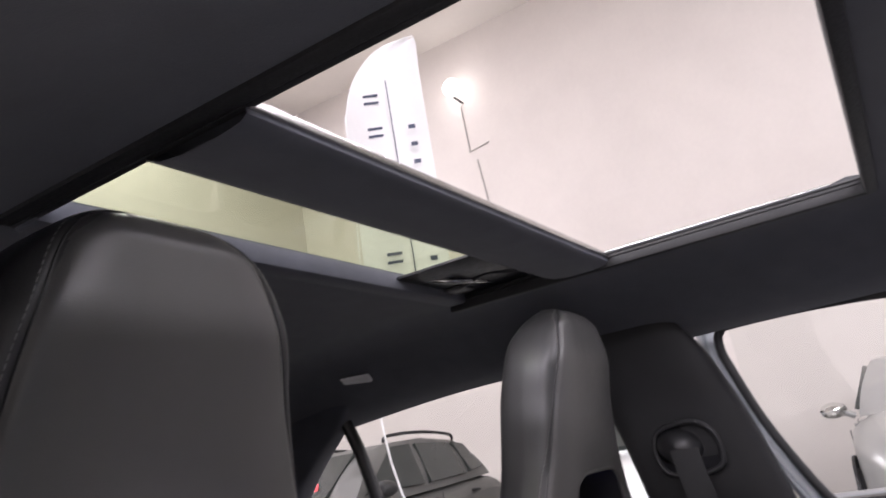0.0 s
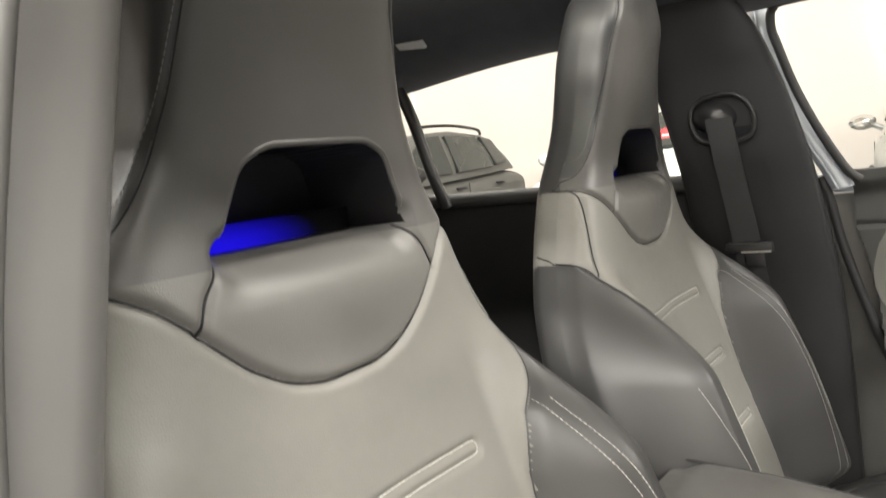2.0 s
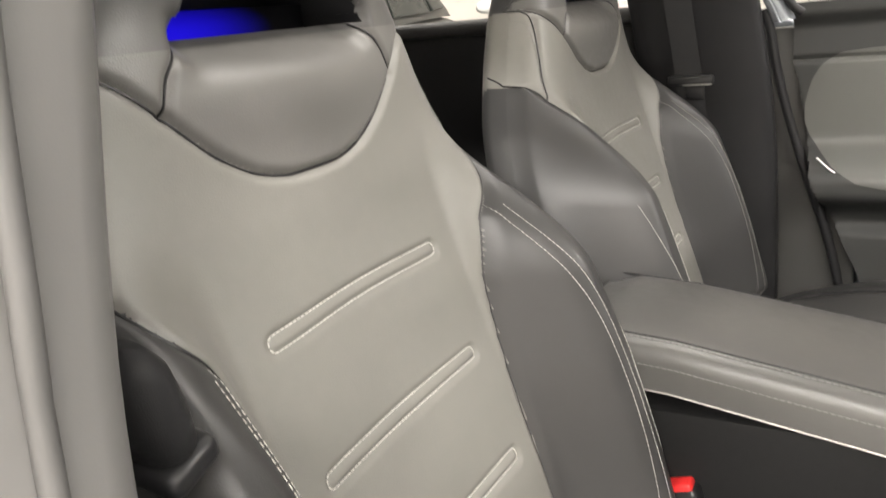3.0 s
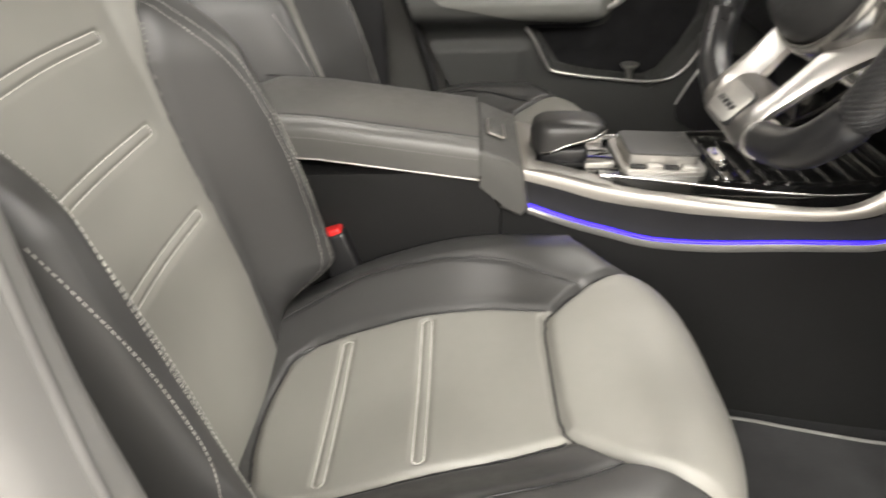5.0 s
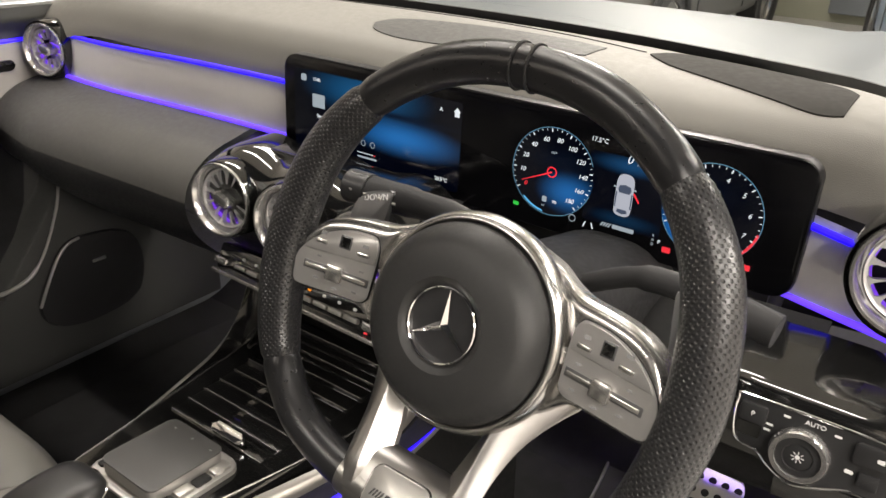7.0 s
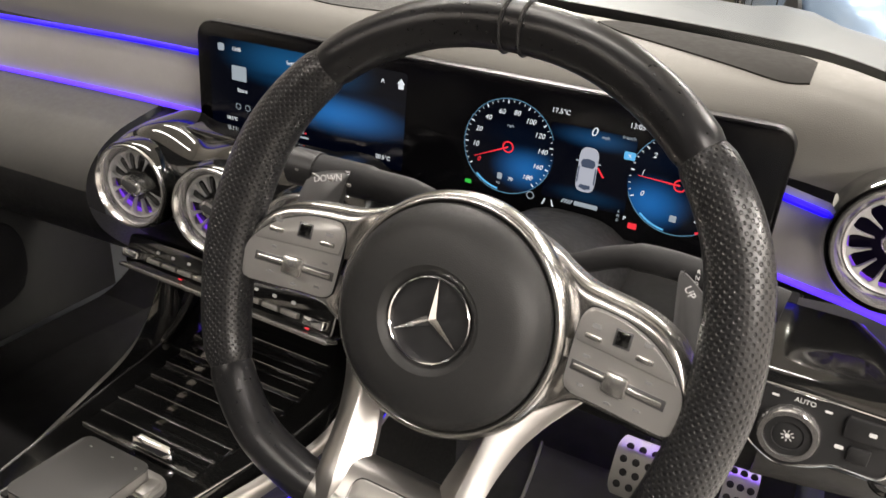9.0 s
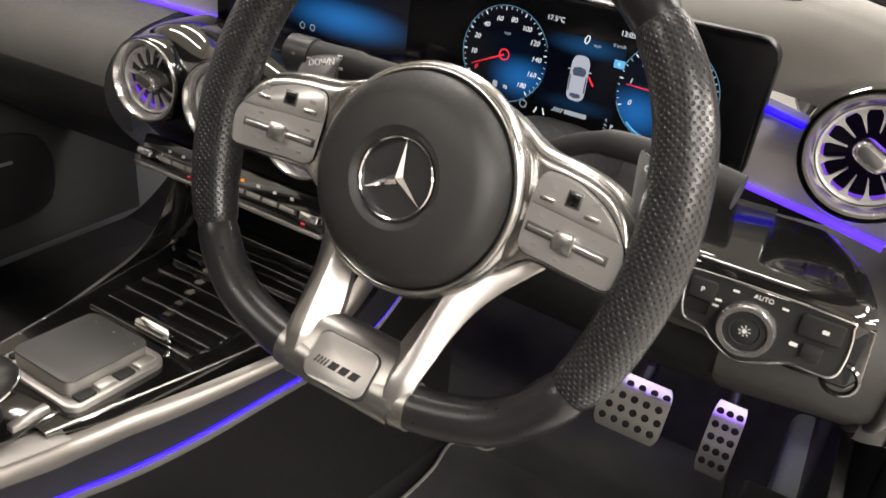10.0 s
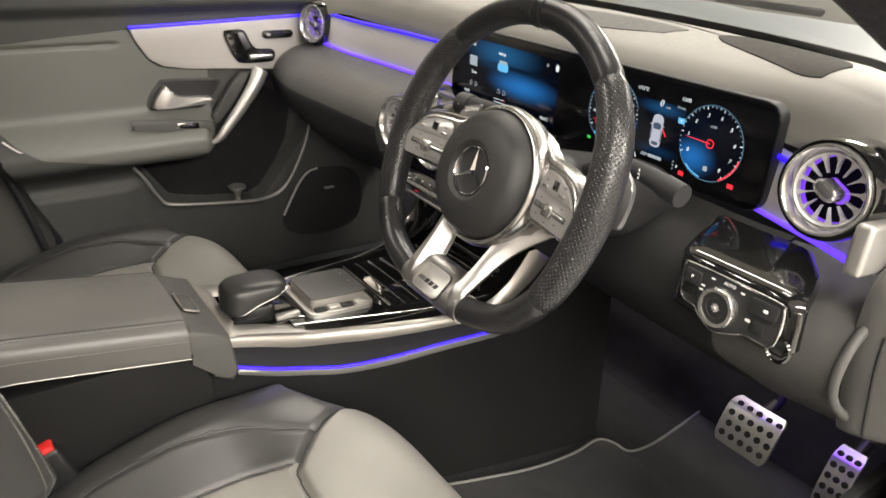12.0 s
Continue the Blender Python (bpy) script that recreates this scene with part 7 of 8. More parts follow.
# ---- driver's switch panel ----
def switch_panel():
    t = thing("light_switch_panel", "glossy black panel with a silver-rimmed light switch", "light switch", (0.585, 0.18, 0.80))
    M = frame3((0.585, 0.1705, 0.833), (1, 0.0, 0), (0, 0.12, 1))
    part("gloss_panel", prism([(-0.070, -0.030), (0.066, -0.030), (0.074, -0.018), (0.070, 0.022), (-0.072, 0.022)], M @ Matrix.Translation((0, 0, -0.014)), 0.012, 0.004, 3), PIANO, t, "glossy black panel")
    rows = []
    for v, y, z, x0, x1 in spline([(0, 0.1720, 0.846, 0.512, 0.655), (0.2, 0.1725, 0.858, 0.511, 0.655), (0.4, 0.1800, 0.8670, 0.507, 0.652), (0.6, 0.200, 0.8735, 0.502, 0.645), (0.8, 0.225, 0.8800, 0.497, 0.632), (1.0, 0.250, 0.8865, 0.491, 0.608)], 5):
        rows.append([(x0 + (x1 - x0) * u, y + 0.006 * (2 * u - 1) ** 8, z - 0.005 * (2 * u - 1) ** 8) for u in np.linspace(0, 1, 25)])
    part("gloss_hood", slab(rows, (0, 0.008, -0.010)), PIANO, t, "curved glossy black hood over the switches", 50)
    out = spline([(-0.062, 0.018), (-0.050, 0.024), (0.045, 0.024), (0.056, 0.018), (0.058, -0.008), (0.052, -0.022), (0.025, -0.023), (0.008, -0.030), (-0.012, -0.036), (-0.030, -0.028), (-0.040, -0.020), (-0.058, -0.014)], 6, closed=True)
    out = [tuple(p) for p in out]
    plate = part("switch_plate", prism(out, M @ Matrix.Translation((0, 0, -0.004)), 0.006, 0.001), HARD, t, "matt black switch plate")
    part("plate_rim", tube([tuple(M @ Vector((x, y, 0.002))) for x, y in out], 0.0012, 8, closed=True, up=(0, 1, 0)), CHROME, plate, "thin chrome rim")
    K = M @ Matrix.Translation((-0.011, -0.008, 0.002))
    knob = part("knob", lathe([(0.0215, 0.0), (0.0215, 0.006), (0.0200, 0.009), (0.0165, 0.009), (0.0155, 0.006)], 48, K), RING, t, "silver rotary knob")
    part("knob_face", lathe([(0.0165, 0.004), (0.0160, 0.0072), (0.0110, 0.0078), (0.0105, 0.0066), (0.0095, 0.0070), (0.0, 0.0070)], 40, K), HARD, knob)
    part("sun_symbol", lathe([(0.0, 0.0074), (0.0018, 0.0074), (0.0018, 0.0070)], 14, K), ICON, knob)
    for a in range(8):
        part("sun_ray", moved(box(0.0026, 0.0046, -0.0003, 0.0003, 0.0070, 0.0074, 0), K @ Matrix.Rotation(a * math.pi / 4, 4, "Z")), ICON, knob)
    words("AUTO", 0.0052, M @ Matrix.Translation((-0.006, 0.0185, 0.0022)), ICON, plate)
    for x, y in ((-0.026, 0.0175), (0.010, 0.0165), (-0.036, 0.006), (-0.037, 0.001)):
        part("symbol", prism(round_rect(0.0050, 0.0018, 0.0006, 2, x, y), M @ Matrix.Translation((0, 0, 0.0020)), 0.0003, 0), ICON, plate)
    part("brake_key", prism(round_rect(0.020, 0.016, 0.003, 3, -0.049, 0.011), M @ Matrix.Translation((0, 0, 0.001)), 0.004, 0.001), HARD, plate)
    part("brake_recess", prism(round_rect(0.018, 0.011, 0.002, 3, -0.050, -0.004), M @ Matrix.Translation((0, 0, 0.0018)), 0.0006, 0), PIANO, plate)
    words("P", 0.0058, M @ Matrix.Translation((-0.049, 0.011, 0.0052)), ICON, plate)
    part("fog_key", prism(round_rect(0.030, 0.017, 0.003, 3, 0.037, 0.011), M @ Matrix.Translation((0, 0, 0.001)), 0.004, 0.001), HARD, plate)
    part("fog_symbol", prism(round_rect(0.005, 0.0032, 0.001, 3, 0.040, 0.011), M @ Matrix.Translation((0, 0, 0.0052)), 0.0003, 0), ICON, plate)
    part("level_key", prism(round_rect(0.014, 0.012, 0.001, 3, 0.036, -0.009), M @ Matrix.Translation((0, 0, 0.001)), 0.0035, 0.001), HARD, plate)
    part("level_symbol", prism(round_rect(0.006, 0.003, 0.001, 3, 0.023, -0.007), M @ Matrix.Translation((0, 0, 0.0022)), 0.0003, 0), ICON, plate)
    part("start_rim", lathe([(0.012, 0.0), (0.014, 0.003), (0.012, 0.005), (0.010, 0.002)], 30, M @ Matrix.Translation((0.060, -0.022, -0.004))), PIANO, t)


switch_panel()


def dash_end():
    t = thing("dash_end", "charcoal dashboard end cover beside the open door", "dash trim", (0.7, 0.3, 0.5))
    prof = spline([(0.30, 0.905), (0.245, 0.898), (0.222, 0.880), (0.215, 0.85), (0.215, 0.80), (0.226, 0.75), (0.236, 0.712), (0.250, 0.700)], 6)
    part("corner_pad", sheet([[(x, y + 0.020 + 0.35 * max(0.0, x - 0.69) + 8 * max(0.0, x - 0.69) ** 2, z) for x in np.linspace(0.680, 0.765, 14)] for y, z in prof]), KNEE_SHADED, t, "soft grained corner pad", 60)
    part("pad_groove", tube([(0.706, y + 0.0265, z) for y, z in prof[20:38]], 0.0016, 6, up=(1, 0, 0)), RUBBER, t, "thin groove in the corner pad")
    part("silver_corner", moved(box(-0.009, 0.009, -0.01, 0.06, -0.026, 0.026, 0.005, 3), Matrix.Translation((0.668, 0.228, 0.915)) @ pose(0, 0, 0, -6, 0, 0)), BRUSHED, t, "pale silver corner piece")
    part("kick_panel", prism([(0.10, 0.28), (0.10, 0.42), (0.30, 0.60), (0.86, 0.66), (0.86, 0.28)], frame3((0.690, 0, 0), (0, 1, 0), (0, 0, 1)), 0.014, 0.005), HARD, t, "dark footwell side panel")
    part("pillar_foot_cover", box(0.706, 0.772, 0.40, 0.76, 0.29, 0.74, 0.02, 4), HARD, t, "dark plastic foot of the windscreen pillar")
    part("side_cover", prism([(0.31, 0.42), (0.31, 0.62), (0.285, 0.75), (0.285, 0.88), (0.33, 0.98), (0.62, 0.98), (0.62, 0.42)], frame3((0.735, 0, 0), (0, 1, 0), (0, 0, 1)), 0.012, 0.004), HARD, t, "dark end cover")


dash_end()


# ---- pedals and mat ----
def pedal(name, label, centre, w, h, lean, nx, ny):
    t = thing(name, label, "pedal", centre)
    M = Matrix.Translation(centre) @ pose(0, 0, 0, 90 - lean, 0, 0)
    rows = [[tuple(M @ Vector((x * (1 - 0.16 * abs(2 * y / h) ** 6), y, 0.004 * (1 - (2 * y / h) ** 2) - 0.012 * max(0, y / h - 0.30) * 4))) for x in np.linspace(-w / 2, w / 2, 8)] for y in np.linspace(-h / 2, h / 2, 26)]
    part("plate", slab(rows, tuple((M.to_3x3() @ Vector((0, 0, -0.006))))), PEDAL, t, "brushed steel pedal plate")
    for i in range(nx):
        for j in range(ny):
            x = (i + 0.5 - nx / 2) * w / nx * 0.92
            y = (j + 0.5 - ny / 2) * h / ny * 0.88 + 0.002
            if j % 2 and ny > 3:
                x += w / nx * 0.22 * (1 if nx > 3 else 0)
            z = 0.004 * (1 - (2 * y / h) ** 2) - 0.012 * max(0, y / h - 0.30) * 4
            part("stud", lathe([(0.0052, -0.002), (0.0052, 0.0012), (0.0038, 0.0020), (0.0, 0.0016)], 14, M @ Matrix.Translation((x, y, z))), RUBBER, t)
    part("arm", tube([tuple(M @ Vector((0, h * 0.2, -0.008))), tuple(M @ Vector((0, h * 0.7, -0.05))), (centre[0], centre[1] + 0.18, centre[2] + 0.25)], 0.010, 10), DARK, t)
    return t


pedal("brake_pedal", "wide steel brake pedal with black rubber studs", (0.458, 0.500, 0.458), 0.094, 0.082, 28, 5, 4)
pedal("accelerator_pedal", "narrow steel accelerator pedal with black rubber studs", (0.577, 0.570, 0.412), 0.045, 0.108, 24, 3, 5)


def led_strip_footwell():
    t = thing("footwell_lamp", "violet footwell light under the dashboard", "car lamp", (0.45, 0.42, 0.62))
    part("lens", box(0.40, 0.62, 0.47, 0.49, 0.645, 0.650, 0.001), mat("footwell_led", (0.1, 0.05, 0.4), 0.4, emit=22.0, emit_col=(0.17, 0.02, 1.0)), t, "glowing violet lens")
    t2 = thing("footwell_lamp", "violet footwell light under the dashboard", "car lamp", (-0.4, 0.42, 0.62))
    part("lens", box(-0.42, -0.37, 0.47, 0.49, 0.645, 0.650, 0.001), bpy.data.materials["footwell_led"], t2, "glowing violet lens")


led_strip_footwell()


def floor_mat(side):
    s = side
    t = thing("floor_mat", "black pile floor mat with a pale stitched edge", "floor mat", (0.4 * s, 0.2, 0.296), "floor mats")
    edge = spline([(0.150, -0.10), (0.170, 0.08), (0.195, 0.17), (0.222, 0.27), (0.230, 0.36), (0.224, 0.425), (0.248, 0.445), (0.278, 0.452), (0.286, 0.50), (0.278, 0.58), (0.266, 0.66)], 5)
    far = [(0.60, 0.66), (0.62, 0.45), (0.62, -0.10)]
    poly = [(s * x, y) for x, y in [tuple(p) for p in edge] + far]
    part("mat_body", prism(poly if s < 0 else poly[::-1], Matrix.Translation((0, 0, 0.296)), 0.012, 0.003), MATT, t, "black pile")
    part("edge_binding", tube([(s * x, y, 0.308) for x, y in edge], 0.0028, 8), mat("mat_binding", (0.16, 0.16, 0.15), 0.8, vary=0.2, scale=200), t, "grey edge binding")


floor_mat(1)
floor_mat(-1)


# ---- other cars in the showroom ----
def wheel_part(parent, m):
    w = part("wheel", lathe([(0.20, -0.10), (0.31, -0.10), (0.325, -0.08), (0.325, 0.08), (0.31, 0.10), (0.22, 0.10), (0.21, 0.07)], 36, m), RUBBER, parent, "black tyre", local=True)
    part("rim", lathe([(0.215, 0.085), (0.205, 0.07), (0.10, 0.06), (0.05, 0.075), (0.0, 0.075)], 30, m), SATIN, w, "silver wheel rim", local=True)


def road_wheel(at, s):
    """A wheel under the car that is looked into."""
    t = thing("car_wheel", "black tyre on a silver rim under the car", "wheel", at, "wheels under the car")
    m = pose(*at, 0, 90 * s, 0)
    part("tyre", lathe([(0.20, -0.10), (0.31, -0.10), (0.325, -0.08), (0.325, 0.08), (0.31, 0.10), (0.22, 0.10), (0.21, 0.07)], 36, m), RUBBER, t, "black rubber tyre")
    part("rim", lathe([(0.215, 0.085), (0.205, 0.07), (0.10, 0.06), (0.05, 0.075), (0.0, 0.075)], 30, m), SATIN, t, "silver wheel rim")


for s in (-1, 1):
    for y in (1.36, -1.42):
        road_wheel((s * 0.835, y, 0.325), s)


def parked_car(name, label, place, turn, paint, tall=1.50, rails=False, sticker=None):
    t = thing(name, label, "car")
    t.matrix_basis = Matrix.Translation(place) @ pose(0, 0, 0, 0, 0, turn)
    # body up to the waist
    st = [(2.12, 0.50, 0.62, 0.60), (2.05, 0.34, 0.78, 0.72), (1.85, 0.26, 0.88, 0.82), (1.4, 0.22, 0.96, 0.87), (0.95, 0.20, 1.02, 0.89), (0.2, 0.20, 1.00, 0.90), (-0.8, 0.20, 1.03, 0.90), (-1.6, 0.22, 1.06, 0.88), (-2.0, 0.28, 1.02, 0.82), (-2.15, 0.42, 0.90, 0.72)]
    rows = []
    for x, lo, hi, w in st:
        rows.append([(x, px * w, (lo + hi) / 2 + pz * (hi - lo) / 2) for px, pz in round_rect(2, 2, 0.42, 5)])
    rows = np.array([r + r[:1] for r in rows])
    part("body", join(sheet(rows), (rows[0][:-1], [list(range(len(rows[0]) - 1))]), (rows[-1][:-1], [list(range(len(rows[0]) - 1))])), paint, t, "painted car body", 50, local=True)
    # upper cabin
    base = [(0.98, 0.60), (0.90, 0.80), (0.3, 0.84), (-0.6, 0.84), (-1.5, 0.82), (-2.0, 0.70)]
    roof = [(0.22, 0.50), (0.16, 0.60), (0.0, 0.63), (-0.6, 0.64), (-1.4, 0.61), (-1.65, 0.52)]
    zr = [tall - 0.07, tall - 0.05, tall - 0.02, tall, tall - 0.05, tall - 0.09]
    zb = [1.0, 0.99, 0.97, 0.99, 1.02, 1.02]
    ring = []
    for k in range(7):
        f = k / 6
        g = f + 0.10 * math.sin(math.pi * f)
        half = [(b[0] + (r[0] - b[0]) * f, (b[1] + (r[1] - b[1]) * f**1.4), z0 + (z1 - z0) * min(1.0, g)) for b, r, z0, z1 in zip(base, roof, zb, zr)]
        ring.append(half + [(x, -y, z) for x, y, z in half[::-1]] + half[:1])
    cab = np.array(ring)
    top = cab[-1][:-1]
    part("cabin", join(sheet(cab), (top, [[0, 1, 10, 11], [1, 2, 9, 10], [2, 3, 8, 9], [3, 4, 7, 8], [4, 5, 6, 7]])), paint, t, "painted roof and pillars", 50, local=True)

    def at(k, f, s):
        f0 = f * 6
        i = min(int(f0), 5)
        p = cab[i][k] + (cab[i + 1][k] - cab[i][k]) * (f0 - i)
        return Vector((p[0], p[1] * s, p[2]))

    def pane(a, b, c, d, parent, name="side_window", label="dark glass"):
        n = (b - a).cross(d - a).normalized() * 0.042
        mid = (a + b + c + d) / 4
        if n.dot(mid - Vector((-0.4, 0, 1.0))) < 0:
            n = -n
        q = [p + (mid - p) * 0.05 for p in (a, b, c, d)]
        vs = [tuple(p + n) for p in q] + [tuple(p - n) for p in q]
        return part(name, (vs, [[0, 1, 2, 3], [7, 6, 5, 4], [0, 4, 5, 1], [1, 5, 6, 2], [2, 6, 7, 3], [3, 7, 4, 0]]), CAR_GLASS, parent, label, local=True)

    for s in (-1, 1):
        mid = lambda k, f, h: at(k, f, s).lerp(at(k + 1, f, s), h)
        pane(mid(1, 0.08, 0.15), mid(2, 0.08, 0.55), mid(2, 0.86, 0.5), mid(1, 0.86, 0.9), t)
        pane(mid(2, 0.08, 0.65), mid(3, 0.08, 0.60), mid(3, 0.86, 0.60), mid(2, 0.86, 0.62), t)
        pane(mid(3, 0.10, 0.70), mid(4, 0.14, 0.15), mid(4, 0.78, 0.05), mid(3, 0.86, 0.70), t)
        mir = part("mirror", lathe([(0.0, -0.09), (0.05, -0.08), (0.085, -0.03), (0.09, 0.02), (0.08, 0.05), (0.0, 0.05)], 20, pose(0.72, s * 0.99, 1.07, 0, -90, 0) @ Matrix.Diagonal((0.75, 1.15, 1, 1))), DARK if rails else paint if paint is WHITE_PAINT else MIRROR_CAP, t, "door mirror", local=True)
        part("mirror_arm", tube([(0.72, s * 0.84, 1.0), (0.72, s * 0.93, 1.05)], 0.025, 8), paint, mir, local=True)
        for x in (-0.25, -1.15):
            part("door_handle", tube([(x + 0.09, s * 0.905, 0.90), (x, s * 0.925, 0.905), (x - 0.09, s * 0.905, 0.90)], 0.014, 8), DARK if rails else paint, t, local=True)
        for x in (1.32, -1.32):
            wheel_part(t, pose(x, s * 0.80, 0.325, -90 * s, 0, 0))
            part("wheel_arch", lathe([(0.33, 0.0), (0.40, 0.0), (0.40, 0.02), (0.33, 0.02)], 30, pose(x, s * 0.885, 0.34, -90 * s, 0, 0)), DARK, t, local=True)
        part("headlight", lathe([(0.0, 0.05), (0.07, 0.045), (0.13, 0.02), (0.15, -0.03)], 24, pose(1.96, s * 0.60, 0.72, 0, 70, 12 * s) @ Matrix.Diagonal((0.55, 1.0, 1, 1))), CHROME, t, "clear headlight", local=True)
        part("door_seam", tube([(0.78, s * 0.902, 0.35), (0.80, s * 0.905, 0.9)], 0.004, 6), DARK, t, local=True)
        part("door_seam", tube([(-0.42, s * 0.905, 0.35), (-0.42, s * 0.906, 0.95)], 0.004, 6), DARK, t, local=True)
        if rails:
            part("roof_rail", tube(spline([(0.0, s * 0.60, tall - 0.01), (-0.10, s * 0.60, tall + 0.045), (-0.7, s * 0.61, tall + 0.06), (-1.35, s * 0.59, tall + 0.02), (-1.45, s * 0.58, tall - 0.04)], 5), 0.016, 8), HARD, t, "dark roof rail", local=True)
    pane(at(0, 0.06, 1), at(0, 0.06, -1), at(0, 0.92, -1), at(0, 0.92, 1), t, "windscreen", "dark windscreen")
    pane(at(5, 0.15, 1), at(5, 0.15, -1), at(5, 0.9, -1), at(5, 0.9, 1), t, "rear_screen", "dark rear screen")
    part("grille", moved(box(-0.02, 0.03, -0.42, 0.42, -0.09, 0.09, 0.02), pose(2.08, 0, 0.60)), DARK, t, "dark front grille", local=True)
    part("number_plate", box(2.12, 2.135, -0.26, 0.26, 0.40, 0.51, 0.004), ICON, t, "plain pale plate", local=True)
    if sticker:
        a, b = at(0, 0.25, 1), at(0, 0.25, -1)
        c = a.lerp(b, sticker) + Vector((0.02, 0, 0.015))
        st = part("price_sticker", lathe([(0.0, 0.004), (0.13, 0.004), (0.13, 0.0)], 28, Matrix.Translation(c) @ pose(0, 0, 0, 0, 50, 0)), RED_STICKER, t, "round red price sticker", local=True)
        for k in (-0.03, 0.03):
            part("sticker_bar", moved(box(k - 0.010, k + 0.010, -0.07, 0.07, 0.004, 0.006, 0), Matrix.Translation(c) @ pose(0, 0, 0, 0, 50, 0)), ICON, st, "pale unreadable bar", local=True)
    return t


CAR_GLASS = mat("car_dark_glass", (0.035, 0.04, 0.037), 0.06, vary=0.2, scale=3, spec=0.22, rvary=0.0)
MIRROR_CAP = mat("bright_mirror_cap", (0.75, 0.75, 0.74), 0.12, 1.0, vary=0.03, rvary=0.0)
RED_STICKER = mat("red_sticker", (0.70, 0.05, 0.06), 0.5, vary=0.05)
GREY_PAINT = mat("grey_beige_paint", (0.105, 0.103, 0.095), 0.55, 0.0, vary=0.05, coat=0.0, rvary=0.0)
WHITE_PAINT = mat("white_paint", (0.74, 0.75, 0.74), 0.3, vary=0.03, coat=0.7, rvary=0.0)
SILVER_PAINT = mat("silver_paint", (0.32, 0.32, 0.31), 0.34, 0.4, vary=0.04, coat=0.25, rvary=0.0)
BLUE_PAINT = mat("pale_blue_paint", (0.30, 0.42, 0.60), 0.28, 0.3, vary=0.04, coat=0.7, rvary=0.0)
parked_car("parked_suv", "grey-beige sport utility car with roof rails and a red sticker", (-5.0, -5.02, 0), 5, GREY_PAINT, 1.47, True, 0.25)
parked_car("parked_car", "white parked car with a round red price sticker", (-6.95, -2.68, 0), 4, WHITE_PAINT, 1.46, False, 0.30)
parked_car("parked_car", "silver parked car with bright mirror caps", (-7.2, 0.10, 0), 0, SILVER_PAINT, 1.46)
parked_car("parked_car", "pale blue parked car ahead of the windscreen", (0.9, 5.6, 0), -78, BLUE_PAINT, 1.46)
parked_car("parked_car", "dark grey parked car near the far wall", (-2.2, 6.4, 0), -90, GREY_PAINT, 1.46)


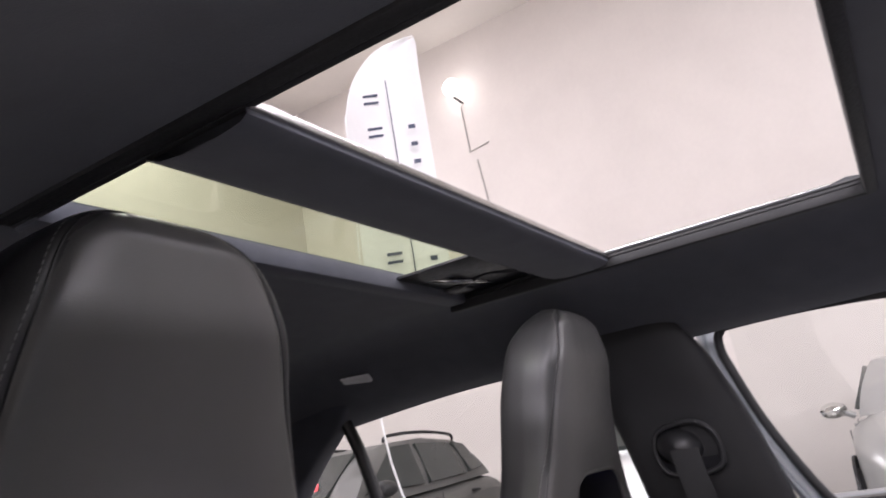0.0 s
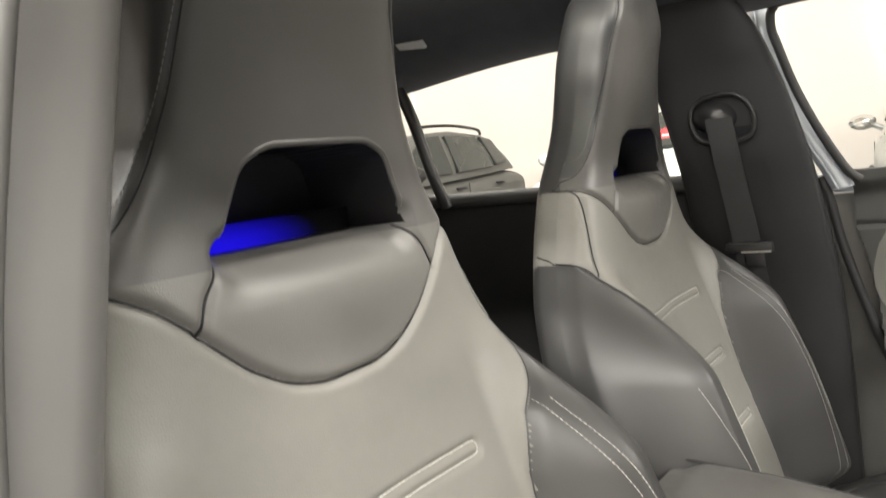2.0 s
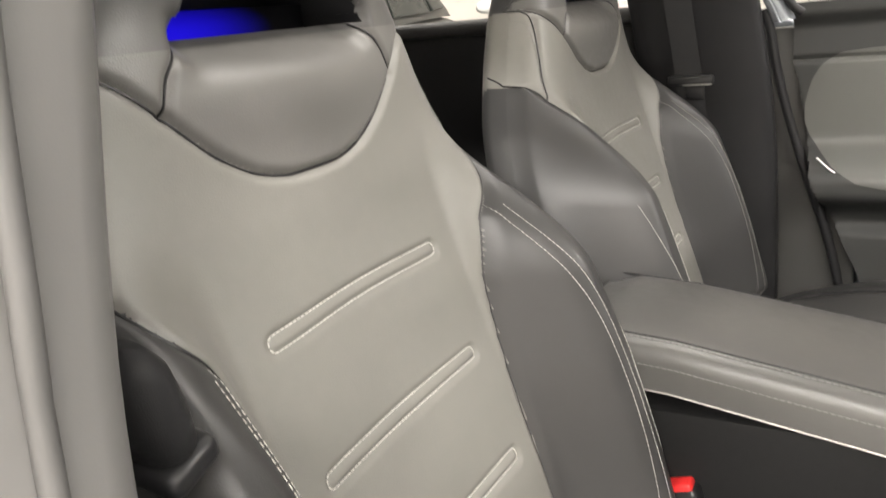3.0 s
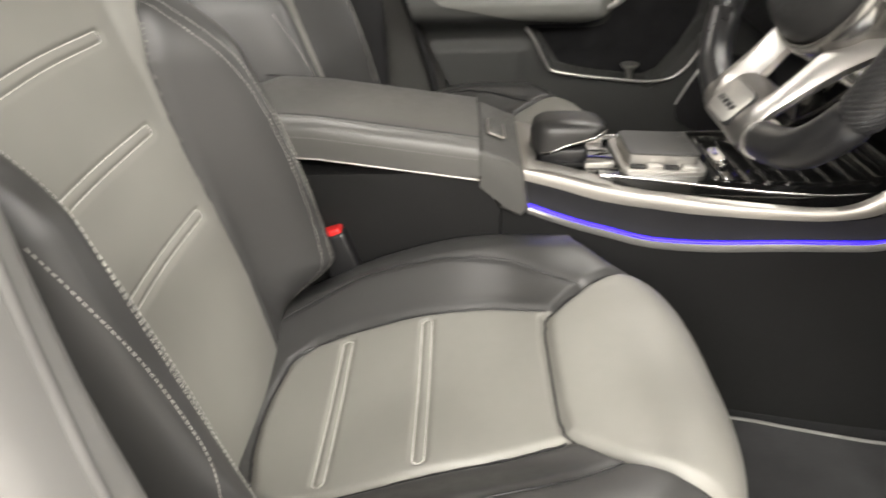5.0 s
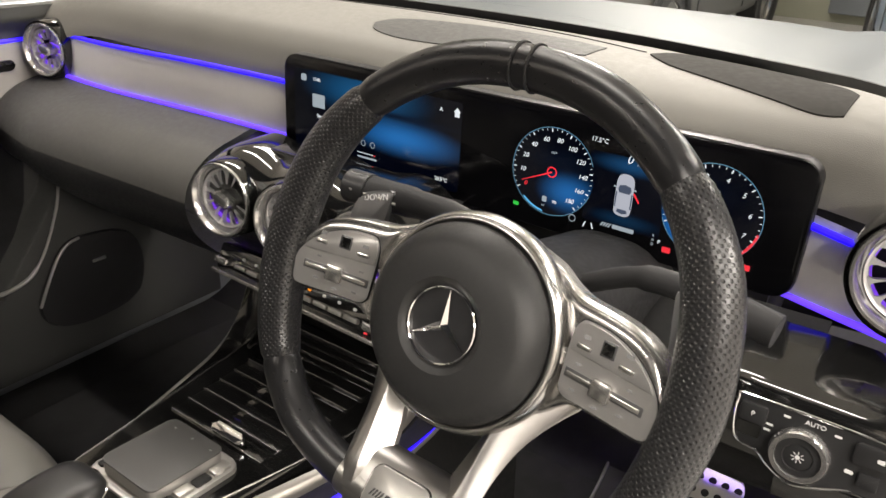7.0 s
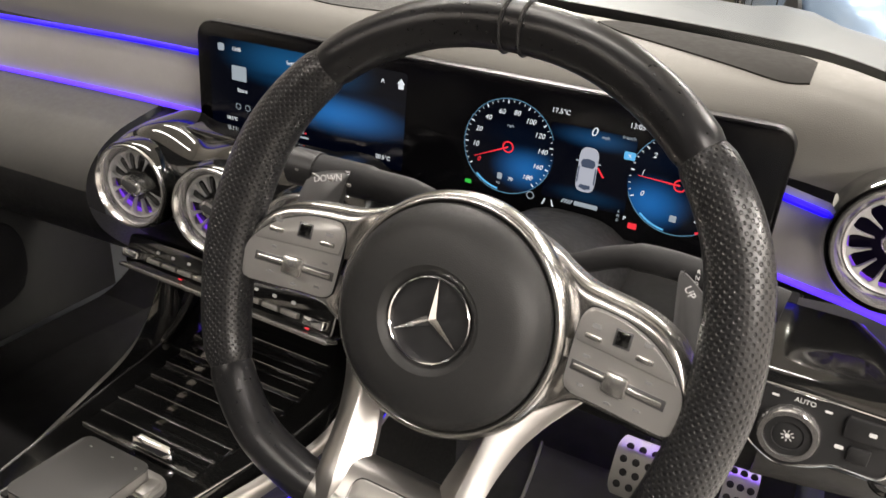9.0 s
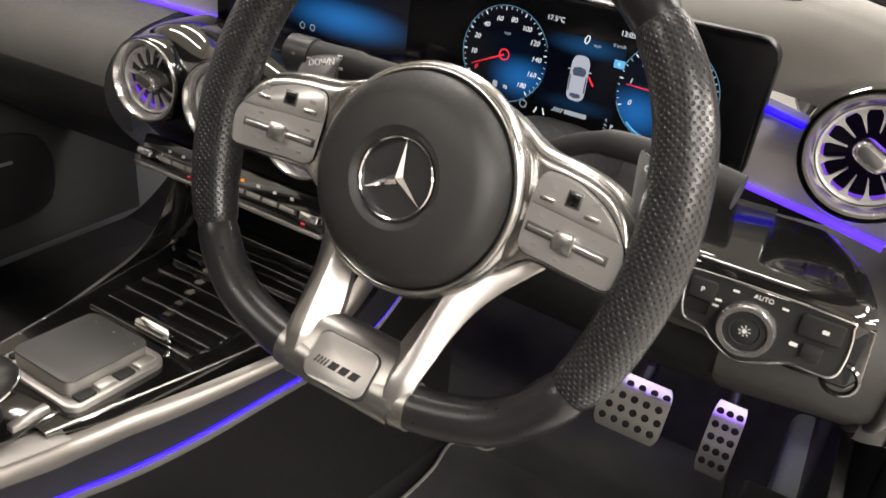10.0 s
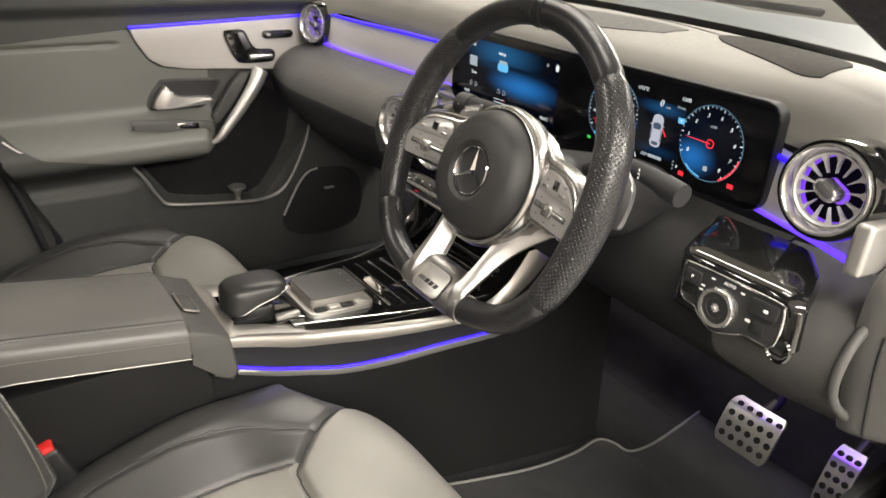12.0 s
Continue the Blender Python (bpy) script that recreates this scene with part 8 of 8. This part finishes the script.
# ---- flag, lamp and conduit ----
def flag():
    P = Vector((-3.64, -3.08, 3.84))
    t = thing("feather_flag", "white feather flag with dark unreadable lettering bars", "flag", (P.x, P.y, 0))
    M = frame3(P, (-0.547, 0.837, 0), (0, 0, 1))
    ys = np.linspace(-1.8, 0.49, 40)
    lx = np.interp(ys, [-2.6, -1.6, -0.5, -0.1, 0.16, 0.34, 0.46, 0.50], [-0.24, -0.22, -0.20, -0.19, -0.12, 0.02, 0.20, 0.38])
    rx = np.interp(ys, [-2.6, -1.6, -0.5, 0.2, 0.46, 0.50], [0.34, 0.38, 0.40, 0.405, 0.42, 0.40])
    rows = [[tuple(M @ Vector((a + (b - a) * f, y, 0.02 * math.sin(6 * f + 2 * y)))) for f in np.linspace(0, 1, 12)] for y, a, b in zip(ys, lx, rx)]
    part("cloth", slab(rows, tuple(M.to_3x3() @ Vector((0, 0, -0.003)))), mat("flag_cloth", (0.72, 0.72, 0.72), 0.85, vary=0.05, scale=3, fine=0.3, fine_scale=300), t, "white cloth", 60)
    INK = mat("flag_ink", (0.07, 0.08, 0.12), 0.8)
    part("flag_line", moved(box(0.135, 0.143, -1.75, 0.14, 0.022, 0.024, 0), M), INK, t)
    for y in (0.0, -0.27, -0.56, -0.98, -1.24, -1.5, -1.7):
        for e in (-0.030, 0.030):
            part("lettering_bar", moved(box(-0.045, 0.065, y + e - 0.010, y + e + 0.010, 0.022, 0.024, 0), M), INK, t, "dark unreadable mark")
    for y in (-0.26, -0.40, -0.54, -0.68, -0.86, -1.0, -1.14, -1.28):
        part("lettering_bar", moved(box(0.255, 0.305, y - 0.016, y + 0.016, 0.022, 0.024, 0), M), INK, t, "small dark unreadable mark")
    part("pole", tube([tuple(M @ Vector(p)) for p in spline([(0.30, -3.84, -0.02), (-0.22, -2.6, -0.015), (-0.205, -0.4, -0.015), (-0.18, -0.05, -0.015), (-0.08, 0.22, -0.015), (0.12, 0.43, -0.015), (0.40, 0.51, -0.015)], 8)], 0.007, 8), ICON, t, "slim white pole")
    part("base", lathe([(0.0, 0.04), (0.22, 0.03), (0.24, 0.0), (0.0, 0.0)], 30, M @ Matrix.Translation((0.30, -3.84, -0.02)) @ pose(0, 0, 0, -90, 0, 0)), DARK, t)


flag()


def wall_lamp(x, y, z):
    t = thing("wall_lamp", "round glowing white lamp on the showroom wall", "lamp", (-9.55, y, z))
    part("globe", lathe([(0.0, -0.15), (0.06, -0.137), (0.11, -0.10), (0.14, -0.05), (0.15, 0.0), (0.14, 0.05), (0.11, 0.10), (0.06, 0.137), (0.0, 0.15)], 28, Matrix.Translation((x, y, z))), mat("lamp_globe", (0.9, 0.9, 0.88), 0.4, emit=9.0, emit_col=(1.0, 0.93, 0.82)), t, "glowing globe")
    part("bracket", tube([(-9.59, y, z - 0.18), (x, y, z - 0.17), (x, y, z - 0.14)], 0.02, 8), DARK, t)


wall_lamp(-9.30, -5.17, 6.97)
CONDUIT = mat("conduit_grey", (0.42, 0.40, 0.38), 0.6)


def conduit():
    t = thing("conduit", "thin grey cable conduit on the showroom wall", "conduit", (-9.59, -5.1, 6.0))
    part("pipe", tube([(-9.585, -5.22, 6.75), (-9.585, -5.20, 5.92), (-9.585, -4.85, 5.97)], 0.012, 8), CONDUIT, t)
    part("pipe", tube([(-9.585, -5.10, 5.75), (-9.585, -5.05, 5.0)], 0.012, 8), CONDUIT, t)


conduit()


def tube_lamp(x, y):
    t = thing("tube_lamp", "hung fluorescent tube lamp over the aisle", "lamp", (x, y, 3.4), "aisle tube lamps")
    part("housing", box(x - 0.17, x + 0.17, y - 1.53, y + 1.53, 3.38, 3.43, 0.01), ICON, t, "white lamp housing")
    for s in (-1.2, 1.2):
        part("hanger", tube([(x, y + s, 3.43), (x, y + s, 8.0)], 0.006, 6), CONDUIT, t)


for lx, ly in ((2.5, -1.6), (2.5, 2.4), (4.4, 0.4)):
    tube_lamp(lx, ly)
for ly in (-2.2, 2.2):
    tube_lamp(5.8, ly)
